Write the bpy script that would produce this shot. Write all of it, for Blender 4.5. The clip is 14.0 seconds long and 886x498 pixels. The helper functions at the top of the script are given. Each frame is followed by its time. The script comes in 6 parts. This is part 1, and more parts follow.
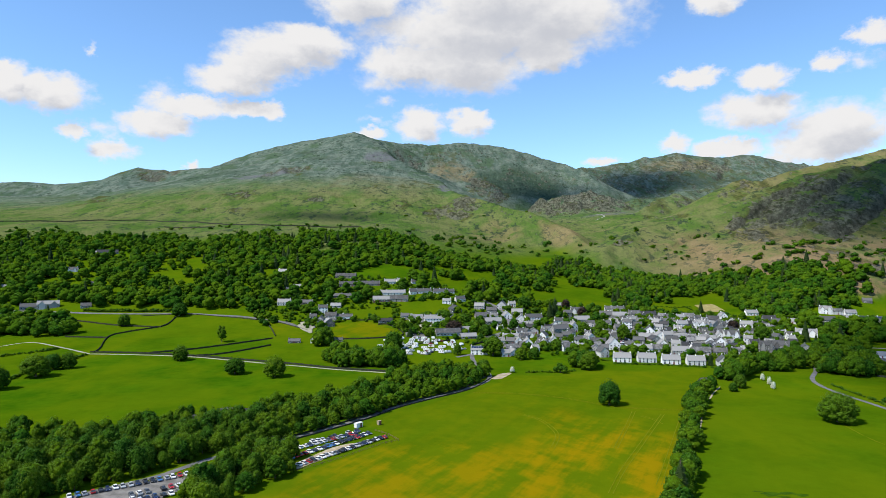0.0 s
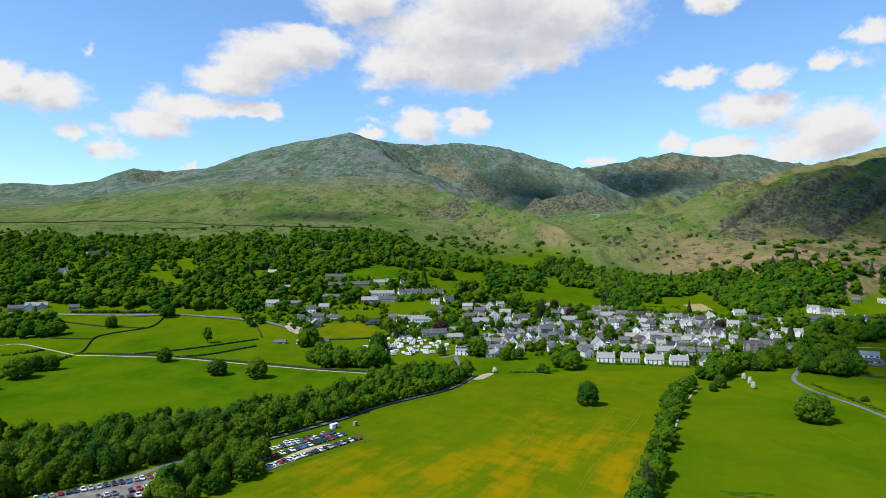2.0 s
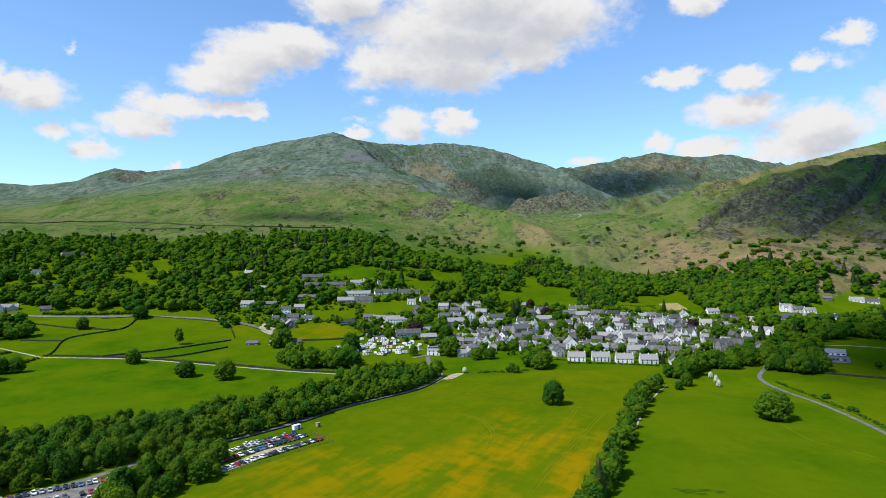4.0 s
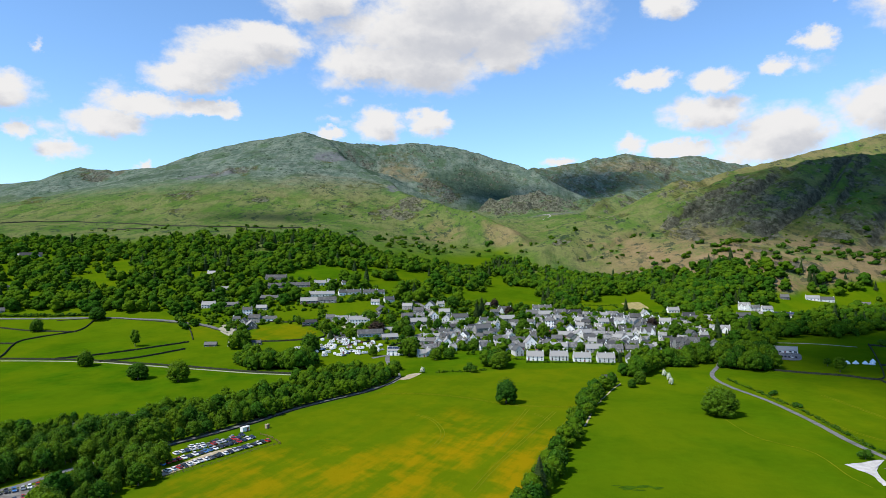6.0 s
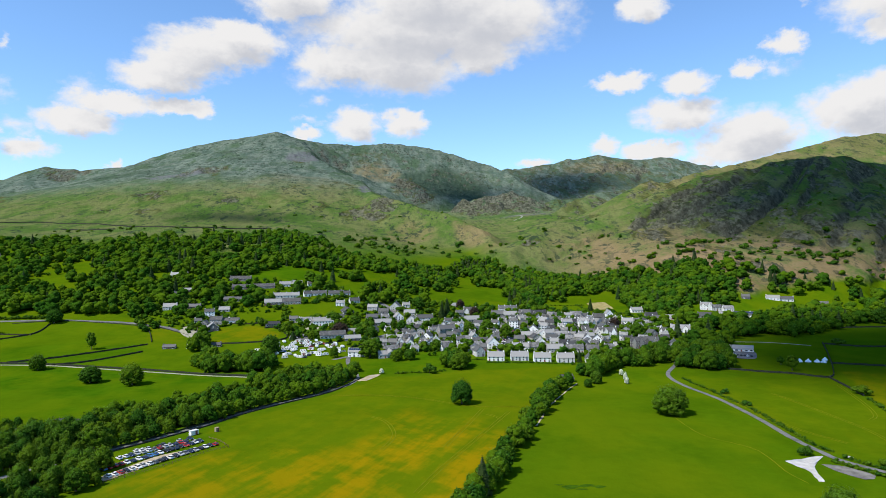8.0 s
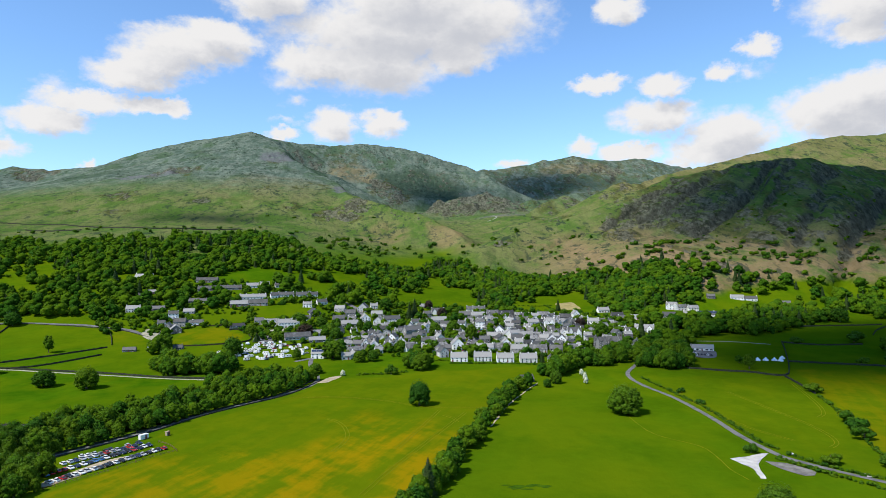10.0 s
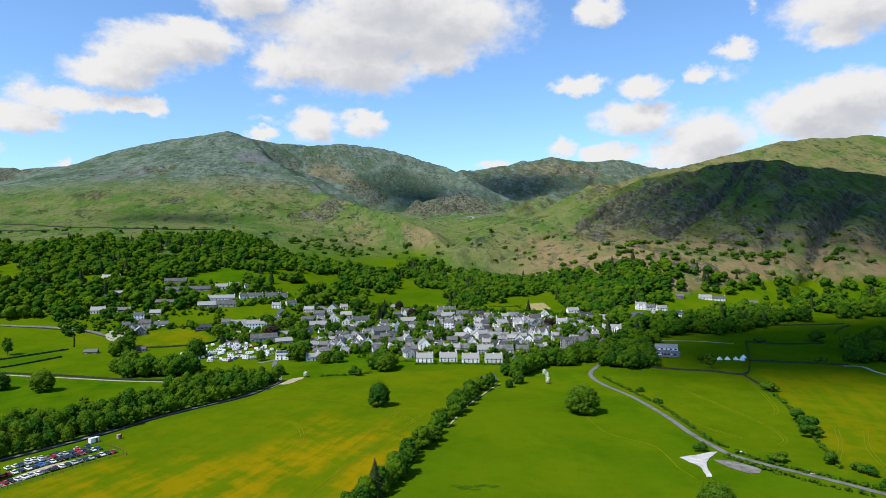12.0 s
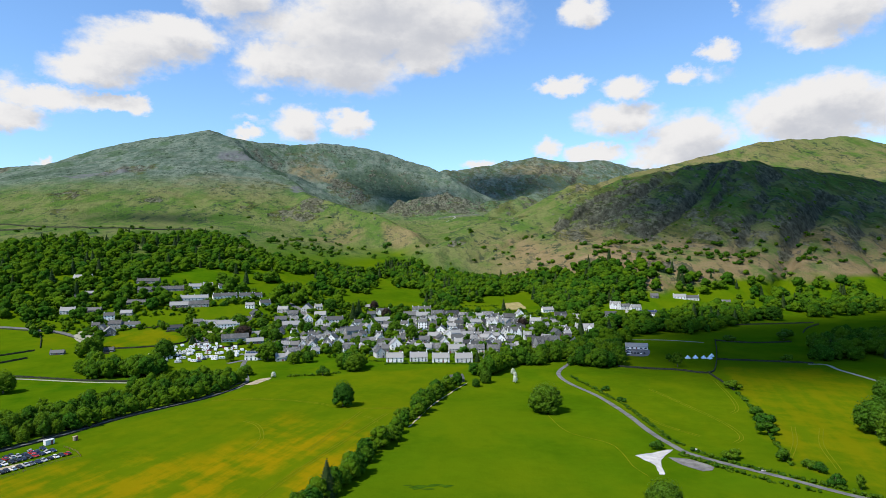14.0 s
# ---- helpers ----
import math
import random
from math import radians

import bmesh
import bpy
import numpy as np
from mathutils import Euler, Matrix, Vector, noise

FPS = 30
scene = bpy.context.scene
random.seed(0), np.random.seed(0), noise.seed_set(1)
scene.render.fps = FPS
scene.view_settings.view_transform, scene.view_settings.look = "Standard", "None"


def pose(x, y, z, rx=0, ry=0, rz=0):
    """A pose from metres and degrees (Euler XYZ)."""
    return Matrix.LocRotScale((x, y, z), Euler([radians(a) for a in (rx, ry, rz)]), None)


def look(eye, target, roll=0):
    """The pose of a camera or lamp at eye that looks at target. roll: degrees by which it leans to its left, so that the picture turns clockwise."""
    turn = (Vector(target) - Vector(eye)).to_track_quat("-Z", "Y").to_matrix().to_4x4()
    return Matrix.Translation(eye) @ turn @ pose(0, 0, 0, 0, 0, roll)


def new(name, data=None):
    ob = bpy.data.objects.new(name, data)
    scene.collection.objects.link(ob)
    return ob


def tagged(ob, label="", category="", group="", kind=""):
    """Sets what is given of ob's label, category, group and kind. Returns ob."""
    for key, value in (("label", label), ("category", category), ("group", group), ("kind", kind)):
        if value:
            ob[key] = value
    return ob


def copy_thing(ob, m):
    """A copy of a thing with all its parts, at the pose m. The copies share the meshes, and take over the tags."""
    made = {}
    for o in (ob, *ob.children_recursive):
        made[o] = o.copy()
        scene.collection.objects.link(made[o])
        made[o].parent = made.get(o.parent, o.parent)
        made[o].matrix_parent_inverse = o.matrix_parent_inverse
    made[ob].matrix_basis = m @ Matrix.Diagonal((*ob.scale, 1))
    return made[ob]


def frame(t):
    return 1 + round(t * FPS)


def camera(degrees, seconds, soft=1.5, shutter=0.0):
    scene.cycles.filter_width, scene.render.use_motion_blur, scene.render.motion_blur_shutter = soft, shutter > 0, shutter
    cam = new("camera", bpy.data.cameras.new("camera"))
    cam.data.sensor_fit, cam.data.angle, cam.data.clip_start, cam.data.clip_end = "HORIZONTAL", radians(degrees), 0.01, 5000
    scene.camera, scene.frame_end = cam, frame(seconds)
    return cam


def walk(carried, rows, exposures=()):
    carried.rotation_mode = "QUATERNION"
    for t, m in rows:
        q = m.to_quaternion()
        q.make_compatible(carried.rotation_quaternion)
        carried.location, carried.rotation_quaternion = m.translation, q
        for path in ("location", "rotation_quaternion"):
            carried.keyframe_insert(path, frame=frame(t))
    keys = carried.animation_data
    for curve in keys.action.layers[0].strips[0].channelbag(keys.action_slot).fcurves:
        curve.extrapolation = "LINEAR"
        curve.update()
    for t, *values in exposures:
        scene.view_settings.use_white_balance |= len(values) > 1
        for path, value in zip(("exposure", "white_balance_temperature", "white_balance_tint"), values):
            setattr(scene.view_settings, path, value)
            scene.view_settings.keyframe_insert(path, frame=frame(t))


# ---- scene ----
cam = camera(67.7, 14.0, soft=0.45)
METRES, EYE, TILT, LEAN, TURN = 95.0, 100.0, 0.0, 0.0, 0.0
ROWS = [
    (0.0, 0.0, 0.0, 0.0, 0.0, 0.0, -0.0),
    (0.5, 0.0326, -0.0015, 0.0005, -0.03, 0.0, 0.04),
    (1.0, 0.0682, -0.0029, 0.0021, -0.06, -0.0, 0.09),
    (1.5, 0.1015, -0.004, 0.0035, -0.08, 0.01, 0.12),
    (2.0, 0.1377, -0.0048, 0.0052, -0.11, -0.0, 0.14),
    (2.5, 0.1716, -0.0057, 0.0062, -0.15, 0.0, 0.18),
    (3.0, 0.2086, -0.0072, 0.0064, -0.41, -0.01, 0.23),
    (5.5, 0.3871, -0.0136, 0.0045, -2.88, -0.0, 0.34),
    (6.0, 0.4241, -0.0156, 0.0035, -3.45, -0.0, 0.35),
    (6.5, 0.4581, -0.0178, 0.0034, -3.96, 0.01, 0.37),
    (7.0, 0.4946, -0.02, 0.0039, -4.51, 0.02, 0.39),
    (7.5, 0.5291, -0.0227, 0.004, -4.98, 0.04, 0.4),
    (8.0, 0.5664, -0.0258, 0.0049, -5.51, 0.04, 0.41),
    (10.5, 0.7455, -0.0445, 0.0063, -7.79, 0.1, 0.5),
    (11.0, 0.7826, -0.0495, 0.006, -8.21, 0.11, 0.49),
    (11.5, 0.8169, -0.0543, 0.0063, -8.6, 0.1, 0.49),
    (12.0, 0.8542, -0.0596, 0.0069, -8.99, 0.1, 0.49),
    (12.5, 0.8882, -0.0651, 0.0061, -9.35, 0.1, 0.49),
    (13.0, 0.9252, -0.0715, 0.006, -9.73, 0.09, 0.5),
    (13.5, 0.9588, -0.0774, 0.0059, -10.05, 0.08, 0.51),
    (14.0, 0.995, -0.0839, 0.0052, -10.24, 0.07, 0.5),
]
walk(cam, [(t, pose(0, 0, EYE, TILT, LEAN, TURN) @ pose(METRES * x, METRES * y, METRES * z, 90 + pitch, roll, yaw)) for t, x, y, z, yaw, pitch, roll in ROWS])

# ---- world, sun, exposure ----
SUN_AZ, SUN_EL = 244.0, 52.0          # compass degrees, clockwise from the view's +y
SUN_DIR = Vector((math.sin(radians(SUN_AZ)) * math.cos(radians(SUN_EL)),
                  math.cos(radians(SUN_AZ)) * math.cos(radians(SUN_EL)), math.sin(radians(SUN_EL))))
sun = new("sun", bpy.data.lights.new("sun", "SUN"))
sun.data.energy, sun.data.angle, sun.data.color = 4.9, radians(0.7), (1.0, 0.95, 0.86)
sun.matrix_world = look((0, 0, 900), Vector((0, 0, 900)) - SUN_DIR)
scene.view_settings.exposure = 0.3


class Graph:
    """A short way to write node trees."""

    def __init__(self, tree):
        self.tree = tree
        tree.nodes.clear()

    def node(self, kind, values=None, links=None, **settings):
        n = self.tree.nodes.new(kind)
        for key, value in settings.items():
            setattr(n, key, value)
        for key, value in (values or {}).items():
            n.inputs[key].default_value = value
        for key, value in (links or {}).items():
            self.tree.links.new(value, n.inputs[key])
        return n

    def math(self, op, a, b=0.0, clamp=False):
        n = self.tree.nodes.new("ShaderNodeMath")
        n.operation, n.use_clamp = op, clamp
        for i, v in enumerate((a, b)):
            if isinstance(v, (int, float)):
                n.inputs[i].default_value = v
            else:
                self.tree.links.new(v, n.inputs[i])
        return n.outputs[0]

    def vec(self, op, a, b=(0, 0, 0), out=0):
        n = self.tree.nodes.new("ShaderNodeVectorMath")
        n.operation = op
        for i, v in enumerate((a, b)):
            if isinstance(v, tuple):
                n.inputs[i].default_value = v
            else:
                self.tree.links.new(v, n.inputs[i])
        return n.outputs[out]

    def mix(self, fac, a, b):
        n = self.tree.nodes.new("ShaderNodeMix")
        n.data_type = "RGBA"
        for key, v in (("Factor", fac), ("A", a), ("B", b)):
            slot = [s for s in n.inputs if s.name == key and s.type == ("VALUE" if key == "Factor" else "RGBA")][0]
            if isinstance(v, (int, float)):
                slot.default_value = v
            elif isinstance(v, tuple):
                slot.default_value = (*v, 1.0)[:4]
            else:
                self.tree.links.new(v, slot)
        return [s for s in n.outputs if s.type == "RGBA"][0]

    def noise(self, vector, scale, detail=4.0, rough=0.55, out="Fac"):
        return self.node("ShaderNodeTexNoise", {"Scale": scale, "Detail": detail, "Roughness": rough}, {"Vector": vector}).outputs[out]

    def ramp(self, value, lo, hi):
        n = self.node("ShaderNodeMapRange", {"From Min": lo, "From Max": hi}, {"Value": value}, interpolation_type="SMOOTHSTEP")
        return n.outputs[0]


# clouds: heading and height in the sky, half width and half height, all in degrees
CLOUDS_LEFT = [(4.0, 18.2, 15.7, 3.5), (1.5, 15.7, 8.1, 3.5), (-7.0, 20.4, 5.6, 2.6), (8.9, 19.3, 10.2, 3.6), (-3.6, 15.6, 4.9, 2.3), (4.2, 20.6, 9.2, 3.7), (8.8, 16.4, 4.5, 2.1), (-13.7, 16.2, 6.7, 2.4), (-17.6, 13.7, 4.4, 1.8), (-11.4, 17.0, 5.3, 1.8), (-15.9, 14.9, 4.6, 2.1), (-31.0, 11.7, 4.3, 1.9), (-33.7, 11.9, 3.2, 2.0), (-33.9, 13.0, 1.0, 1.0), (-21.0, 11.6, 5.3, 1.3), (-16.4, 11.5, 3.9, 0.8), (-14.5, 11.5, 1.5, 1.1)]
CLOUDS_RIGHT = [(-23.5, 10.1, 4.2, 1.6), (-26.8, 7.7, 2.4, 1.2), (-29.3, 9.0, 1.5, 1.0), (-5.9, 9.9, 1.9, 0.8), (-2.0, 10.7, 3.0, 1.7), (2.3, 10.7, 2.6, 1.6), (13.5, 7.2, 2.4, 0.6), (22.3, 19.2, 2.9, 1.6), (20.6, 13.6, 3.3, 1.1), (25.9, 13.1, 2.7, 1.4), (30.3, 13.7, 1.7, 1.1), (32.8, 15.4, 1.8, 1.1), (25.2, 10.6, 4.7, 1.9), (23.4, 7.9, 3.6, 1.0), (19.4, 8.6, 1.9, 1.1), (29.5, 7.8, 5.1, 2.0), (-20.8, 6.8, 0.9, 0.6)]
CLOUDS_BEYOND = [(39.2, 9.6, 6.0, 3.0), (41.0, 17.4, 6.6, 2.8), (40.0, 15.7, 2.7, 1.7), (37.9, 10.2, 5.9, 2.4), (40.7, 10.9, 6.9, 2.4), (45.7, 9.9, 6.4, 3.1), (30.8, 8.7, 5.0, 2.8), (48.4, 13.8, 4.4, 2.6), (52.0, 16.0, 7.0, 3.5), (-47.0, 12.0, 7.0, 3.0), (-58.0, 17.0, 6.0, 3.0)]
WISPS = [(-28.1, 14.8, 0.6, 1.1), (-5.8, 14.3, 3.2, 1.5), (-22.9, 12.4, 2.4, 1.4), (-27.2, 9.2, 1.8, 1.1), (-5.8, 11.0, 1.8, 0.6), (32.6, 13.6, 2.1, 1.0), (-5.2, 12.6, 1.6, 0.9), (34.5, 18.3, 0.7, 0.8)]


def cloud_group():
    """Cloud thickness at a heading and height (degrees): soft lumps broken up by noise."""
    tree = bpy.data.node_groups.new("cloud_thickness", "ShaderNodeTree")
    tree.interface.new_socket("Place", in_out="INPUT", socket_type="NodeSocketVector")
    tree.interface.new_socket("Thickness", in_out="OUTPUT", socket_type="NodeSocketFloat")
    g = Graph(tree)
    place = g.node("NodeGroupInput").outputs[0]
    warp = g.vec("SUBTRACT", g.noise(g.vec("MULTIPLY", place, (1, 1.5, 1)), 0.22, 3, 0.5, "Color"), (0.5, 0.5, 0.5))
    fine = g.vec("SUBTRACT", g.noise(g.vec("MULTIPLY", place, (1, 1.4, 1)), 0.8, 6, 0.62, "Color"), (0.5, 0.5, 0.5))
    bent = g.vec("ADD", place, g.vec("ADD", g.vec("MULTIPLY", warp, (2.2, 1.5, 0)), g.vec("MULTIPLY", fine, (2.4, 1.7, 0))))
    total = None
    for az, el, w, h in CLOUDS_LEFT + CLOUDS_RIGHT + CLOUDS_BEYOND + WISPS:
        d = g.vec("LENGTH", g.vec("MULTIPLY", g.vec("SUBTRACT", bent, (az, el, 0)), (1 / w, 1 / h, 0)), out=1)
        lump = g.math("SUBTRACT", 1.0, d, clamp=True)
        lump = g.math("MULTIPLY", lump, 0.42 if (az, el, w, h) in WISPS else 1.0 if w > 2.5 else 0.85)
        total = lump if total is None else g.math("MAXIMUM", total, lump)
    # fair-weather cloud goes on round the rest of the sky
    parts = g.node("ShaderNodeSeparateXYZ", links={"Vector": place})
    side = g.ramp(g.math("ABSOLUTE", parts.outputs[0]), 58, 75)
    high = g.ramp(parts.outputs[1], 24, 30)
    rest = g.math("MULTIPLY", g.math("MAXIMUM", side, high), g.ramp(g.noise(g.vec("MULTIPLY", place, (1, 1.6, 1)), 0.06, 5), 0.6, 0.8))
    total = g.math("MAXIMUM", total, rest)
    wisps = g.math("MULTIPLY", g.math("SUBTRACT", g.noise(g.vec("MULTIPLY", place, (1, 1.5, 1)), 0.55, 7, 0.6), 0.5), 0.55)
    total = g.math("ADD", total, g.math("MULTIPLY", wisps, g.ramp(total, 0.0, 0.12)))
    g.node("NodeGroupOutput", links={0: total})
    return tree


world = bpy.data.worlds.new("sky")
scene.world = world
world.use_nodes = True
g = Graph(world.node_tree)
heading = g.node("ShaderNodeSeparateXYZ", links={"Vector": g.node("ShaderNodeTexCoord").outputs["Generated"]})
az = g.math("MULTIPLY", g.math("ARCTAN2", heading.outputs[0], heading.outputs[1]), 57.2958)
el = g.math("MULTIPLY", g.math("ARCSINE", heading.outputs[2]), 57.2958)
place = g.node("ShaderNodeCombineXYZ", links={0: az, 1: el}).outputs[0]
clouds = cloud_group()
here = g.node("ShaderNodeGroup", links={0: place}, node_tree=clouds).outputs[0]
sunward = g.node("ShaderNodeGroup", links={0: g.vec("ADD", place, (-1.0, 1.5, 0))}, node_tree=clouds).outputs[0]
cover = g.ramp(here, 0.08, 0.56)
shade = g.ramp(sunward, 0.2, 1.0)
blue = g.node("ShaderNodeTexSky", sky_type="NISHITA", sun_disc=False, sun_elevation=radians(SUN_EL), sun_rotation=radians(SUN_AZ),
              altitude=150, air_density=1.0, dust_density=0.05, ozone_density=3.0).outputs[0]
sky_blue = g.node("ShaderNodeBackground", {"Strength": 0.15}, {"Color": g.vec("MULTIPLY", blue, (0.81, 0.985, 1.14))}).outputs[0]
white = g.node("ShaderNodeBackground", {"Strength": 0.72}, {"Color": g.mix(shade, (0.98, 0.97, 0.97), (0.66, 0.68, 0.74))}).outputs[0]
above = g.math("MULTIPLY", cover, g.ramp(el, 0.5, 3.0))
both = g.node("ShaderNodeMixShader", links={0: above, 1: sky_blue, 2: white}).outputs[0]
g.node("ShaderNodeOutputWorld", links={"Surface": both})

# ---- materials ----
def material(name):
    m = bpy.data.materials.new(name)
    m.use_nodes = True
    return m, Graph(m.node_tree)


def finish(g, color, rough=0.8, bump=None, strength=0.3, distance=0.1, metal=0.0, spec=0.3):
    n = g.node("ShaderNodeBsdfPrincipled", {"Roughness": rough, "Metallic": metal, "Specular IOR Level": spec})
    if isinstance(color, tuple):
        n.inputs["Base Color"].default_value = (*color, 1.0)
    else:
        g.tree.links.new(color, n.inputs["Base Color"])
    if bump is not None:
        b = g.node("ShaderNodeBump", {"Strength": strength, "Distance": distance}, {"Height": bump})
        g.tree.links.new(b.outputs[0], n.inputs["Normal"])
    g.node("ShaderNodeOutputMaterial", links={"Surface": n.outputs[0]})


def surface(name, dark, light, size=2.0, rough=0.8, bump=0.3, metal=0.0, spec=0.3, vary=0.0, fine=0.15):
    """A worn surface: two colours broken up at two sizes; vary: how much whole objects differ."""
    m, g = material(name)
    pos = g.node("ShaderNodeTexCoord").outputs["Object"]
    n1, n2 = g.noise(pos, 1 / size, 4), g.noise(pos, 1 / fine, 3)
    f = g.math("ADD", g.math("MULTIPLY", n1, 0.7), g.math("MULTIPLY", n2, 0.3))
    if vary:
        r = g.node("ShaderNodeObjectInfo").outputs["Random"]
        f = g.math("ADD", f, g.math("MULTIPLY", g.math("SUBTRACT", r, 0.5), vary))
    finish(g, g.mix(g.ramp(f, 0.3, 0.7), dark, light), rough, n2, bump, 0.05, metal, spec)
    return m


def leaf_material(name, dark, light, shift):
    """Leaves: each leaf and each tree differs a little; some light comes through."""
    m, g = material(name)
    island = g.node("ShaderNodeNewGeometry").outputs["Random Per Island"]
    tree = g.node("ShaderNodeObjectInfo").outputs["Random"]
    own = g.node("ShaderNodeAttribute", attribute_name="hue").outputs["Fac"]
    whole = g.math("FRACT", g.math("ADD", tree, own))
    col = g.mix(island, dark, light)
    col = g.mix(g.math("MULTIPLY", whole, 0.7), col, shift)
    d = g.node("ShaderNodeBsdfPrincipled", {"Roughness": 0.7, "Specular IOR Level": 0.08}, {"Base Color": col}).outputs[0]
    t = g.node("ShaderNodeBsdfTranslucent", links={"Color": g.mix(0.5, col, (0.12, 0.2, 0.01))}).outputs[0]
    g.node("ShaderNodeOutputMaterial", links={"Surface": g.node("ShaderNodeMixShader", {0: 0.2}, {1: d, 2: t}).outputs[0]})
    return m


LEAF = leaf_material("leaves", (0.012, 0.052, 0.005), (0.037, 0.112, 0.009), (0.112, 0.182, 0.008))
LEAF_DARK = leaf_material("conifer_needles", (0.012, 0.032, 0.008), (0.035, 0.07, 0.014), (0.04, 0.06, 0.015))
LEAF_PURPLE = leaf_material("copper_leaves", (0.02, 0.014, 0.012), (0.05, 0.03, 0.022), (0.04, 0.03, 0.02))
LEAF_WHITE = leaf_material("may_blossom", (0.3, 0.36, 0.2), (0.78, 0.78, 0.68), (0.6, 0.62, 0.48))


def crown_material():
    """The closed mass of leaves inside a crown: lit sprays and shaded gaps painted into the colour, with deep relief.
    """
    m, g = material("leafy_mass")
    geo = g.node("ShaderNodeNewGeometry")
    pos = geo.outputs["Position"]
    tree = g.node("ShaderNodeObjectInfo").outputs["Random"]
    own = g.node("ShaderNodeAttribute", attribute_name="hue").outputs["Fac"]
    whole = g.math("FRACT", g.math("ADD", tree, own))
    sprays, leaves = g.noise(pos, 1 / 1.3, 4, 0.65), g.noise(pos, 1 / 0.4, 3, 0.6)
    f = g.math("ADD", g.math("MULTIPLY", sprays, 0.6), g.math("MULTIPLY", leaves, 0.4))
    # hollows of the relief painted near black as shade, sprays as lit leaf
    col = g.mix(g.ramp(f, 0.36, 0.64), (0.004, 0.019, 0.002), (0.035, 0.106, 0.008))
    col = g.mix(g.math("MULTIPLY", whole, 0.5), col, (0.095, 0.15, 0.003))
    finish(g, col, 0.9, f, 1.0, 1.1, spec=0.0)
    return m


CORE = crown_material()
BARK = surface("bark", (0.06, 0.045, 0.03), (0.16, 0.13, 0.1), 0.6, 0.9, 0.6)
TARMAC = surface("tarmac", (0.09, 0.09, 0.09), (0.175, 0.172, 0.168), 6.0, 0.85, 0.2, spec=0.02)
GRAVEL = surface("pale_gravel", (0.1, 0.095, 0.086), (0.22, 0.21, 0.19), 4.0, 0.9, 0.4, spec=0.02)
PALE_STONE = surface("pale_stone_chippings", (0.3, 0.29, 0.27), (0.52, 0.5, 0.47), 4.0, 0.9, 0.4, spec=0.02)
DIRT = surface("worn_earth", (0.26, 0.21, 0.13), (0.42, 0.36, 0.25), 3.0, 0.9, 0.4, spec=0.02)
PATH = surface("stony_path", (0.2, 0.2, 0.13), (0.36, 0.34, 0.26), 3.0, 0.9, 0.4, spec=0.02)
DRYSTONE = surface("dry_stone", (0.014, 0.019, 0.01), (0.055, 0.057, 0.042), 0.9, 0.9, 0.9, fine=0.3, spec=0.02)
WORN_GRASS = surface("trodden_grass", (0.095, 0.125, 0.003), (0.15, 0.15, 0.004), 2.0, 0.9, 0.3, spec=0.02)
WHITE = surface("white_render", (0.58, 0.57, 0.55), (0.8, 0.79, 0.77), 3.0, 0.75, 0.15, vary=0.6)
PALE = surface("grey_render", (0.25, 0.245, 0.235), (0.46, 0.45, 0.43), 3.0, 0.8, 0.2, vary=0.8)
STONE = surface("slate_stone", (0.1, 0.1, 0.1), (0.27, 0.26, 0.24), 0.7, 0.85, 0.7, vary=0.5)
BRICK = surface("red_sandstone", (0.3, 0.13, 0.09), (0.42, 0.2, 0.14), 0.6, 0.85, 0.5)
TIMBER = surface("brown_timber", (0.1, 0.05, 0.03), (0.2, 0.11, 0.06), 0.8, 0.7, 0.5)
DARKWOOD = surface("black_boards", (0.03, 0.028, 0.025), (0.08, 0.075, 0.07), 0.8, 0.7, 0.5)
SLATE = surface("roof_slate", (0.075, 0.075, 0.073), (0.25, 0.245, 0.235), 2.2, 0.6, 0.5, spec=0.25, vary=1.0, fine=0.35)
DARK_SLATE = surface("dark_roof_slate", (0.04, 0.04, 0.04), (0.11, 0.108, 0.104), 2.2, 0.6, 0.5, spec=0.25, vary=0.7, fine=0.35)
DARK_GRASS = surface("dark_grass", (0.018, 0.05, 0.002), (0.045, 0.1, 0.002), 3.5, 0.9, 0.4, spec=0.02)
HAY = surface("cut_hay", (0.2, 0.165, 0.06), (0.32, 0.27, 0.12), 5.0, 0.9, 0.4, fine=0.8, spec=0.02)
CONCRETE = surface("stained_concrete", (0.06, 0.058, 0.052), (0.19, 0.185, 0.17), 1.5, 0.9, 0.4, spec=0.02)
FRAME = surface("window_paint", (0.7, 0.7, 0.68), (0.85, 0.85, 0.84), 0.5, 0.4, 0.05)
DOORS = surface("door_paint", (0.03, 0.05, 0.07), (0.18, 0.06, 0.05), 0.9, 0.4, 0.05, vary=1.2)
GLASS = surface("window_glass", (0.02, 0.025, 0.03), (0.05, 0.06, 0.07), 1.0, 0.08, 0.0, spec=0.6)
BLUE = surface("blue_panel", (0.12, 0.3, 0.42), (0.2, 0.42, 0.55), 1.0, 0.4, 0.05)
SOLAR = surface("solar_cells", (0.012, 0.02, 0.05), (0.03, 0.05, 0.11), 0.8, 0.12, 0.0, spec=0.6)
TYRE = surface("tyre_rubber", (0.012, 0.012, 0.012), (0.03, 0.03, 0.03), 0.3, 0.8, 0.2)
CANVAS = surface("white_canvas", (0.72, 0.71, 0.68), (0.86, 0.85, 0.82), 1.2, 0.8, 0.1)
LAMPS = surface("lamp_glass", (0.5, 0.5, 0.48), (0.75, 0.74, 0.7), 0.3, 0.15, 0.0)
SHINGLE = surface("stream_stones", (0.16, 0.16, 0.15), (0.34, 0.33, 0.31), 1.2, 0.8, 0.5, spec=0.02)
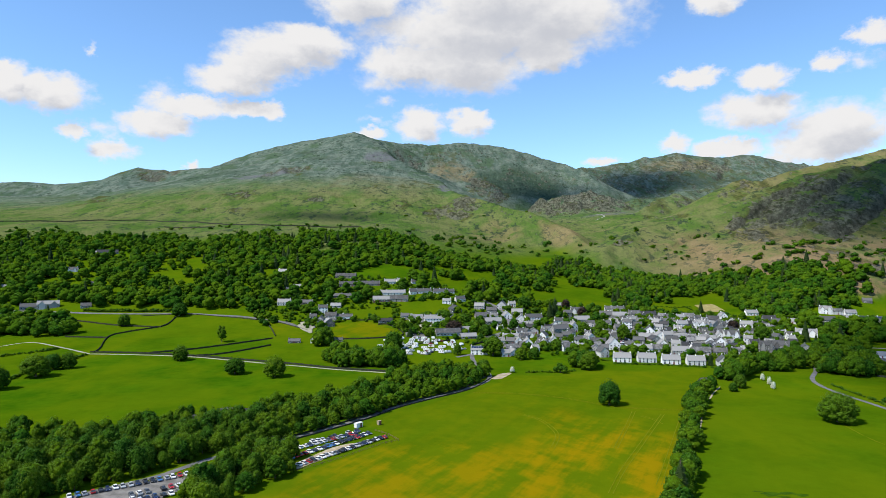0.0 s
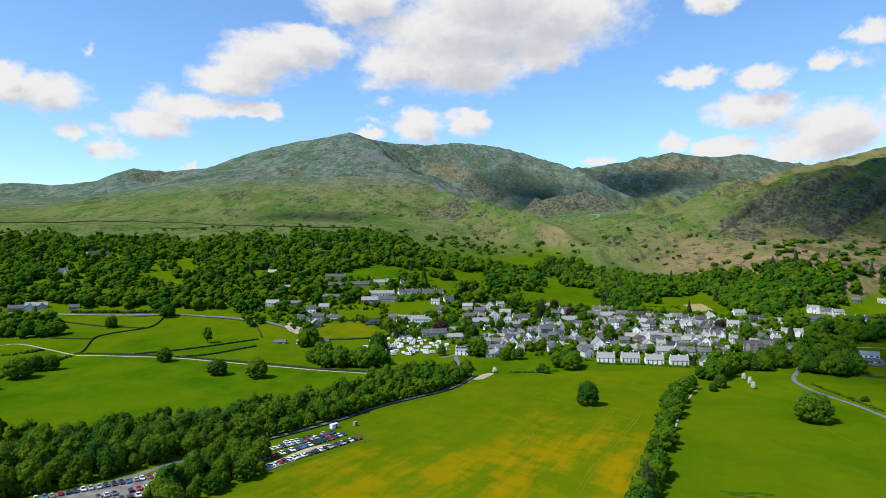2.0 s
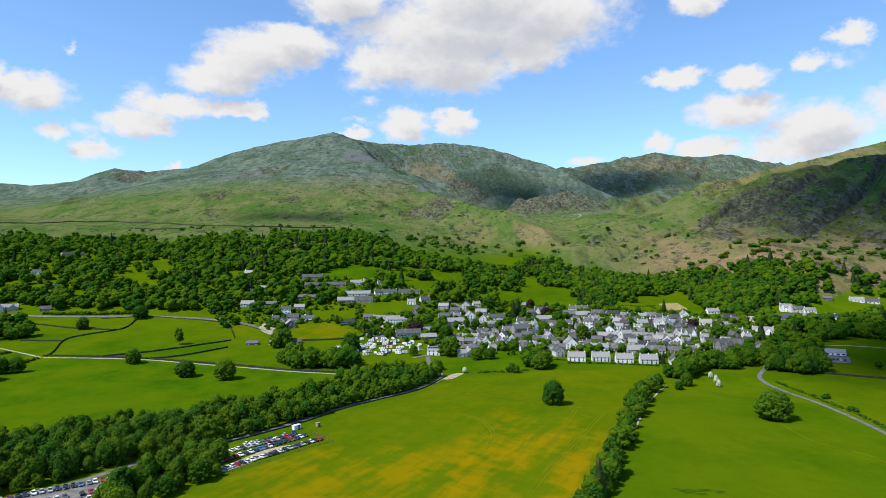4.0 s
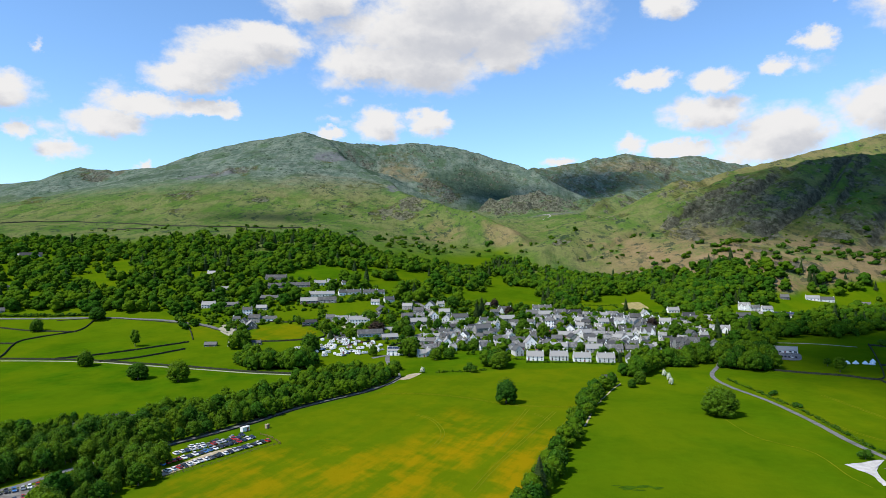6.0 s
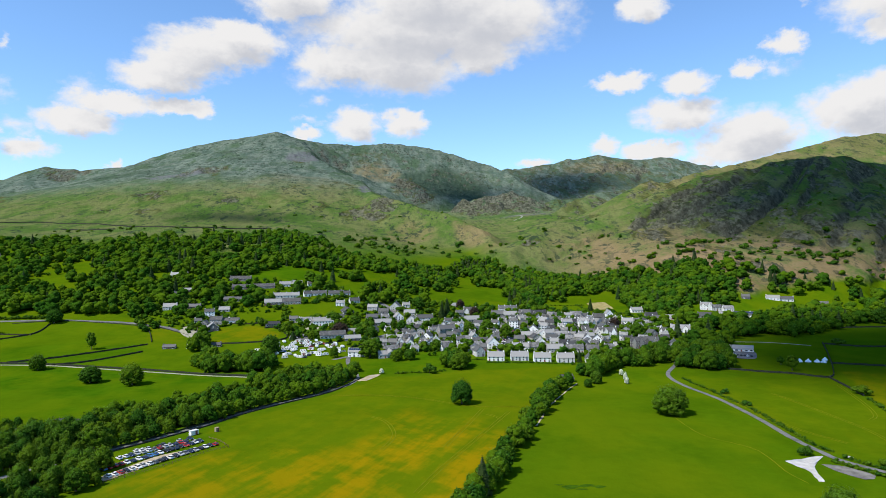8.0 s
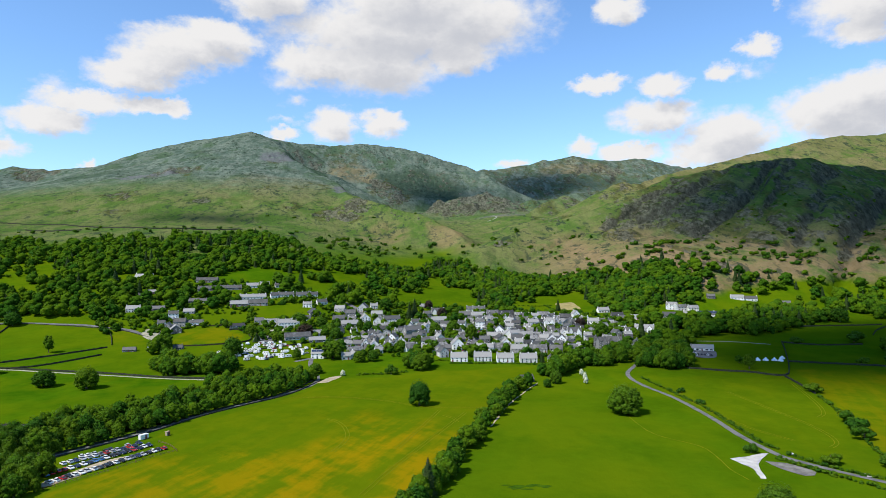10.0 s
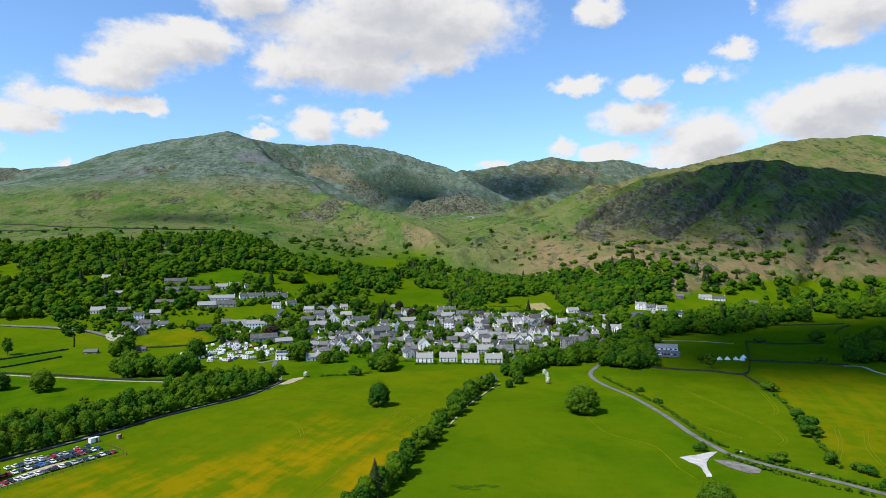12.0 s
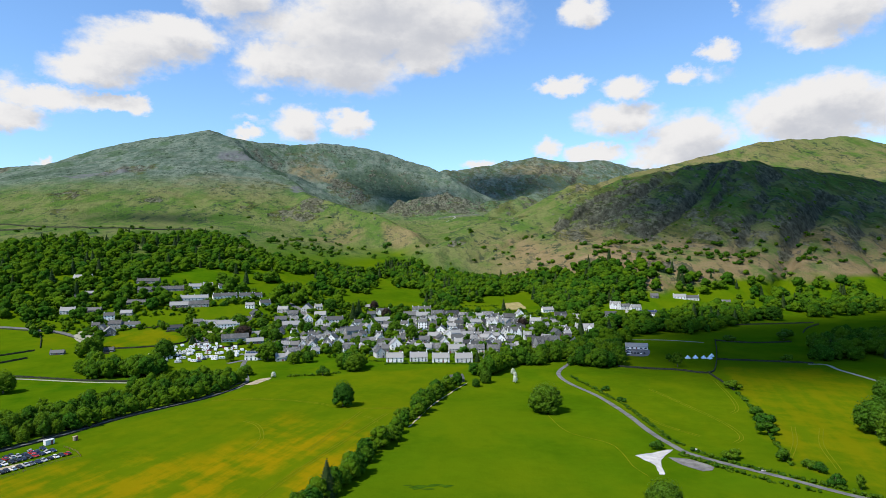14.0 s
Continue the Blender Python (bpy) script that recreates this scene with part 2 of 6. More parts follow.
PAINTS = {"white": (0.78, 0.78, 0.77), "silver": (0.42, 0.43, 0.44), "black": (0.015, 0.015, 0.017), "grey": (0.12, 0.125, 0.13),
          "dark blue": (0.02, 0.035, 0.09), "red": (0.42, 0.02, 0.02), "blue": (0.05, 0.16, 0.36), "orange": (0.55, 0.16, 0.03)}
PAINT = {}
for colour, value in PAINTS.items():
    PAINT[colour] = surface(colour.replace(" ", "_") + "_paint", tuple(0.85 * v for v in value), value, 1.5, 0.25, 0.02, spec=0.5)


def ground_material():
    m, g = material("turf_and_fell")
    pos = g.node("ShaderNodeTexCoord").outputs["Object"]

    def attr(name):
        return g.node("ShaderNodeAttribute", attribute_name=name).outputs["Fac"]

    mid, small, tiny = (g.noise(pos, 1 / s, d, 0.6) for s, d in ((38, 5), (7, 5), (0.9, 3)))
    lush = g.mix(g.ramp(g.math("ADD", g.math("MULTIPLY", mid, 0.6), g.math("MULTIPLY", small, 0.4)), 0.3, 0.7), (0.02, 0.07, 0.0012), (0.048, 0.11, 0.002))
    lush = g.mix(g.math("MULTIPLY", g.ramp(g.noise(pos, 1 / 120, 6, 0.62), 0.42, 0.6), 0.55), lush, (0.072, 0.115, 0.002))
    lush = g.mix(g.math("MULTIPLY", g.ramp(g.noise(g.vec("MULTIPLY", pos, (0.02, 0.012, 0.02)), 1.0, 6, 0.66), 0.45, 0.68), 0.6), lush, (0.082, 0.122, 0.002))
    # buttercups and dry seed heads in long drifts
    dry = attr("dry")
    swaths = []
    for along_it, over_it in (((0.59, -0.81, 0), (0.81, 0.59, 0)), ((0.44, 0.9, 0), (0.9, -0.44, 0))):
        u, v = g.vec("DOT_PRODUCT", pos, along_it, 1), g.vec("DOT_PRODUCT", pos, over_it, 1)
        uv = g.node("ShaderNodeCombineXYZ", links={0: g.math("MULTIPLY", u, 0.012), 1: g.math("MULTIPLY", v, 0.075)}).outputs[0]
        swaths.append(g.noise(uv, 1.0, 6, 0.66))
    drift = g.math("ADD", g.math("ADD", g.math("MULTIPLY", swaths[0], 0.22), g.math("MULTIPLY", swaths[1], 0.4)), g.math("ADD", g.math("MULTIPLY", mid, 0.3), g.math("MULTIPLY", small, 0.1)))
    drift = g.ramp(drift, 0.45, 0.58)
    grass = g.mix(g.math("MULTIPLY", dry, 0.75, True), lush, (0.1, 0.128, 0.002))
    grass = g.mix(g.math("MULTIPLY", g.math("MULTIPLY", g.ramp(dry, 0.42, 0.95), drift), 0.85, True), grass, (0.23, 0.15, 0.002))
    # fell: bent grass, bracken, heather; grey-blue haze is tinted into the bent grass
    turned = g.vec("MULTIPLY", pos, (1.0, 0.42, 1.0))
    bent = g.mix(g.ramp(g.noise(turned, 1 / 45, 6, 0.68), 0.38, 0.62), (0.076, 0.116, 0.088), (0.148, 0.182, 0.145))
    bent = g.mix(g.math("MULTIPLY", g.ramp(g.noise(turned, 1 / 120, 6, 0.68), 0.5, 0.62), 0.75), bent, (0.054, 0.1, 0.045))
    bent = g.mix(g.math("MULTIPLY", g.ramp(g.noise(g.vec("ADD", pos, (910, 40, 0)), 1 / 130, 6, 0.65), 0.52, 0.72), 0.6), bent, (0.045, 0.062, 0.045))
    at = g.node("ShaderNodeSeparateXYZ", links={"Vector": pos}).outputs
    # haze-tinted bent grass takes over with height and distance
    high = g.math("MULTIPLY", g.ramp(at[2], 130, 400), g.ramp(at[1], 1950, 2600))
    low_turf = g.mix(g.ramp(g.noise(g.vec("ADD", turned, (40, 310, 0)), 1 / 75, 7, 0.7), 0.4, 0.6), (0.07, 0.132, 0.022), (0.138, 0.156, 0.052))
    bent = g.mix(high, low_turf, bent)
    brown = g.mix(g.ramp(g.math("ADD", g.math("MULTIPLY", small, 0.5), g.math("MULTIPLY", mid, 0.5)), 0.3, 0.7), (0.15, 0.115, 0.05), (0.3, 0.215, 0.115))
    bracken = g.math("MULTIPLY", attr("bracken"), g.ramp(g.noise(g.vec("ADD", pos, (300, 700, 0)), 1 / 60, 6, 0.66), 0.36, 0.54))
    # dark green turf carries the shade of the upper flanks in its colour
    bent = g.mix(g.math("MULTIPLY", attr("shaded_turf"), 0.85), bent, g.mix(g.ramp(mid, 0.3, 0.7), (0.03, 0.058, 0.036), (0.055, 0.088, 0.055)))
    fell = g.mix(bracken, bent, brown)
    fell = g.mix(g.math("MULTIPLY", g.ramp(g.math("ADD", g.math("MULTIPLY", tiny, 0.5), g.math("MULTIPLY", small, 0.5)), 0.42, 0.66), 0.5), fell, (0.045, 0.055, 0.03))
    # heather, rushes and half-buried stones
    speck = g.noise(g.vec("ADD", turned, (15, 480, 0)), 1 / 17, 8, 0.72)
    clump = g.ramp(g.noise(g.vec("ADD", turned, (600, 80, 0)), 1 / 90, 4, 0.6), 0.4, 0.6)
    fell = g.mix(g.math("MULTIPLY", g.math("MULTIPLY", g.ramp(speck, 0.53, 0.565), g.math("ADD", g.math("MULTIPLY", clump, 0.7), 0.25)), 0.85), fell, (0.026, 0.044, 0.028))
    fell = g.mix(g.math("MULTIPLY", g.math("MULTIPLY", g.ramp(speck, 0.41, 0.38), high), 0.2), fell, (0.21, 0.21, 0.19))
    low_scrub = g.math("MULTIPLY", g.ramp(attr("rugged"), 0.3, 0.6), g.ramp(g.noise(g.vec("ADD", turned, (210, 35, 0)), 1 / 40, 6, 0.66), 0.5, 0.56))
    fell = g.mix(g.math("MULTIPLY", low_scrub, 0.75), fell, g.mix(g.ramp(small, 0.4, 0.6), (0.03, 0.042, 0.014), (0.085, 0.085, 0.024)))
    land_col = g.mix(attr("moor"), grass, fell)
    # bare rock where the ground is rugged or steep
    up = g.node("ShaderNodeSeparateXYZ", links={"Vector": g.node("ShaderNodeNewGeometry").outputs["Normal"]}).outputs[2]
    steep = g.math("SUBTRACT", 1.0, up)
    veins = g.noise(g.vec("ADD", turned, (51, 22, 0)), 1 / 26, 9, 0.72)
    bare = g.math("ADD", g.math("MULTIPLY", attr("rugged"), 0.27), g.math("MULTIPLY", steep, 0.55))
    bare = g.ramp(g.math("ADD", bare, g.math("MULTIPLY", veins, 0.95)), 0.735, 0.775)
    grey = g.mix(g.ramp(g.noise(turned, 1 / 9, 7, 0.72), 0.38, 0.64), (0.022, 0.023, 0.015), (0.155, 0.15, 0.115))
    land_col = g.mix(g.math("MULTIPLY", g.math("MULTIPLY", bare, attr("moor")), 0.8), land_col, grey)
    dark_rock = g.mix(g.ramp(g.noise(g.vec("MULTIPLY", pos, (0.09, 0.09, 0.03)), 1.0, 7, 0.75), 0.35, 0.7), (0.022, 0.025, 0.016), (0.095, 0.094, 0.068))
    land_col = g.mix(g.math("MULTIPLY", attr("cliff"), g.ramp(g.noise(g.vec("ADD", pos, (77, 5, 0)), 1 / 16, 6, 0.7), 0.36, 0.5)), land_col, dark_rock)
    scree = attr("scree")
    land_col = g.mix(g.math("MULTIPLY", scree, g.ramp(g.math("ADD", g.math("MULTIPLY", veins, 0.6), g.math("MULTIPLY", small, 0.4)), 0.38, 0.55)), land_col, (0.12, 0.124, 0.13))
    relief = g.math("ADD", g.math("MULTIPLY", small, 0.5), g.math("ADD", g.math("MULTIPLY", tiny, 0.12), g.math("MULTIPLY", g.math("MULTIPLY", veins, attr("moor")), 14.0)))
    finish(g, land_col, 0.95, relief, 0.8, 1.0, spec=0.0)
    return m


TURF = ground_material()

# ---- the lie of the land ----
def lattice(seed):
    return np.random.RandomState(seed).rand(256, 256)


TABLES = [lattice(s) for s in range(11, 19)]


def smooth_noise(x, y, size, k=0):
    """Value noise from -1 to 1 with that wavelength in metres."""
    u, v = np.asarray(x, float) / size + 37.3 * k, np.asarray(y, float) / size + 11.7 * k
    i, j = np.floor(u).astype(int), np.floor(v).astype(int)
    a, b = u - i, v - j
    a, b = a * a * a * (a * (6 * a - 15) + 10), b * b * b * (b * (6 * b - 15) + 10)
    tab = TABLES[k % 8]
    i0, i1, j0, j1 = i % 256, (i + 1) % 256, j % 256, (j + 1) % 256
    low = tab[i0, j0] * (1 - a) + tab[i1, j0] * a
    top = tab[i0, j1] * (1 - a) + tab[i1, j1] * a
    return 2 * (low * (1 - b) + top * b) - 1


def fractal(x, y, size, octaves=4, k=0, ridged=False):
    total, amp = 0, 1.0
    for o in range(octaves):
        n = smooth_noise(x, y, size / 2 ** o, k + o)
        total = total + amp * ((1 - 2 * np.abs(n)) if ridged else n)
        amp *= 0.5
    return total / (2 - 0.5 ** (octaves - 1))


def step(v, lo, hi):
    s = np.clip((np.asarray(v, float) - lo) / (hi - lo), 0, 1)
    return s * s * (3 - 2 * s)


# valley floor and first slopes: height along y on the south side and on the north side
SOUTH = [(-3000, 30), (-1200, 0), (450, 1), (560, 3), (640, 7), (740, 13), (800, 24), (860, 40), (925, 57), (1000, 70), (1150, 97), (1300, 121), (1500, 150), (1700, 170), (2000, 205), (2500, 260), (3000, 330), (4800, 500)]
NORTH = [(-3000, 30), (-1200, 0), (450, 0), (560, 1), (640, 4), (740, 11), (800, 15), (926, 25), (1000, 35), (1100, 44), (1300, 76), (1600, 112), (1900, 148), (2100, 180), (2300, 198), (2500, 222), (2700, 246), (3200, 300), (4800, 450)]
APRON = [(-3000, 30), (-1200, 0), (450, 0), (560, 1), (640, 4), (740, 9), (800, 12), (850, 16), (885, 29), (920, 47), (960, 66), (1000, 82), (1100, 108), (1300, 130), (4800, 450)]
# crests: x, y, z along each
MAIN_CREST = [(-3616, 3900, 453), (-2743, 3800, 467), (-2386, 3700, 476), (-2149, 3700, 460), (-1798, 3600, 484), (-1622, 3500, 531), (-1449, 3500, 516), (-1192, 3450, 525),
              (-985, 3450, 604), (-749, 3450, 660), (-469, 3450, 710), (-352, 3550, 683)]
EAST_CREST = [(-352, 3550, 683), (-75, 3700, 682), (83, 3750, 699), (307, 3750, 680), (493, 3700, 628), (627, 3650, 577), (755, 3450, 498), (809, 3250, 403)]
FAR_CREST = [(817, 4050, 598), (933, 4100, 605), (1038, 4100, 626), (1231, 4100, 661), (1459, 4100, 696), (1634, 4100, 675), (1915, 4100, 685), (2134, 4050, 626), (2279, 4000, 596), (3500, 3900, 500)]
SHOULDER = [(1796, 3300, 494), (1475, 3100, 424), (1299, 3000, 396), (1131, 2900, 362), (996, 2800, 336), (814, 2750, 306)]
CRAG_CREST = [(640, 1450, 203), (702, 1440, 231), (754, 1430, 249), (830, 1390, 274), (889, 1350, 284), (940, 1320, 288), (989, 1303, 291), (1039, 1314, 284), (1110, 1316, 277), (1203, 1315, 266), (1394, 1332, 247),
              (1681, 1331, 235), (2138, 1350, 226), (3200, 1400, 200)]
BACK_CREST = [(816, 1865, 286), (916, 1875, 304), (1075, 1897, 339), (1223, 1921, 373), (1359, 1948, 409), (1518, 1969, 449), (1683, 1990, 464), (1834, 1963, 474), (1982, 1936, 455), (2232, 1891, 420),
              (2554, 1782, 369), (3600, 1800, 330)]
SPUR = [(649, 1470, 207), (590, 1480, 185), (527, 1480, 165), (457, 1460, 152), (396, 1420, 136), (347, 1370, 113), (312, 1290, 92)]
PYRAMID = [(472, 2000, 166), (568, 2100, 186), (664, 2180, 231), (733, 2220, 269), (791, 2250, 294), (841, 2280, 287), (905, 2320, 257), (1100, 2450, 290)]
BUMP = [(395, 2720, 296), (499, 2700, 322), (603, 2700, 342), (662, 2660, 320), (690, 2560, 250)]
RIB = [(-400, 3400, 676), (-329, 3330, 632), (-245, 3050, 520), (-117, 2800, 423), (-20, 2550, 351), (30, 2200, 284)]
FOOT = [(-20, 2550, 345), (30, 2200, 284), (68, 1950, 252), (144, 1850, 227), (241, 1700, 183), (292, 1580, 150), (318, 1400, 104)]
# crest, fall of its sides, the distance over which the fall changes, and by how much (minus: steeper downhill), how rocky
CRESTS = [(MAIN_CREST, 0.47, 900, 0.4, 0.22), (EAST_CREST, 0.64, 900, 0.25, 0.35), (FAR_CREST, 0.62, 900, 0.4, 0.5), (SHOULDER, 0.45, 500, 0.4, 0.5), (SPUR, 0.4, 300, 0.1, 0.08), (CRAG_CREST, 0.5, 150, -0.45, 0.52),
          (BACK_CREST, 0.6, 500, 0.4, 0.2), (PYRAMID, 0.62, 200, 0.1, 0.5), (BUMP, 0.62, 150, 0.1, 0.9), (RIB, 0.6, 300, 0.1, 0.3), (FOOT, 0.5, 300, 0.15, 0.3)]
# rocky ground away from the crests: x, y, half width, half depth, how rocky
ROCKY_WEST = [(-606, 2623, 95, 160, 1), (-643, 2095, 59, 160, 0.9), (-386, 2038, 43, 59, 0.9), (-699, 1900, 33, 52, 0.8), (-572, 1846, 40, 37, 0.8), (-1512, 3439, 177, 120, 0.8), (-1176, 2239, 42, 160, 0.7), (-77, 2329, 87, 110, 0.6), (-16, 1891, 56, 103, 1), (41, 1873, 61, 127, 0.9), (-248, 2266, 34, 75, 0.8), (-121, 1969, 37, 77, 0.8), (-274, 2947, 69, 160, 0.6), (3, 3550, 150, 141, 0.5), (115, 1774, 33, 33, 0.6)]
ROCKY_EAST = [(208, 3205, 135, 160, 0.85), (515, 3427, 274, 113, 0.4), (542, 2599, 166, 160, 1), (810, 2185, 56, 160, 0.8), (609, 1822, 51, 160, 0.7), (1561, 3916, 184, 120, 0.8), (842, 1855, 148, 160, 0.6), (370, 1369, 25, 28, 0.7), (260, 1597, 22, 25, 0.6), (456, 1237, 17, 25, 0.4), (683, 1351, 57, 69, 0.9), (600, 1285, 36, 113, 0.85), (743, 1285, 72, 160, 0.8), (602, 1042, 19, 41, 0.7), (631, 1048, 44, 118, 0.8), (786, 1105, 54, 59, 0.8), (656, 955, 26, 34, 0.5)]
# gullies worn into the faces: depth, half width, and places down the middle
GULLIES = [(16, 12, [(952, 1303), (872, 1246), (833, 1225), (781, 1210), (725, 1198)]), (13, 12, [(986, 1279), (931, 1237), (889, 1204), (834, 1153)]), (20, 14, [(1133, 1201), (1008, 1099), (949, 1063), (898, 1027), (826, 955), (775, 904)]), (12, 12, [(854, 1363), (792, 1324), (732, 1309), (663, 1327)]), (10, 10, [(751, 1375), (704, 1390), (640, 1366), (585, 1339)]), (12, 12, [(1061, 1261), (955, 1156), (871, 1090), (804, 1027)]), (12, 14, [(1205, 1177), (1070, 1066), (1038, 1006), (997, 934)]), (14, 18, [(-164, 3553), (-71, 3490), (46, 3394), (183, 3256)]), (9, 12, [(604, 1396), (535, 1372), (442, 1306), (399, 1276)]), (14, 16, [(1487, 3988), (1353, 3802), (1256, 3709)]), (14, 16, [(1726, 3988), (1539, 3703)])]
# hollows scooped out below the crests: x, y, half width, half depth, how deep
HOLLOWS = [(-150, 3330, 150, 230, 55), (430, 3330, 260, 230, 24), (1120, 3650, 330, 260, 35), (-1460, 3380, 130, 90, 22)]


def crest_height(x, y, crest, fall, depth, bow):
    best = np.full(np.shape(x), -1e9)
    for (ax, ay, az), (bx, by, bz) in zip(crest, crest[1:]):
        dx, dy = bx - ax, by - ay
        t = np.clip(((x - ax) * dx + (y - ay) * dy) / (dx * dx + dy * dy), 0, 1)
        d = np.hypot(x - ax - t * dx, y - ay - t * dy)
        best = np.maximum(best, az + t * (bz - az) - fall * d * (1 - bow * (1 - np.exp(-d / depth))))
    return best


def from_line(x, y, line):
    """Distance to a broken line."""
    best = np.full(np.shape(x), 1e9)
    for (ax, ay), (bx, by) in zip(line, line[1:]):
        dx, dy = bx - ax, by - ay
        t = np.clip(((x - ax) * dx + (y - ay) * dy) / (dx * dx + dy * dy), 0, 1)
        best = np.minimum(best, np.hypot(x - ax - t * dx, y - ay - t * dy))
    return best


def land(x, y):
    """Height of the ground and how rocky it is, at arrays of x and y."""
    x, y = np.asarray(x, float), np.asarray(y, float)
    south = np.interp(y, *np.array(SOUTH).T)
    north = np.interp(y, *np.array(NORTH).T)
    side = step(x + 0.12 * (y - 900), -90, 260)
    foot = step(x, 380, 580)
    north = north * (1 - foot) + np.interp(y, *np.array(APRON).T) * foot
    h = south * (1 - side) + north * side
    h = h + step(y, 620, 800) * 2.5 * fractal(x, y, 130, 3, 2)
    h = h + step(y, 900, 1300) * 9 * fractal(x, y, 260, 3, 5)
    rocky = step(y, 1700, 2300) * 0.22
    wx = x + 22 * fractal(x, y, 150, 4, 1)
    wy = y + 22 * fractal(x, y, 150, 4, 4)
    for crest, fall, depth, bow, rough in CRESTS:
        r = crest_height(wx, wy, crest, fall, depth, bow)
        if crest is MAIN_CREST:
            r = r - 0.7 * np.maximum(wx - np.interp(wy, (1400, 1950, 2200, 2550, 3050, 3330), (320, 90, 40, -15, -240, -325)), 0)
        k = 12.0
        m = np.clip(0.5 + 0.5 * (r - h) / k, 0, 1)
        rocky = rocky * (1 - m) + rough * m * step(r, 60, 120)
        h = h * (1 - m) + r * m + k * m * (1 - m) * 0.5
    ragged = fractal(x, y, 90, 4, 6)
    for cx, cy, rx, ry, much in ROCKY_WEST + ROCKY_EAST:
        near = np.hypot((x - cx) / rx, (y - cy) / ry) + 0.6 * ragged
        rocky = np.maximum(rocky, much * (1 - step(near, 0.55, 1.15)))
    for cx, cy, rx, ry, deep in HOLLOWS:
        h = h - deep * (1 - step(np.hypot((x - cx) / rx, (y - cy) / ry), 0.0, 1.0))
    # long folds and runnels down the slopes
    hill = step(h, 70, 130)
    bend_x, bend_y = x + 34 * fractal(x, y, 190, 3, 2), y + 34 * fractal(x, y, 190, 3, 6)
    fold = fractal(bend_x + 0.3 * bend_y, bend_y * 0.3, 210, 4, 6, True)
    h = h + hill * (5 + 6 * rocky) * fold
    # small crags: knolls and ribs that break through the turf
    crag = fractal(bend_x, bend_y * 0.8, 85, 4, 3, True)
    rib = fractal(bend_x + 0.45 * bend_y, bend_y * 0.35, 70, 4, 4, True)
    h = h + hill * np.maximum(rocky - 0.15, 0) * (7 * crag + 11 * rib - 6)
    knob = fractal(bend_x, bend_y, 70, 3, 1)
    h = h + hill * rocky * 26 * np.maximum(knob - 0.12, 0)
    # ledges: turf benches with steep rock steps between them
    tier = (h + 0.09 * x + 42 * fractal(x, y, 170, 4, 7)) / 17.0
    part_of = tier - np.floor(tier)
    h = h + hill * step(rocky, 0.35, 0.95) * 17.0 * 0.45 * (step(part_of, 0.5, 0.85) - part_of)
    for deep, wide, line in GULLIES:
        d = from_line(wx, wy, line) / wide
        h = h - deep * np.exp(-d * d)
    return h, rocky


def spaced(stops):
    """Grid lines at steps that change along the way: (from, step), ..."""
    out = []
    for (a, s), (b, _) in zip(stops, stops[1:]):
        out += list(np.linspace(a, b, max(2, round((b - a) / s) + 1))[:-1])
    return np.array(out + [stops[-1][0]])


GX = spaced([(-4200, 150), (-2600, 40), (-1500, 16), (-800, 9), (-300, 6.5), (1500, 10), (2000, 20), (2700, 60), (4200, 100)])
GY = spaced([(-3000, 150), (-300, 40), (100, 10), (620, 7), (940, 4.5), (1450, 8), (2700, 11), (3900, 25), (4900, 100)])
PX, PY = np.meshgrid(GX, GY)
PZ, RUGGED = land(PX, PY)


def ground_at(x, y):
    """Height of the ground sheet at places, by its own grid."""
    x, y = np.asarray(x, float), np.asarray(y, float)
    i = np.clip(np.searchsorted(GX, x) - 1, 0, len(GX) - 2)
    j = np.clip(np.searchsorted(GY, y) - 1, 0, len(GY) - 2)
    a, b = (x - GX[i]) / (GX[i + 1] - GX[i]), (y - GY[j]) / (GY[j + 1] - GY[j])
    low = PZ[j, i] * (1 - a) + PZ[j, i + 1] * a
    top = PZ[j + 1, i] * (1 - a) + PZ[j + 1, i + 1] * a
    return low * (1 - b) + top * b


# ---- the plan ----
# roads, lanes and paths: places along the middle of each
ROADS = {
    'main_road': [(-157, 253), (-140, 272), (-124, 288), (-110, 311), (-85, 339), (-69, 357), (-47, 385), (-30, 413), (-9, 438), (18, 468), (36, 507), (26, 576), (31, 620), (51, 674), (70, 716)],
    'lane': [(310, 215), (300, 230), (291, 248), (278, 269), (269, 288), (268, 301), (269, 327), (274, 365), (277, 414), (274, 459), (276, 486), (284, 508), (309, 548), (321, 595), (312, 634)],
    'farm_track': [(-319, 598), (-282, 595), (-228, 587), (-189, 574), (-135, 554), (-84, 533), (-42, 520), (-19, 506)],
    'field_path': [(-434, 616), (-424, 633), (-406, 652), (-362, 627), (-321, 599)],
    'hill_road': [(-582, 806), (-468, 799), (-395, 791), (-307, 790), (-242, 777), (-184, 756), (-148, 723), (-141, 737)],
    'high_street': [(45, 680), (70, 720), (78, 769), (68, 826), (56, 850), (45, 866)],
    'terrace_street': [(161, 587), (173, 634), (188, 680), (204, 719), (221, 750)],
    'beck_path': [(12, 585), (20, 592), (28, 600)],
    'north_track': [(499, 490), (512, 485), (506, 466), (503, 445), (500, 426), (494, 390)],
}
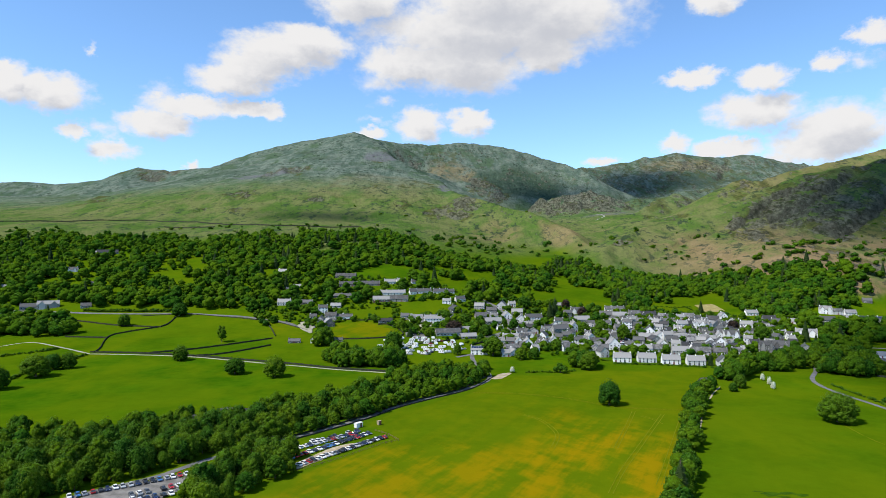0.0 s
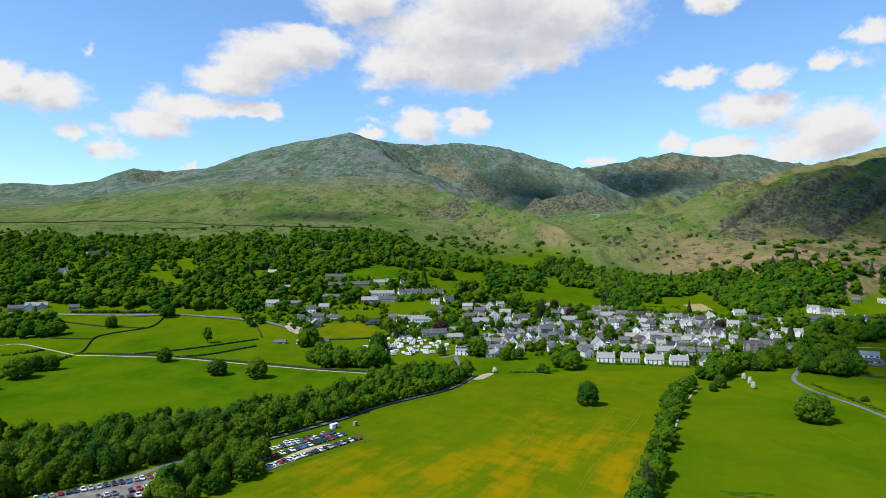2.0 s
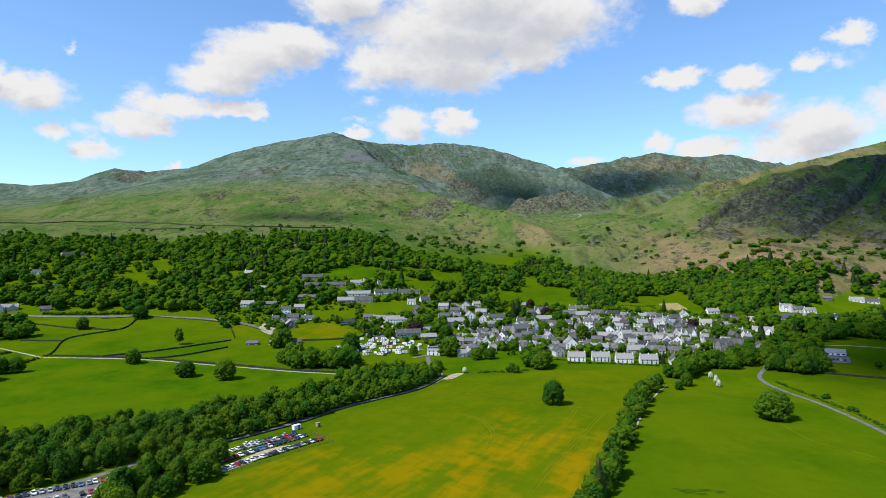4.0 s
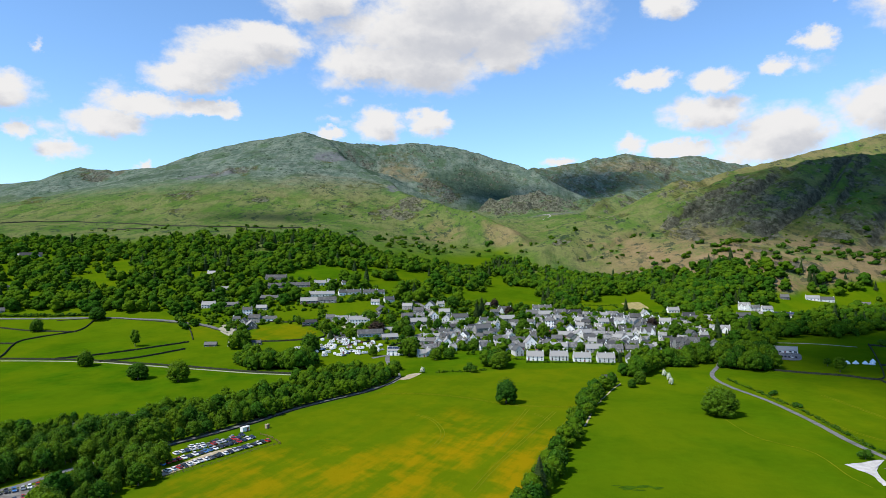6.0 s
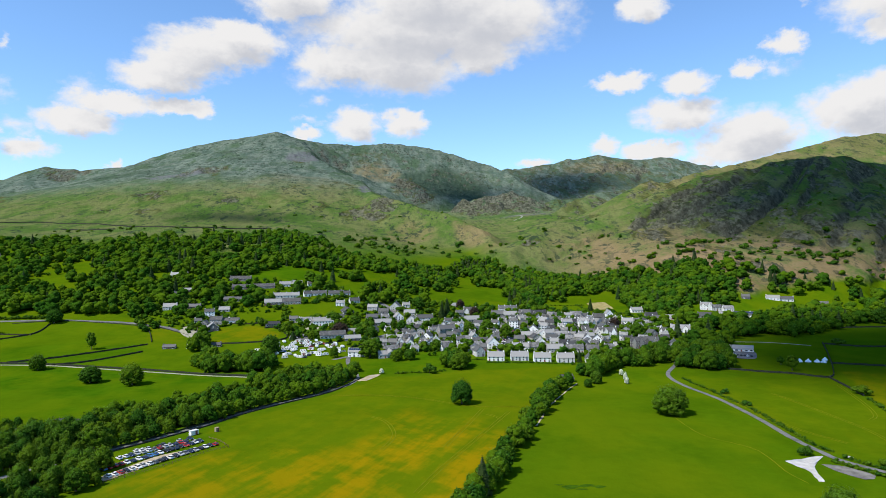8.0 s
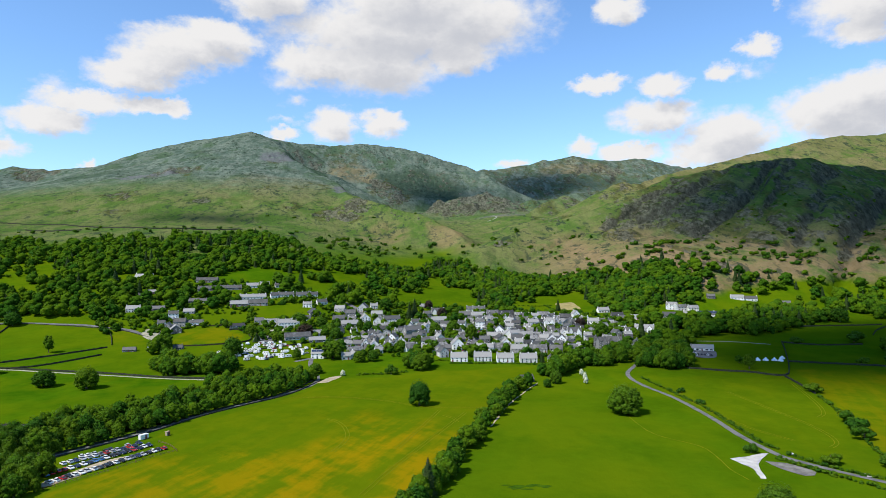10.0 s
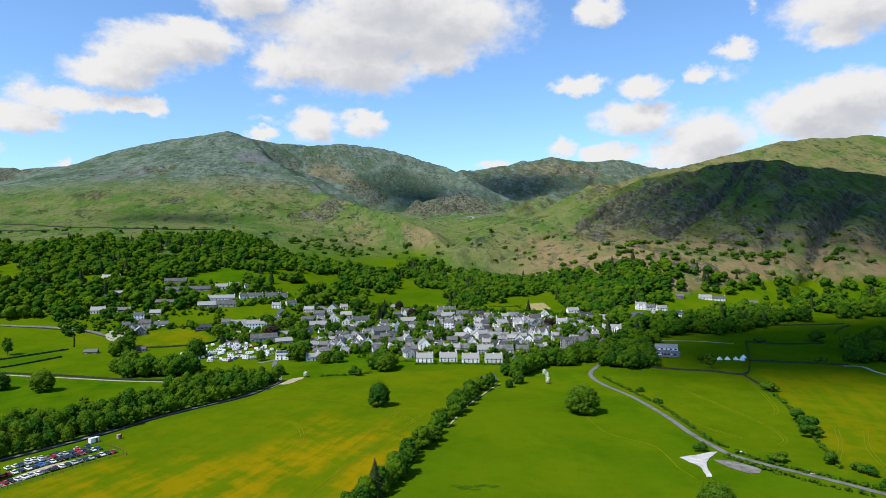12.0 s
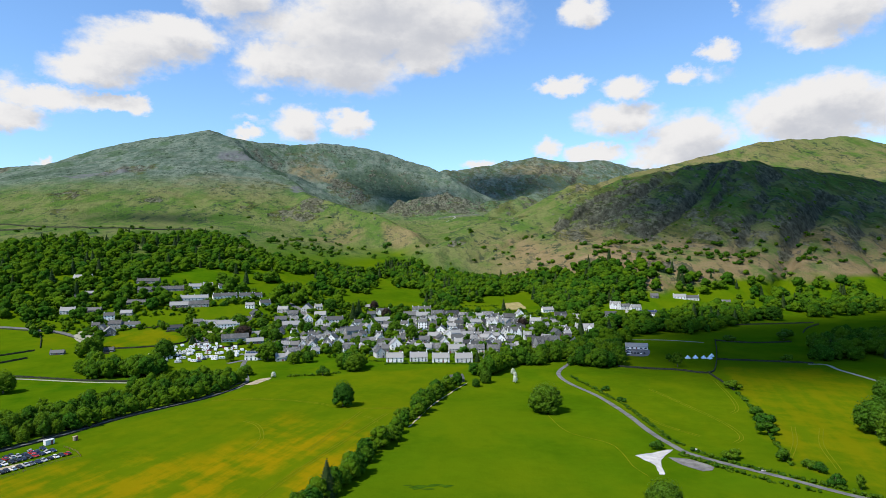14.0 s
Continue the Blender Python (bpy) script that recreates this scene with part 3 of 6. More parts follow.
# dry stone walls
STONE_WALLS = {
    'moor': [(-1132, 1568), (-1076, 1605), (-939, 1654), (-783, 1714), (-567, 1601), (-384, 1475), (-186, 1507)],
    'moor_low': [(-657, 1555), (-512, 1480)],
    'hill_road_side': [(-357, 782), (-303, 788), (-240, 771), (-182, 750), (-146, 713)],
    'bent': [(-314, 777), (-314, 742), (-336, 708), (-344, 680), (-323, 621), (-319, 603)],
    'upper': [(-431, 765), (-373, 746), (-314, 736)],
    'short': [(-389, 680), (-342, 674)],
    'strip_a': [(-267, 601), (-237, 616), (-210, 638), (-173, 670)],
    'strip_b': [(-223, 587), (-197, 600), (-166, 637)],
    'stub': [(-203, 755), (-191, 731), (-173, 682)],
    'track_side': [(-323, 605), (-274, 600), (-230, 591), (-190, 578), (-136, 560), (-85, 537), (-42, 524)],
    'field_north': [(338, 514), (359, 499), (378, 489), (396, 473), (420, 501), (467, 573), (498, 624)],
    'lane_wall': [(396, 473), (383, 430), (377, 412)],
    'far_field': [(438, 527), (467, 512), (506, 492)],
    'upper_north': [(495, 619), (524, 600), (567, 597)],
    'hill_north': [(574, 703), (635, 704), (682, 705)],
    'north_bend': [(619, 645), (648, 673), (680, 694)],
    'village_a': [(-116, 666), (-78, 669), (-44, 682), (-46, 712), (-61, 742), (-73, 742)],
    'village_b': [(-124, 765), (-95, 759), (-77, 764)],
    'village_c': [(26, 638), (40, 654), (49, 668)],
    'village_d': [(-25, 644), (6, 661), (22, 682)],
    'barn': [(-113, 647), (-101, 646)],
}
# hedges
HEDGES = {
    'h1': [(-403, 572), (-393, 586), (-374, 604), (-361, 621)],
    'h2': [(-325, 497), (-328, 529), (-324, 561), (-321, 593)],
    'lane_side': [(284, 483), (284, 440), (283, 392), (277, 346), (272, 312), (273, 302)],
    'lane_south': [(273, 291), (280, 272), (293, 251), (303, 233), (311, 219)],
    'lane_south_b': [(264, 287), (272, 265), (284, 242), (293, 230)],
    'north_row': [(375, 406), (349, 348), (323, 298), (305, 262)],
    'village_front': [(66, 524), (77, 525), (93, 526), (106, 531)],
    'hill_road': [(-436, 803), (-379, 799), (-331, 800)],
    'terrace_front': [(147, 563), (182, 560), (219, 550), (227, 545)],
    'terrace_garden': [(133, 578), (146, 574)],
    'green_box': [(289, 890), (311, 886), (334, 889)],
    'green_side': [(326, 896), (326, 850)],
}
# woods: how close the trees stand, and the outline
WOODS = {
    'crag_band': (1.0, [(227, 1230), (325, 1191), (426, 1088), (502, 1019), (568, 971), (615, 946), (579, 902), (501, 893), (438, 934), (384, 972), (311, 955), (279, 963), (256, 1012), (210, 1061)]),
    'hill_wood': (1.0, [(-384, 840), (-424, 1024), (-450, 1158), (-392, 1260), (-223, 1419), (-154, 1450), (-50, 1317), (16, 1190), (120, 1208), (179, 1191), (172, 1054), (90, 908), (35, 887), (13, 972), (-38, 1011), (-92, 1030), (-133, 951), (-198, 948), (-222, 913), (-223, 856), (-287, 832)]),
    'beck_wood': (1.0, [(179, 1191), (228, 1327), (281, 1284), (286, 1188), (398, 1117), (452, 1025), (481, 976), (537, 942), (616, 928), (585, 881), (483, 873), (428, 917), (397, 996), (320, 996), (245, 905), (233, 989), (258, 1094), (188, 1066)]),
    'west_wood': (1.1, [(-588, 814), (-651, 902), (-551, 889), (-484, 879), (-434, 868), (-387, 863), (-375, 820), (-449, 815), (-495, 846), (-518, 825)]),
    'lake_wood': (1.2, [(-488, 676), (-576, 798), (-497, 803), (-439, 772), (-399, 718), (-388, 683)]),
    'hillside_a': (0.8, [(-651, 902), (-836, 1158), (-763, 1183), (-683, 1167), (-637, 1029), (-556, 949), (-554, 894)]),
    'hillside_b': (1.0, [(-467, 904), (-524, 1031), (-480, 1050), (-409, 915), (-416, 878)]),
    'hillside_c': (0.8, [(-731, 1231), (-754, 1368), (-645, 1170), (-560, 1066), (-594, 1045)]),
    'village_grove': (0.9, [(23, 860), (53, 894), (121, 887), (125, 845), (83, 879), (45, 840)]),
    'north_wood': (1.0, [(446, 666), (491, 744), (583, 776), (638, 761), (648, 742), (567, 692), (511, 661)]),
    'north_grove': (1.2, [(508, 504), (576, 577), (640, 605), (725, 606), (610, 494), (551, 493)]),
    'crag_foot': (0.8, [(644, 806), (728, 781), (708, 731), (903, 779), (1087, 957), (909, 906), (762, 846), (670, 832)]),
    'crag_foot_b': (0.6, [(461, 989), (525, 1004), (575, 1006), (617, 973), (722, 922), (858, 930), (1067, 960), (990, 884), (799, 847), (687, 830), (660, 829), (649, 867), (597, 901), (515, 881), (458, 848), (442, 913)]),
    'pavilion_wood': (1.0, [(363, 686), (408, 713), (471, 772), (525, 771), (442, 657), (411, 648), (366, 578), (360, 618), (351, 639)]),
    'lane_grove': (1.2, [(304, 548), (330, 594), (372, 591), (345, 513), (320, 513), (299, 522)]),
    'road_belt': (1.3, [(-245, 277), (-267, 353), (-235, 350), (-194, 347), (-170, 364), (-158, 383), (-148, 395), (-118, 389), (-82, 428), (-53, 465), (-36, 497), (7, 528), (33, 515), (17, 480), (-11, 450), (-32, 425), (-50, 397), (-72, 369), (-90, 346), (-110, 319), (-130, 295), (-150, 276), (-159, 257), (-170, 235), (-212, 237)]),
    'clump': (1.3, [(-102, 306), (-95, 324), (-86, 321), (-72, 314), (-66, 293), (-75, 278), (-81, 260), (-92, 243), (-104, 251), (-103, 284)]),
    'caravan_row': (1.3, [(-102, 569), (-99, 596), (-70, 568), (-42, 586), (-33, 557), (-39, 537), (-86, 545)]),
    'house_copse': (1.2, [(-120, 630), (-130, 690), (-121, 688), (-108, 636)]),
    'front_copse': (1.2, [(102, 543), (114, 570), (128, 566), (129, 550), (114, 534)]),
    'upper_village': (0.8, [(-56, 918), (1, 1039), (151, 1125), (251, 1138), (326, 1042), (309, 947), (210, 912), (172, 920), (134, 938), (53, 894), (7, 909)]),
    'west_village': (0.6, [(-232, 858), (-247, 927), (-181, 933), (-144, 892), (-157, 836), (-164, 784), (-187, 797), (-216, 827)]),
    'tier': (0.45, [(-171, 892), (-141, 889), (-80, 877), (-25, 925), (7, 899), (-47, 843), (-135, 826), (-157, 836)]),
    'north_fringe': (0.8, [(399, 970), (482, 994), (504, 933), (480, 843), (402, 787), (380, 856)]),
    'road_trees': (1.1, [(-375, 812), (-390, 868), (-240, 872), (-195, 832), (-225, 800), (-300, 806)]),
    'west_scatter': (0.42, [(-560, 815), (-400, 880), (-430, 1150), (-540, 1340), (-860, 1340), (-640, 900)]),
    'villa_wood': (0.9, [(455, 865), (465, 930), (570, 945), (565, 885), (520, 850)]),
    'villa_front': (0.8, [(530, 745), (548, 805), (640, 835), (700, 800), (640, 760)]),
    'east_gardens': (0.9, [(385, 715), (392, 930), (440, 930), (455, 870), (440, 800), (425, 730)]),
    'north_gardens': (1.0, [(222, 845), (240, 960), (322, 950), (318, 915), (280, 900), (268, 845)]),
    'end_copse': (1.1, [(209, 505), (234, 537), (262, 547), (302, 583), (317, 569), (287, 537), (251, 530), (215, 488)]),
}
# openings in the woods
CLEARINGS = {
    'c1': [(-101, 937), (-95, 980), (-73, 1001), (-54, 979), (-69, 935)],
    'c2': [(-75, 1091), (-61, 1139), (-29, 1122), (-44, 1060)],
    'c3': [(-138, 1120), (-130, 1149), (-110, 1105), (-117, 1064)],
    'c4': [(-410, 923), (-424, 965), (-365, 940), (-334, 921), (-350, 900)],
    'c5': [(254, 1185), (284, 1203), (292, 1152), (267, 1131)],
    'c6': [(153, 936), (175, 1017), (228, 1041), (254, 986), (203, 891), (162, 879)],
    'c7': [(278, 842), (290, 895), (325, 912), (384, 912), (378, 848), (329, 838)],
    'c8': [(560, 830), (600, 872), (640, 865), (605, 825)],
    'c10': [(-147, 375), (-148, 386), (-124, 396), (-112, 394), (-112, 383)],
    'c11': [(-216, 1126), (-205, 1172), (-170, 1141), (-181, 1089)],
    'c12': [(-389, 1001), (-387, 1042), (-351, 1017), (-355, 980)],
    'c13': [(-262, 865), (-263, 892), (-235, 888), (-231, 861)],
    'c14': [(-112, 768), (-114, 806), (-58, 806), (-56, 768)],
    'c15': [(-52, 772), (-48, 834), (8, 840), (12, 788)],
    'c9': [(125, 1212), (139, 1293), (187, 1280), (186, 1234)],
}
# trees: x, y, height, breadth, sort
FIELD_TREES = [(-312, 506, 20.3, 1.3, 'oak'), (-315, 534, 15.9, 1.0, 'oak'), (-306, 539, 15.9, 1.0, 'oak'), (-313, 464, 19.2, 1, 'oak'), (-227, 571, 15.8, 1, 'oak'), (-163, 517, 15.3, 1.3, 'oak'), (-129, 506, 18.8, 1.1, 'oak'), (-219, 654, 17.7, 0.7, 'thin'), (-358, 742, 16.9, 1, 'oak'), (-312, 782, 18.7, 1.2, 'oak'), (106, 421, 18.6, 0.95, 'oak'), (228, 381, 20.5, 1.25, 'oak'), (118, 539, 17.0, 1.2, 'oak'), (95, 523, 5.9, 1.2, 'bush'), (242, 500, 6.2, 0.7, 'blossom'), (239, 484, 6.9, 0.6, 'blossom'), (235, 470, 6.3, 0.7, 'blossom'), (213, 474, 11.5, 1, 'oak'), (203, 462, 7.5, 1, 'oak')]
# trees: x, y, height, breadth, sort
LANE_TREES = [(220, 222, 15.2, 1.2, 'oak'), (386, 300, 22.5, 1.2, 'oak'), (380, 277, 24.2, 1.2, 'oak'), (449, 356, 20.0, 1.2, 'oak'), (345, 342, 8.1, 1.2, 'bush'), (339, 328, 8.5, 1.2, 'bush'), (328, 309, 8.1, 1.2, 'bush'), (379, 416, 7.9, 1.3, 'bush'), (284, 277, 6.4, 1.1, 'bush'), (307, 270, 6.6, 1.2, 'bush'), (257, 297, 5.9, 1, 'bush'), (386, 503, 13.1, 1, 'thin'), (312, 230, 6.6, 0.8, 'thin'), (305, 236, 6.1, 1, 'bush'), (310, 258, 4.7, 1.3, 'bush'), (647, 730, 22.1, 1.2, 'oak'), (569, 611, 13.3, 1.4, 'bush'), (508, 615, 7.7, 1.5, 'bush'), (491, 507, 6.7, 1.2, 'bush'), (311, 252, 5.2, 1.2, 'bush'), (286, 397, 3.8, 1.4, 'bush'), (289, 431, 3.7, 1.5, 'bush'), (393, 529, 7.4, 1.2, 'thin'), (95, 264, 15.8, 0.62, 'conifer')]
# trees: x, y, height, breadth, sort
VILLAGE_TREES = [(33, 536, 10.1, 1.4, 'oak'), (55, 524, 5.4, 0.9, 'blossom'), (45, 594, 20.4, 1.1, 'oak'), (68, 578, 11.9, 1.1, 'oak'), (80, 581, 12.0, 1.1, 'oak'), (93, 524, 9.0, 1, 'bush'), (13, 595, 12.3, 0.8, 'oak'), (-15, 681, 11.7, 0.9, 'oak'), (12, 707, 15.8, 1.3, 'purple'), (78, 729, 15.0, 1, 'oak'), (69, 744, 11.5, 0.8, 'oak'), (45, 690, 15.4, 1.1, 'oak'), (184, 674, 20.1, 0.8, 'oak'), (149, 699, 17.0, 0.9, 'oak'), (107, 621, 13.9, 1, 'oak'), (128, 659, 10.3, 1, 'oak'), (169, 704, 18.4, 1, 'oak'), (227, 560, 11.1, 0.6, 'conifer'), (327, 809, 11.7, 1, 'oak')]
# trees: x, y, height, breadth, sort
GARDEN_TREES = [(320, 729, 13.3, 1.1, 'purple'), (-45, 712, 14.8, 1, 'oak'), (-34, 681, 9.4, 1.1, 'conifer'), (-76, 752, 11.8, 0.8, 'bush'), (263, 693, 10.0, 1, 'bush'), (331, 848, 16.9, 0.6, 'conifer'), (129, 796, 20.6, 0.6, 'conifer'), (136, 803, 23.6, 0.6, 'conifer'), (159, 855, 13.3, 1, 'purple'), (170, 805, 14.0, 1, 'purple'), (257, 749, 12.0, 1, 'oak'), (321, 666, 21.0, 1, 'oak'), (102, 830, 20.0, 1, 'oak'), (0, 765, 17.1, 1.5, 'oak'), (26, 760, 13.0, 1.4, 'oak'), (-46, 617, 21.4, 1, 'oak'), (-55, 876, 15.1, 1, 'oak')]
# the beck between the two fields
BECK = [(196, 479), (178, 450), (157, 411), (137, 365), (120, 324), (107, 291), (94, 262), (80, 236), (66, 208)]
HOMES_UPPER = [(-229.4, 963.3, 24.9, 7.7, 'white', 'long'), (-138.0, 934.0, 29.4, 7.3, 'slate', 'long'), (-126.8, 897.5, 29.0, 7.1, 'slate', 'terrace'), (-100.1, 900.2, 28.1, 7.0, 'slate', 'terrace'), (-72.4, 906.3, 15.7, 7.1, 'white', 'long'), (-57.2, 912.2, 12.6, 7.1, 'white', 'long'), (-39.2, 912.0, 8.6, 6.3, 'white', 'long'), (-65.1, 860.9, 32.7, 6.7, 'white', 'terrace'), (-38.9, 865.9, 9.0, 6.7, 'white', 'long'), (-77.1, 832.9, 22.4, 7.9, 'slate', 'terrace'), (-55.6, 835.8, 23.1, 7.9, 'slate', 'terrace'), (-140.4, 849.7, 20.9, 6.0, 'slate', 'terrace'), (-120.1, 849.9, 19.3, 5.9, 'slate', 'terrace'), (-200.0, 869.8, 13.2, 7.0, 'slate', 'long'), (-194.2, 888.0, 13.4, 5.5, 'slate', 'long')]
HOMES_HILLFOOT = [(-197.8, 820.4, 16.1, 8.1, 'white', 'long'), (-173.9, 825.1, 21.2, 5.9, 'slate', 'long'), (-143.0, 787.6, 11.1, 11.1, 'white', 'long'), (-129.6, 759.9, 13.4, 9.4, 'stone', 'long'), (-139.2, 747.3, 7.3, 8.6, 'stone', 'gable'), (-125.6, 732.1, 11.6, 9.0, 'stone', 'gable'), (-121.2, 761.8, 10.7, 6.7, 'white', 'long'), (-110.3, 762.1, 11.3, 6.7, 'white', 'long'), (-151.2, 769.0, 8.2, 5.4, 'white', 'long'), (-132.3, 812.6, 12.8, 6.4, 'pale', 'long'), (-125.9, 647.5, 8.0, 8.0, 'white', 'gable'), (-64.9, 749.8, 16.3, 5.2, 'stone', 'long'), (-43.9, 762.7, 9.9, 7.9, 'stone', 'long'), (-32.6, 757.9, 11.1, 6.5, 'white', 'gable'), (-104.9, 652.7, 11.5, 3.4, 'stone', 'long'), (-146.2, 648.0, 11.6, 3.5, 'stone', 'long')]
HOMES_SLOPE = [(-29.5, 870.8, 29.2, 6.7, 'white', 'terrace'), (-4.1, 874.6, 17.3, 6.8, 'white', 'terrace'), (10.5, 879.3, 9.8, 6.0, 'white', 'long'), (23.0, 843.8, 13.0, 7.2, 'white', 'long'), (4.7, 831.0, 10.7, 7.1, 'white', 'long'), (-29.5, 756.2, 14.3, 8.5, 'white', 'gables'), (-9.7, 754.0, 23.3, 9.7, 'white', 'terrace'), (3.2, 780.9, 18.1, 6.7, 'white', 'terrace'), (17.3, 801.6, 12.4, 8.9, 'stone', 'gable'), (6.0, 686.9, 26.6, 7.7, 'school', 'long'), (24.2, 707.7, 12.1, 6.7, 'school', 'long'), (26.8, 671.8, 16.7, 5.8, 'stone', 'long'), (30.7, 595.9, 11.3, 7.7, 'solar', 'long'), (39.1, 598.0, 6.7, 7.2, 'white', 'gable'), (46.4, 618.1, 8.5, 6.4, 'pale', 'long')]
HOMES_CENTRE = [(44.5, 816.1, 12.6, 8.4, 'pale', 'long'), (58.0, 790.0, 12.2, 10.8, 'stone', 'long'), (45.2, 780.1, 13.4, 6.7, 'slate', 'long'), (58.1, 754.0, 19.4, 7.8, 'stone', 'long'), (72.6, 821.7, 12.7, 10.6, 'pale', 'gable'), (76.8, 777.5, 10.0, 8.7, 'white', 'gable'), (89.5, 797.0, 13.7, 8.2, 'pale', 'long'), (87.8, 837.1, 9.3, 7.2, 'white', 'long'), (89.9, 760.9, 11.1, 9.2, 'white', 'gable'), (106.9, 773.8, 20.0, 8.0, 'white', 'long'), (75.3, 681.5, 9.9, 4.1, 'white', 'long'), (88.2, 680.9, 13.5, 5.9, 'white', 'gables'), (55.8, 646.0, 10.0, 6.7, 'pale', 'long'), (65.8, 645.8, 8.9, 6.7, 'slate', 'long'), (74.2, 641.5, 8.3, 7.7, 'white', 'gable'), (83.2, 641.1, 7.7, 7.2, 'white', 'gable')]
HOMES_WEST = [(88.4, 622.7, 4.8, 6.4, 'white', 'gable'), (93.8, 630.4, 4.9, 6.5, 'white', 'gable'), (99.3, 638.0, 4.9, 6.6, 'white', 'gable'), (104.7, 645.5, 4.4, 6.7, 'white', 'gable'), (56.5, 588.0, 8.1, 6.6, 'pale', 'long'), (65.0, 593.8, 8.7, 6.1, 'white', 'gable'), (65.2, 617.8, 13.3, 5.8, 'slate', 'long'), (126.4, 701.6, 18.8, 10.3, 'slate', 'long'), (142.4, 713.8, 7.4, 10.5, 'white', 'gable'), (166.7, 817.4, 16.3, 8.5, 'white', 'gables'), (155.1, 857.3, 16.3, 5.9, 'brown', 'long'), (152.1, 801.2, 9.7, 8.3, 'stone', 'long'), (161.7, 765.6, 17.9, 8.0, 'slate', 'long'), (118.5, 618.0, 13.3, 7.5, 'white', 'long'), (146.4, 636.4, 17.7, 5.0, 'pale', 'long'), (152.4, 676.0, 7.6, 5.9, 'white', 'gable'), (144.8, 590.1, 8.2, 9.2, 'pale', 'gable')]
HOMES_FRONT = [(162.8, 625.5, 10.9, 10.9, 'white', 'gable'), (155.0, 570.0, 14.9, 8.0, 'white', 'terrace'), (176.3, 569.7, 15.5, 8.0, 'white', 'terrace'), (195.0, 563.0, 15.0, 8.0, 'white', 'terrace'), (215.0, 559.5, 15.0, 8.0, 'white', 'terrace'), (187.2, 616.4, 16.3, 7.1, 'white', 'terrace'), (203.8, 616.5, 15.8, 7.1, 'pale', 'terrace'), (217.4, 602.5, 15.6, 8.1, 'pale', 'terrace'), (235.0, 599.4, 16.2, 8.1, 'pale', 'terrace'), (235.5, 552.9, 9.5, 9.0, 'white', 'gable'), (251.3, 598.3, 11.9, 7.6, 'slate', 'long'), (213.0, 636.9, 8.5, 7.9, 'white', 'gable'), (153.4, 653.5, 15.3, 5.7, 'slate', 'long'), (229.7, 661.4, 11.8, 7.1, 'pale', 'long'), (235.2, 639.0, 7.4, 5.7, 'stone', 'long'), (194.2, 653.8, 10.9, 7.5, 'slate', 'long')]
HOMES_EAST = [(219.5, 844.7, 24.4, 7.4, 'white', 'terrace'), (198.8, 803.9, 15.4, 7.7, 'stone', 'terrace'), (214.4, 800.8, 16.8, 7.7, 'slate', 'terrace'), (232.8, 800.9, 14.1, 9.9, 'stone', 'gables'), (252.8, 812.5, 20.1, 7.2, 'slate', 'gables'), (203.8, 731.5, 10.3, 10.9, 'white', 'long'), (213.3, 729.4, 12.2, 8.3, 'slate', 'long'), (218.8, 699.4, 11.7, 9.3, 'white', 'gable'), (208.5, 677.2, 14.9, 6.6, 'slate', 'long'), (231.2, 675.5, 10.8, 9.0, 'white', 'long'), (242.6, 672.3, 12.6, 7.8, 'pale', 'long'), (234.7, 720.1, 9.6, 7.7, 'white', 'long'), (267.4, 735.9, 11.9, 9.2, 'white', 'long'), (284.7, 732.6, 11.9, 10.6, 'white', 'gables'), (296.7, 800.1, 14.4, 7.2, 'pale', 'long'), (225.0, 679.2, 10.8, 7.8, 'white', 'gable'), (259.6, 763.1, 12.9, 6.8, 'slate', 'long')]
HOMES_NORTH = [(319.1, 782.2, 14.2, 7.8, 'stone', 'long'), (338.4, 794.5, 8.7, 9.4, 'white', 'gable'), (339.0, 738.6, 12.9, 8.9, 'white', 'long'), (383.3, 817.8, 15.2, 6.8, 'white', 'long'), (386.9, 781.6, 14.6, 6.6, 'slate', 'long'), (250.5, 665.8, 7.2, 6.6, 'white', 'gable'), (257.4, 659.4, 9.5, 7.1, 'pale', 'long'), (264.8, 654.9, 8.3, 8.3, 'white', 'gable'), (273.3, 649.9, 8.9, 8.3, 'white', 'gable'), (286.4, 681.4, 7.4, 7.4, 'white', 'gable'), (294.7, 672.0, 14.7, 11.1, 'white', 'gables'), (272.1, 610.0, 9.5, 6.1, 'white', 'long'), (303.0, 656.0, 8.5, 9.1, 'white', 'long'), (300.2, 633.5, 9.9, 9.4, 'stone', 'long'), (302.2, 615.4, 12.6, 10.9, 'stone', 'gables'), (317.6, 619.8, 13.9, 10.4, 'stone', 'gables'), (337.7, 760.6, 8.4, 7.7, 'white', 'long')]
HOMES_VILLAS = [(485.8, 837.9, 14.4, 10.4, 'white', 'gables'), (499.1, 833.9, 12.0, 8.0, 'pale', 'long'), (511.7, 827.7, 13.6, 8.0, 'white', 'long'), (485.0, 794.0, 10.7, 6.1, 'white', 'long'), (508.1, 780.1, 29.7, 8.4, 'solar', 'terrace'), (452.0, 774.2, 16.9, 8.1, 'slate', 'long'), (431.1, 739.8, 11.9, 6.3, 'white', 'long'), (381.6, 693.6, 20.8, 8.4, 'white', 'gables'), (386.5, 764.7, 12.7, 6.4, 'white', 'long'), (404.6, 764.1, 19.9, 6.4, 'pale', 'long'), (340.9, 619.4, 10.4, 6.9, 'pale', 'gable'), (392.6, 589.9, 21.1, 5.7, 'pavilion', 'long'), (604.4, 877.8, 17.5, 7.0, 'white', 'long'), (621.4, 872.4, 18.4, 7.0, 'white', 'long'), (658.6, 851.4, 15.8, 7.9, 'pale', 'long'), (567.3, 882.3, 11.2, 6.9, 'stone', 'long')]
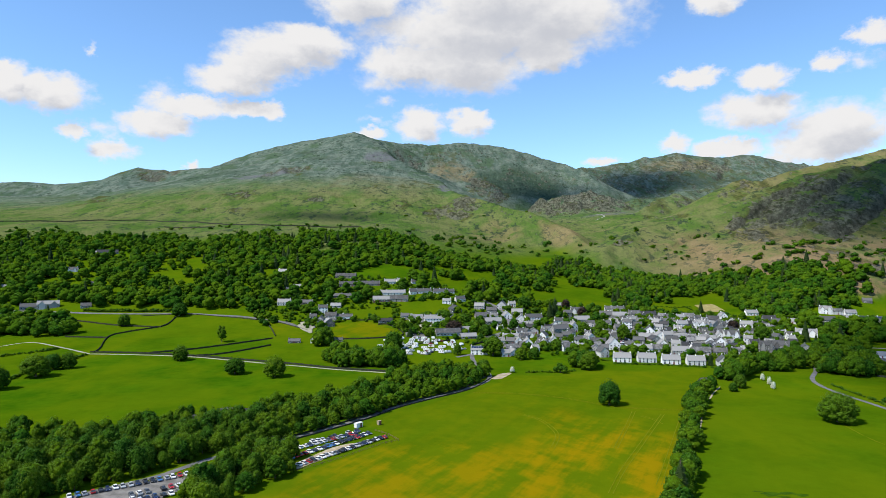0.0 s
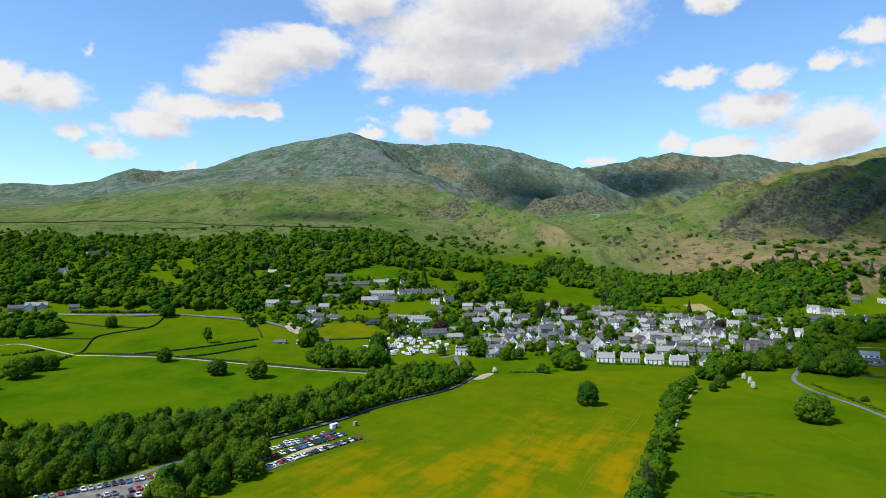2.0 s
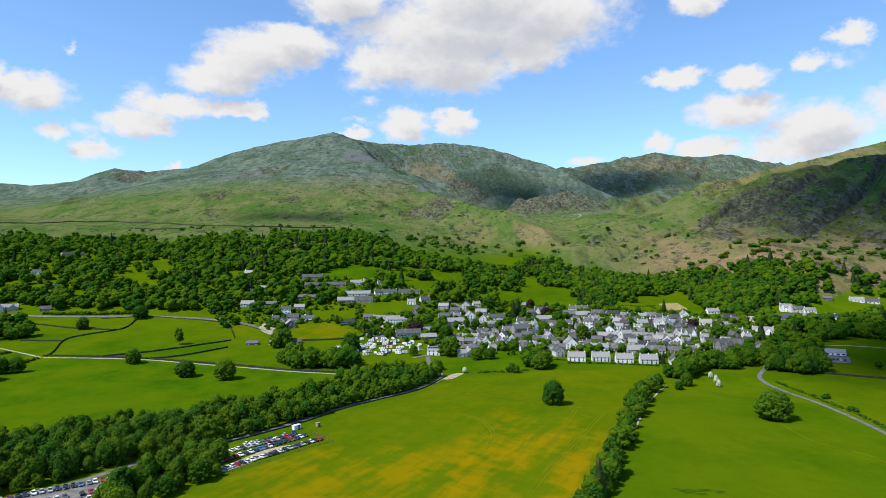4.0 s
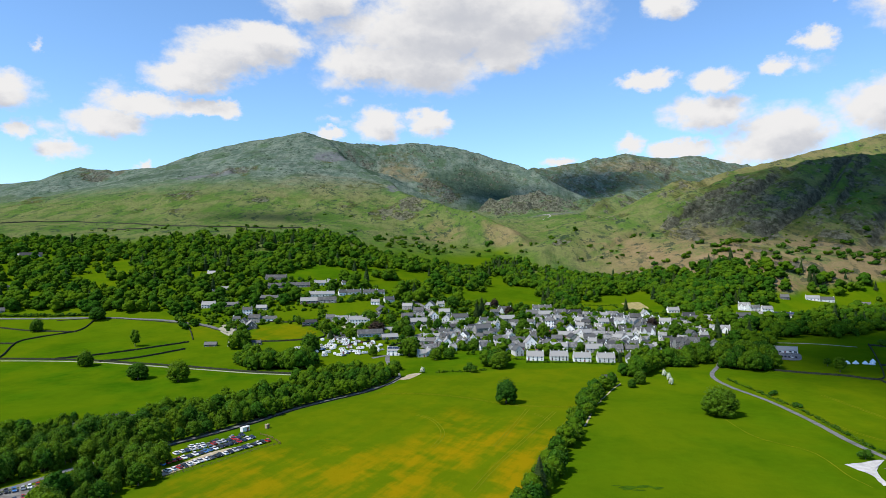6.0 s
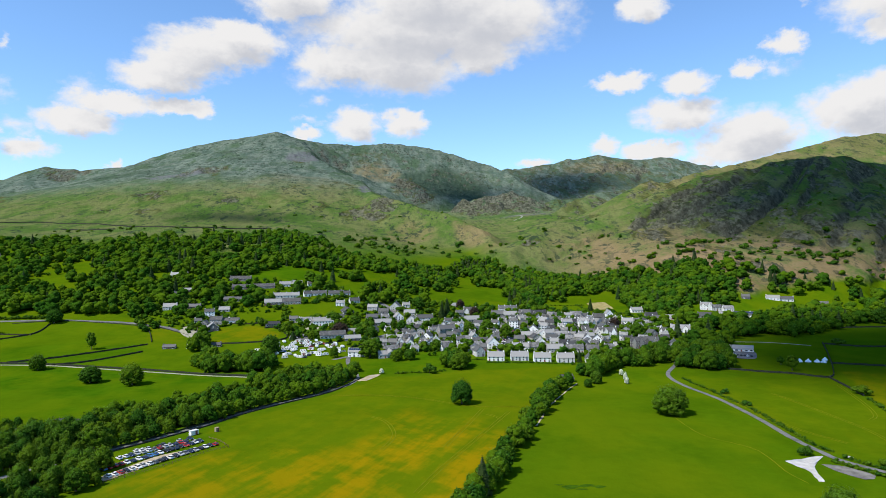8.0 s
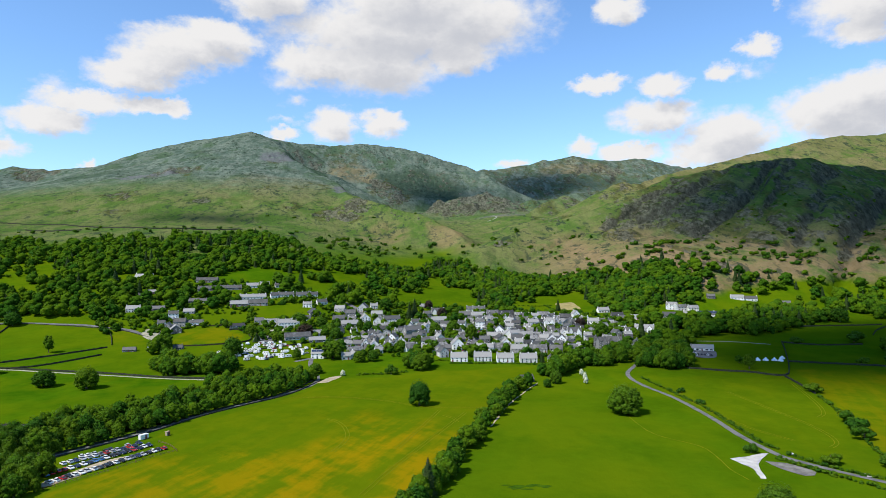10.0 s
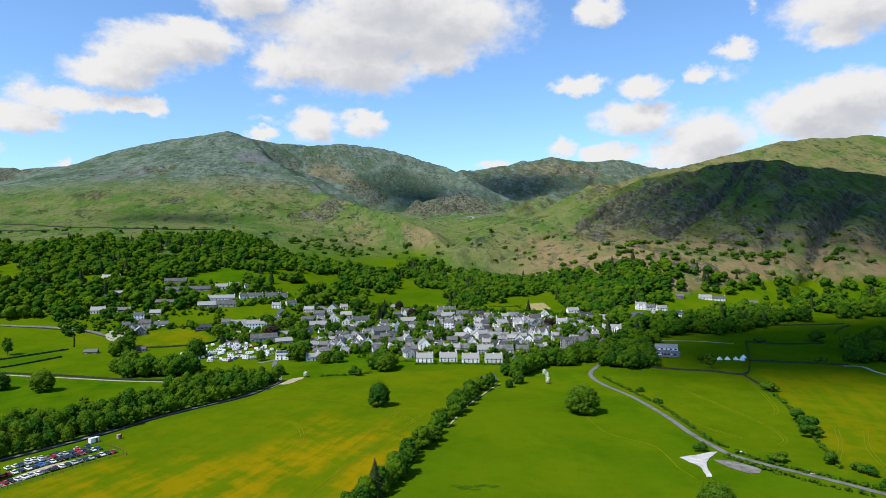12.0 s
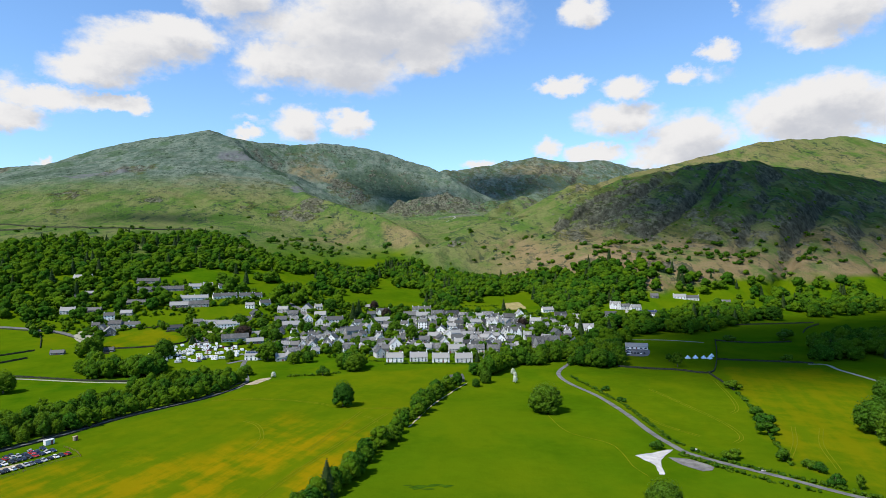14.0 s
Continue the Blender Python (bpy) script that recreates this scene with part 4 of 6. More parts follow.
HOMES_OUTLYING = [(-581.8, 1104.1, 21.4, 6.4, 'white', 'long'), (-560.1, 1104.1, 31.8, 8.5, 'slate', 'long'), (-504.8, 809.5, 24.5, 7.3, 'pale', 'long'), (-485.5, 811.9, 24.3, 9.7, 'pale', 'gables'), (-551.0, 979.7, 16.3, 7.7, 'white', 'gables'), (-588.4, 884.1, 10.9, 5.5, 'pale', 'long'), (-439.2, 812.9, 11.9, 6.3, 'stone', 'long'), (-475.3, 904.8, 14.0, 4.4, 'stone', 'long'), (193.0, 478.5, 11.0, 5.7, 'barn', 'long')]
# car parks, yards and gravel
PATCHES = {
    'car_park': [(-71, 298), (-66, 291), (-28, 347), (-42, 368), (-58, 369), (-82, 328)],
    'car_park_gravel': [(-70, 302), (-66, 297), (-48, 324), (-41, 333), (-44, 337), (-55, 329)],
    'road_park': [(-144, 240), (-144, 265), (-128, 280), (-105, 298), (-104, 284), (-108, 271), (-114, 258), (-116, 246)],
    'junction': [(242, 290), (251, 292), (261, 295), (265, 295), (257, 288), (253, 284), (247, 274), (242, 262), (240, 263), (244, 275), (243, 282)],
    'gravel': [(256, 284), (264, 280), (269, 267), (261, 263), (256, 276)],
    'yard': [(-163, 739), (-161, 754), (-146, 748), (-142, 720), (-139, 696), (-153, 715)],
    'school_yard': [(-38, 719), (-36, 741), (-10, 748), (-9, 724)],
    'lot': [(152, 692), (158, 718), (175, 721), (171, 693), (159, 675)],
    'lot_b': [(368, 564), (384, 594), (403, 589), (393, 565), (382, 555)],
    'lot_c': [(-38, 677), (-38, 705), (-15, 713), (-12, 682)],
    'wide_street': [(188, 673), (201, 718), (223, 744), (219, 720), (207, 702), (193, 666)],
    'roadside': [(36, 499), (45, 518), (54, 521), (44, 500)],
    'cricket': [(410, 635), (417, 647), (476, 615), (471, 606)],
    'caravans': [(-63, 600), (-63, 645), (-6, 672), (18, 647), (20, 605), (-20, 598), (-38, 580)],
}
# fields: how dry and yellow the grass is, and the outline
FIELDS = {
    'meadow': (0.9, [(-87, 251), (-61, 294), (-25, 345), (-46, 373), (-27, 401), (19, 458), (54, 517), (77, 514), (136, 539), (216, 541), (192, 487), (156, 418), (122, 334), (88, 251)]),
    'west_pasture': (0.02, [(-323, 448), (-313, 491), (-316, 586), (-224, 578), (-132, 544), (-42, 516), (-58, 472), (-84, 440), (-153, 408), (-172, 370), (-223, 381), (-285, 394)]),
    'east_pasture': (0.3, [(121, 245), (150, 325), (219, 480), (272, 515), (277, 490), (276, 410), (266, 297), (220, 227)]),
    'lane_field': (0.5, [(288, 494), (390, 468), (374, 407), (303, 263), (271, 296)]),
    'north_field': (0.62, [(378, 406), (418, 495), (495, 478), (486, 411), (318, 215), (302, 259)]),
    'south_field': (0.2, [(225, 226), (260, 282), (302, 209)]),
    'buttercup': (0.62, [(-118, 672), (-121, 751), (-75, 754), (-48, 712), (-47, 682)]),
    'strip': (0.55, [(-180, 694), (-199, 753), (-168, 754), (-138, 677)]),
    'cut_hay': (0.5, [(338, 852), (341, 880), (344, 904), (356, 906), (369, 905), (367, 878), (364, 853), (350, 851)]),
}
# rows of parked cars: from, to, turned along the row or not, how full
CAR_ROWS = [((-66, 302), (-31, 346), 0, 0.97), ((-72, 312), (-38, 355), 0, 0.97), ((-75, 324), (-47, 353), 0, 0.9), ((-71, 334), (-42, 362), 0, 0.6), ((-149, 263), (-110, 291), 0, 0.97), ((-125, 265), (-108, 277), 0, 0.97), ((-119, 259), (-105, 270), 0, 0.9), ((-138, 250), (-120, 262), 0, 0.9), ((156, 700), (171, 705), 0, 0.9), ((158, 716), (172, 717), 0, 0.9), ((162, 597), (181, 667), 0, 0.7), ((-35, 687), (-15, 697), 0, 0.9), ((-35, 701), (-18, 707), 0, 0.8), ((376, 573), (389, 567), 0, 0.9), ((192, 703), (208, 729), 0, 0.6), ((388, 601), (374, 568), 0, 0.7)]
# fences
FENCES = [[(-65, 294), (-49, 311), (-33, 332), (-23, 341)], [(-23, 341), (-29, 351), (-37, 359)]]
PLAY_EDGE = [(412, 640), (447, 631), (477, 611)]
LAY_BYS = [[(274, 295), (276, 294), (277, 291), (274, 290)], [(287, 262), (290, 261), (288, 257), (286, 258)]]
# where the caravans stand
CAMP = [(-62, 600), (-66, 658), (-40, 671), (0, 672), (18, 651), (19, 619), (0, 600), (-26, 586)]
# bell tents
TENTS = [(416, 538), (423, 537), (430, 535), (434, 532), (442, 542)]

def inside(x, y, outline):
    """Which of the places lie within an outline."""
    hit = np.zeros(np.shape(x), bool)
    for (ax, ay), (bx, by) in zip(outline, outline[1:] + outline[:1]):
        if ay != by:
            hit ^= ((ay > y) != (by > y)) & (x < (bx - ax) * (y - ay) / (by - ay) + ax)
    return hit


def mound(x, y, cx, cy, rx, ry):
    """1 at a place, fading out over an uneven patch round it."""
    d = np.hypot((x - cx) / rx, (y - cy) / ry) + 0.35 * fractal(x, y, min(rx, ry), 3, 2)
    return 1 - step(d, 0.6, 1.0)


def ground_sheet():
    ny, nx = PX.shape
    mesh = bpy.data.meshes.new("ground")
    co = np.stack([PX, PY, PZ], -1).reshape(-1, 3).astype(np.float32)
    idx = np.arange(ny * nx).reshape(ny, nx)
    quads = np.stack([idx[:-1, :-1], idx[:-1, 1:], idx[1:, 1:], idx[1:, :-1]], -1).reshape(-1, 4)
    mesh.vertices.add(len(co))
    mesh.vertices.foreach_set("co", co.ravel())
    mesh.loops.add(quads.size)
    mesh.loops.foreach_set("vertex_index", quads.ravel().astype(np.int32))
    mesh.polygons.add(len(quads))
    mesh.polygons.foreach_set("loop_start", np.arange(0, quads.size, 4, dtype=np.int32))
    mesh.update()
    mesh.polygons.foreach_set("use_smooth", np.ones(len(quads), bool))
    edge = PZ + 14 * fractal(PX, PY, 120, 3, 3)
    moor = np.maximum(step(edge - 45 * step(-PX, 200, 420) * step(-PY, -1500, -1000), 72, 128), step(RUGGED, 0.12, 0.4) * step(edge, 40, 62))
    moor = np.maximum(moor, step(PX, 240, 330) * step(PY, 950, 1010) * step(edge, 36, 50))
    moor = np.maximum(moor, step(PX, 350, 480) * step(edge + 12 * fractal(PX, PY, 60, 3, 1), 40, 52) * step(PY, 840, 900))
    dry = 0.25 + 0.25 * fractal(PX, PY, 200, 3, 4)
    for amount, outline in FIELDS.values():
        dry = np.where(inside(PX, PY, outline), amount, dry)
    bracken = np.maximum(step(PX, 330, 500) * step(PY + 0.35 * PX, 1030, 1120) * (1 - step(PZ + 30 * fractal(PX, PY, 90, 3, 3), 95, 165)), 0.7 * mound(PX, PY, 285, 1560, 60, 170))
    bracken = np.maximum(bracken, 0.6 * mound(PX, PY, 130, 1640, 90, 120))
    bracken = np.maximum(bracken, np.maximum(0.22 * mound(PX, PY, -250, 2300, 250, 300), 0.5 * mound(PX, PY, 1450, 1820, 800, 240)))
    scree = np.maximum(mound(PX, PY, -277, 2975, 90, 150), mound(PX, PY, -700, 2520, 150, 70))
    scree = np.maximum(scree, np.maximum(mound(PX, PY, 16, 2363, 40, 130), 0.6 * mound(PX, PY, 600, 2280, 110, 80)))
    # patches of the upper flanks whose shade is painted as dark turf
    shaded_turf = np.maximum(mound(PX, PY, -180, 3080, 110, 170), np.maximum(mound(PX, PY, 400, 3350, 260, 260), mound(PX, PY, 600, 2950, 240, 200)))
    shaded_turf = np.maximum(shaded_turf, np.maximum(0.6 * mound(PX, PY, 1500, 3700, 300, 200), 0.7 * mound(PX, PY, -1000, 2700, 300, 160)))
    fall_x, fall_y = np.gradient(PZ, axis=1) / np.gradient(PX, axis=1), np.gradient(PZ, axis=0) / np.gradient(PY, axis=0)
    cliff = step(np.hypot(fall_x, fall_y), 0.8, 1.4) * step(RUGGED, 0.25, 0.6)
    bracken = np.maximum(bracken, 0.6 * np.maximum(mound(PX, PY, 46, 3393, 160, 150), mound(PX, PY, 1409, 3960, 300, 120)))
    dry = dry * np.where(inside(PX, PY, FIELDS["meadow"][1]), 0.58 + 0.38 * np.maximum(mound(PX, PY, 78, 285, 75, 135), 0.7 * mound(PX, PY, 10, 275, 90, 80)), 1.0)
    for name, values in (("rugged", RUGGED), ("moor", moor), ("dry", dry), ("bracken", bracken), ("scree", scree), ("shaded_turf", shaded_turf), ("cliff", cliff)):
        a = mesh.attributes.new(name, "FLOAT", "POINT")
        a.data.foreach_set("value", np.asarray(values, np.float32).ravel())
    mesh.materials.append(TURF)
    ob = new("ground", mesh)
    return tagged(ob, "green valley pasture rising to rocky brown and green fells", "ground", kind="structure")


ground = ground_sheet()


def mesh_of(name, verts, faces, mats, index=None, smooth=False, hue=None):
    """A mesh from arrays; index: the material of each face."""
    mesh = bpy.data.meshes.new(name)
    mesh.from_pydata([tuple(v) for v in np.asarray(verts, float).tolist()], [], [tuple(f) for f in faces])
    for m in mats:
        mesh.materials.append(m)
    if index is not None:
        mesh.polygons.foreach_set("material_index", np.asarray(index, np.int32))
    if smooth:
        mesh.polygons.foreach_set("use_smooth", np.ones(len(mesh.polygons), bool))
    if hue is not None:
        mesh.attributes.new("hue", "FLOAT", "POINT").data.foreach_set("value", np.asarray(hue, np.float32))
    mesh.update()
    return mesh


def part(name, bm, mat, parent, label=""):
    """Links a bmesh as one mesh under a thing or a part."""
    mesh = bpy.data.meshes.new(name)
    bm.to_mesh(mesh)
    bm.free()
    mesh.materials.append(mat)
    ob = new(name, mesh)
    ob.parent = parent
    return tagged(ob, label)


def along(points, gap, closed=False):
    """Places at even steps on a smooth line through the points."""
    p = np.array(points, float)
    ext = np.vstack([2 * p[0] - p[1], p, 2 * p[-1] - p[-2]])
    out = []
    for a, b, c, d in zip(ext, ext[1:], ext[2:], ext[3:]):
        n = max(1, int(np.hypot(*(c - b)) / gap))
        for t in np.arange(n) / n:
            out.append(0.5 * (2 * b + (c - a) * t + (2 * a - 5 * b + 4 * c - d) * t * t + (3 * b - 3 * c + d - a) * t ** 3))
    return np.array(out + [p[-1]])


def across(line):
    """The unit vector to the side at each place of a line."""
    d = np.gradient(line, axis=0)
    d /= np.maximum(np.hypot(d[:, 0], d[:, 1]), 1e-6)[:, None]
    return np.stack([d[:, 1], -d[:, 0]], -1)


def strip(name, points, width, mat, lift, label, ragged=0.15, category="road", kind="structure"):
    """A road or path laid over the ground, with uneven edges and a slight crown."""
    line = along(points, 4.0)
    side = across(line)
    offs = np.array([-0.5, -0.2, 0.2, 0.5])
    rng = np.random.RandomState(len(points) + int(width * 10))
    v = []
    for p, s in zip(line, side):
        for o in offs:
            q = p + s * (o * width + (rng.uniform(-ragged, ragged) if abs(o) == 0.5 else 0))
            v.append((q[0], q[1], float(ground_at(q[0], q[1])) + lift + (0.06 if abs(o) < 0.3 else 0)))
    f = [(4 * i + k, 4 * i + k + 1, 4 * i + k + 5, 4 * i + k + 4) for i in range(len(line) - 1) for k in range(3)]
    return tagged(new(name, mesh_of(name, v, f, [mat], smooth=True)), label, category, kind=kind)


strip("road_main", ROADS["main_road"], 3.7, TARMAC, 0.14, "grey tarmac road running beside a belt of trees", category="road")
strip("road_lane", ROADS["lane"], 3.4, TARMAC, 0.14, "narrow grey tarmac lane between green hayfields")
strip("road_hill", ROADS["hill_road"], 5.0, TARMAC, 0.3, "grey road along the foot of the wooded slope")
strip("road_high_street", ROADS["high_street"], 7.0, TARMAC, 0.3, "grey tarmac street through the village centre")
strip("road_terrace_street", ROADS["terrace_street"], 8.0, TARMAC, 0.2, "grey tarmac street between white terraces")
strip("road_beck_path", ROADS["beck_path"], 4.0, TARMAC, 0.2, "narrow grey road below the caravan field")
strip("path_farm_track", ROADS["farm_track"], 2.8, PATH, 0.12, "pale stony farm track beside a wall", category="path")
strip("path_field", ROADS["field_path"], 2.4, PATH, 0.12, "pale trodden path over green pasture", category="path")
strip("path_north_track", ROADS["north_track"], 3.5, PATH, 0.2, "pale stony track below dark woodland", category="path")


def patch(name, outline, mat, lift, label, category="yard"):
    """A level piece of ground with an uneven outline."""
    line = along(outline + outline[:1], 3.0)[:-1]
    rng = np.random.RandomState(len(line))
    line = line + rng.uniform(-0.35, 0.35, line.shape)
    c = line.mean(axis=0)
    rings = [1.0, 0.84, 0.68, 0.52, 0.36, 0.2]
    v = [(*(c + (p - c) * r), 0) for r in rings for p in line] + [(*c, 0)]
    v = [(x, y, float(ground_at(x, y)) + lift) for x, y, _ in v]
    n = len(line)
    f = [(k * n + i, k * n + (i + 1) % n, (k + 1) * n + (i + 1) % n, (k + 1) * n + i) for k in range(5) for i in range(n)]
    f += [(5 * n + i, 5 * n + (i + 1) % n, 6 * n) for i in range(n)]
    return tagged(new(name, mesh_of(name, v, f, [mat], smooth=True)), label, category, kind="structure")


patch("pavement_car_park", PATCHES["car_park_gravel"], DIRT, 0.16, "bare brown earth lane between rows of parked cars", "car park")
patch("pavement_roadside_park", PATCHES["road_park"], GRAVEL, 0.10, "grey gravel car park beside the road", "car park")
patch("pavement_junction", PATCHES["junction"], PALE_STONE, 0.18, "white gravel field entrance beside the lane", "gravel")
patch("pavement_gravel", PATCHES["gravel"], GRAVEL, 0.16, "grey weedy hardstanding in the grass", "gravel")
patch("pavement_yard", PATCHES["yard"], PATH, 0.5, "pale gravel farmyard among stone buildings", "yard")
patch("pavement_school_yard", PATCHES["school_yard"], PATH, 0.35, "pale grey school playground", "yard")
patch("pavement_lot", PATCHES["lot"], TARMAC, 0.35, "grey village car park", "car park")
patch("pavement_lot_north", PATCHES["lot_b"], TARMAC, 0.35, "grey car park beside the pavilion", "car park")
patch("pavement_lot_south", PATCHES["lot_c"], TARMAC, 0.35, "grey car park beside the school", "car park")
patch("pavement_wide_street", PATCHES["wide_street"], TARMAC, 0.4, "wide grey village square", "road")
patch("pavement_roadside", PATCHES["roadside"], DIRT, 0.16, "bare pale earth gateway beside the road", "gateway")

strip("path_boundary", PLAY_EDGE, 3.0, PATH, 0.25, "pale path along the edge of a playing field", 0.3, "path")
for spot in LAY_BYS:
    patch("pavement_lay_by", spot, PALE_STONE, 0.3, "small white gravel passing place beside the lane", "gravel")
patch("field_cut_hay", FIELDS["cut_hay"][1], HAY, 0.5, "pale tan mown hay field among trees", "hayfield")
# five small, uneven patches of darker green in the pasture
for cx, cy, rx, ry in ((133, 268, 4.2, 2.2), (140, 269, 3.4, 1.8), (145, 267, 3.0, 1.4), (137, 265, 2.6, 1.0), (129, 271, 1.8, 0.9)):
    spot = [(cx + rx * math.cos(a) * (1 + 0.3 * math.sin(3 * a + cx)), cy + ry * math.sin(a) * (1 + 0.3 * math.cos(2 * a + cy))) for a in np.arange(0, 6.2, 0.7)]
    patch("pavement_dark_patch", spot, DARK_GRASS, 0.07 + 0.002 * rx, "dark green patch in the pasture grass", "hollow")

# wheel tracks worn into the hay meadows: pairs of lines
TRACKS = [[(117, 405), (103, 370), (86, 329)], [(132, 397), (105, 344), (82, 299), (68, 268)], [(118, 393), (123, 385), (124, 370)], [(144, 397), (116, 334), (89, 274)],
          [(48, 395), (57, 382), (61, 353), (53, 324)], [(287, 436), (282, 381), (283, 340), (291, 313)], [(322, 428), (321, 376), (319, 335), (312, 309), (301, 299)],
          [(384, 446), (361, 391), (346, 363), (333, 352)], [(352, 321), (332, 294), (310, 270)], [(364, 314), (341, 286), (322, 253)], [(20, 455), (54, 452), (84, 437), (111, 415), (158, 407)]]
for tr in TRACKS:
    shift = across(along(tr, 4.0))
    base = along(tr, 4.0)
    for off in (-0.95, 0.95):
        strip("path_wheel_track", [tuple(q) for q in (base + shift * off)[::2]], 0.4, WORN_GRASS, 0.09, "yellowed wheel track through meadow grass", 0.08, "path")


strip("path_pasture_edge", [(227, 374), (225, 352), (226, 333), (238, 312), (238, 297), (234, 277), (234, 261)], 0.4, WORN_GRASS, 0.09, "faint yellowed path bending across the pasture", 0.2, "path")


def stone_wall(points, height=1.5, width=1.0):
    """A dry stone wall with battered sides, rough courses and an uneven top."""
    line = along(points, 2.0)
    side = across(line)
    rng = np.random.RandomState(len(line))
    v = []
    for p, s in zip(line, side):
        h = height * rng.uniform(0.85, 1.12)
        j = rng.uniform(-0.08, 0.08, 6)
        for k, (o, z) in enumerate(((-0.55, -0.6), (-0.5, 0.45), (-0.3, 1.0), (0.3, 1.0), (0.5, 0.45), (0.55, -0.6))):
            q = p + s * (o * width + j[k])
            v.append((q[0], q[1], float(ground_at(p[0], p[1])) + z * h + j[k] * 0.5))
    n = len(line)
    f = [(6 * i + k, 6 * i + k + 1, 6 * i + k + 7, 6 * i + k + 6) for i in range(n - 1) for k in range(5)]
    f += [(0, 1, 2, 3, 4, 5), tuple(6 * (n - 1) + k for k in (5, 4, 3, 2, 1, 0))]
    return tagged(new("stone_wall", mesh_of("stone_wall", v, f, [DRYSTONE])), "weathered dark grey dry stone field wall", "wall", "field walls")


verge = along(ROADS["main_road"][4:11], 8.0)
for name, shift in (("road_east", 2.7), ("road_west", -3.2)):
    STONE_WALLS[name] = [tuple(q) for q in verge + across(verge) * shift]
for name, points in STONE_WALLS.items():
    stone_wall(points, 2.4 if "moor" in name else 0.75 if "road_" in name else 1.45, 2.0 if "moor" in name else 0.6 if "road_" in name else 0.75)

# ---- trees, woods and hedges ----
def ball(sub):
    bm = bmesh.new()
    bmesh.ops.create_icosphere(bm, subdivisions=sub, radius=1.0)
    v = np.array([x.co[:] for x in bm.verts])
    f = np.array([[x.index for x in p.verts] for p in bm.faces])
    bm.free()
    return v, f


BALLS = {s: ball(s) for s in (1, 2, 3)}


def foliage(rng, lobes, leaves, leaf, core_sub, core=0.93):
    """Leaves as small kites over rounded lobes (x, y, z, radius), with a dark leafy core in each. Returns verts, faces, material index."""
    V, Fs, M, n = [], [], [], 0
    bv, bf = BALLS[core_sub]
    for lx, ly, lz, r in lobes:
        wob = 1 + 0.14 * np.sin(bv[:, 0] * 5 + 9 * lx) * np.cos(bv[:, 1] * 4 + 9 * ly) + rng.uniform(-0.14, 0.14, len(bv))
        V.append(bv * wob[:, None] * r * core * np.array([1, 1, 0.85]) + np.array([lx, ly, lz]))
        Fs += [tuple(t) for t in (bf + n).tolist()]
        M += [1] * len(bf)
        n += len(bv)
    weight = np.array([l[3] ** 2 for l in lobes])
    pick = rng.choice(len(lobes), leaves, p=weight / weight.sum())
    L = np.array(lobes)[pick]
    d = rng.normal(size=(leaves, 3))
    d[:, 2] += 0.25
    d /= np.linalg.norm(d, axis=1)[:, None]
    c = L[:, :3] + d * (L[:, 3] * rng.uniform(0.8, 1.2, leaves))[:, None] * np.array([1, 1, 0.88])
    nrm = d + rng.normal(size=(leaves, 3)) * 0.2
    nrm /= np.linalg.norm(nrm, axis=1)[:, None]
    t = np.cross(nrm, rng.normal(size=(leaves, 3)))
    t /= np.linalg.norm(t, axis=1)[:, None]
    b = np.cross(nrm, t)
    s = (leaf * rng.uniform(0.6, 1.35, leaves))[:, None]
    a = rng.uniform(0.45, 0.75, leaves)[:, None]
    kite = np.stack([c + t * s, c + b * s * a, c - t * s * 0.8, c - b * s * a], 1).reshape(-1, 3)
    V.append(kite)
    Fs += [tuple(q) for q in (np.arange(leaves * 4).reshape(-1, 4) + n).tolist()]
    M += [0] * leaves
    return np.vstack(V), Fs, M


def oak_lobes(rng, count, spread=0.5, low=0.24):
    """Lobes of a full rounded crown, for a tree one unit tall."""
    out = [(0, 0, 0.6, 0.31), (0.03, -0.02, 0.38, 0.33), (-0.08, 0.07, 0.48, 0.31)]
    small = 1.0 if count < 11 else 0.72 if count < 30 else 0.58
    for i in range(count):
        a, e = 2.4 * i + rng.uniform(-0.4, 0.4), (i + rng.uniform(0, 1)) / count
        dome = math.sqrt(max(0.05, 1 - ((e - 0.3) / 0.75) ** 2))
        r = spread * dome * rng.uniform(0.6, 0.8)
        out.append((r * math.cos(a), r * math.sin(a), low + 0.58 * e, rng.uniform(0.14, 0.23) * small * (0.75 + 0.25 * dome)))
    return out


def tube(points, radii, sides=6):
    """A tapered limb through points."""
    v, f = [], []
    for i, (p, r) in enumerate(zip(points, radii)):
        for k in range(sides):
            a = 2 * math.pi * k / sides
            v.append((p[0] + r * math.cos(a), p[1] + r * math.sin(a), p[2]))
    for i in range(len(points) - 1):
        for k in range(sides):
            f.append((i * sides + k, i * sides + (k + 1) % sides, (i + 1) * sides + (k + 1) % sides, (i + 1) * sides + k))
    f.append(tuple(range((len(points) - 1) * sides, len(points) * sides)))
    return v, f


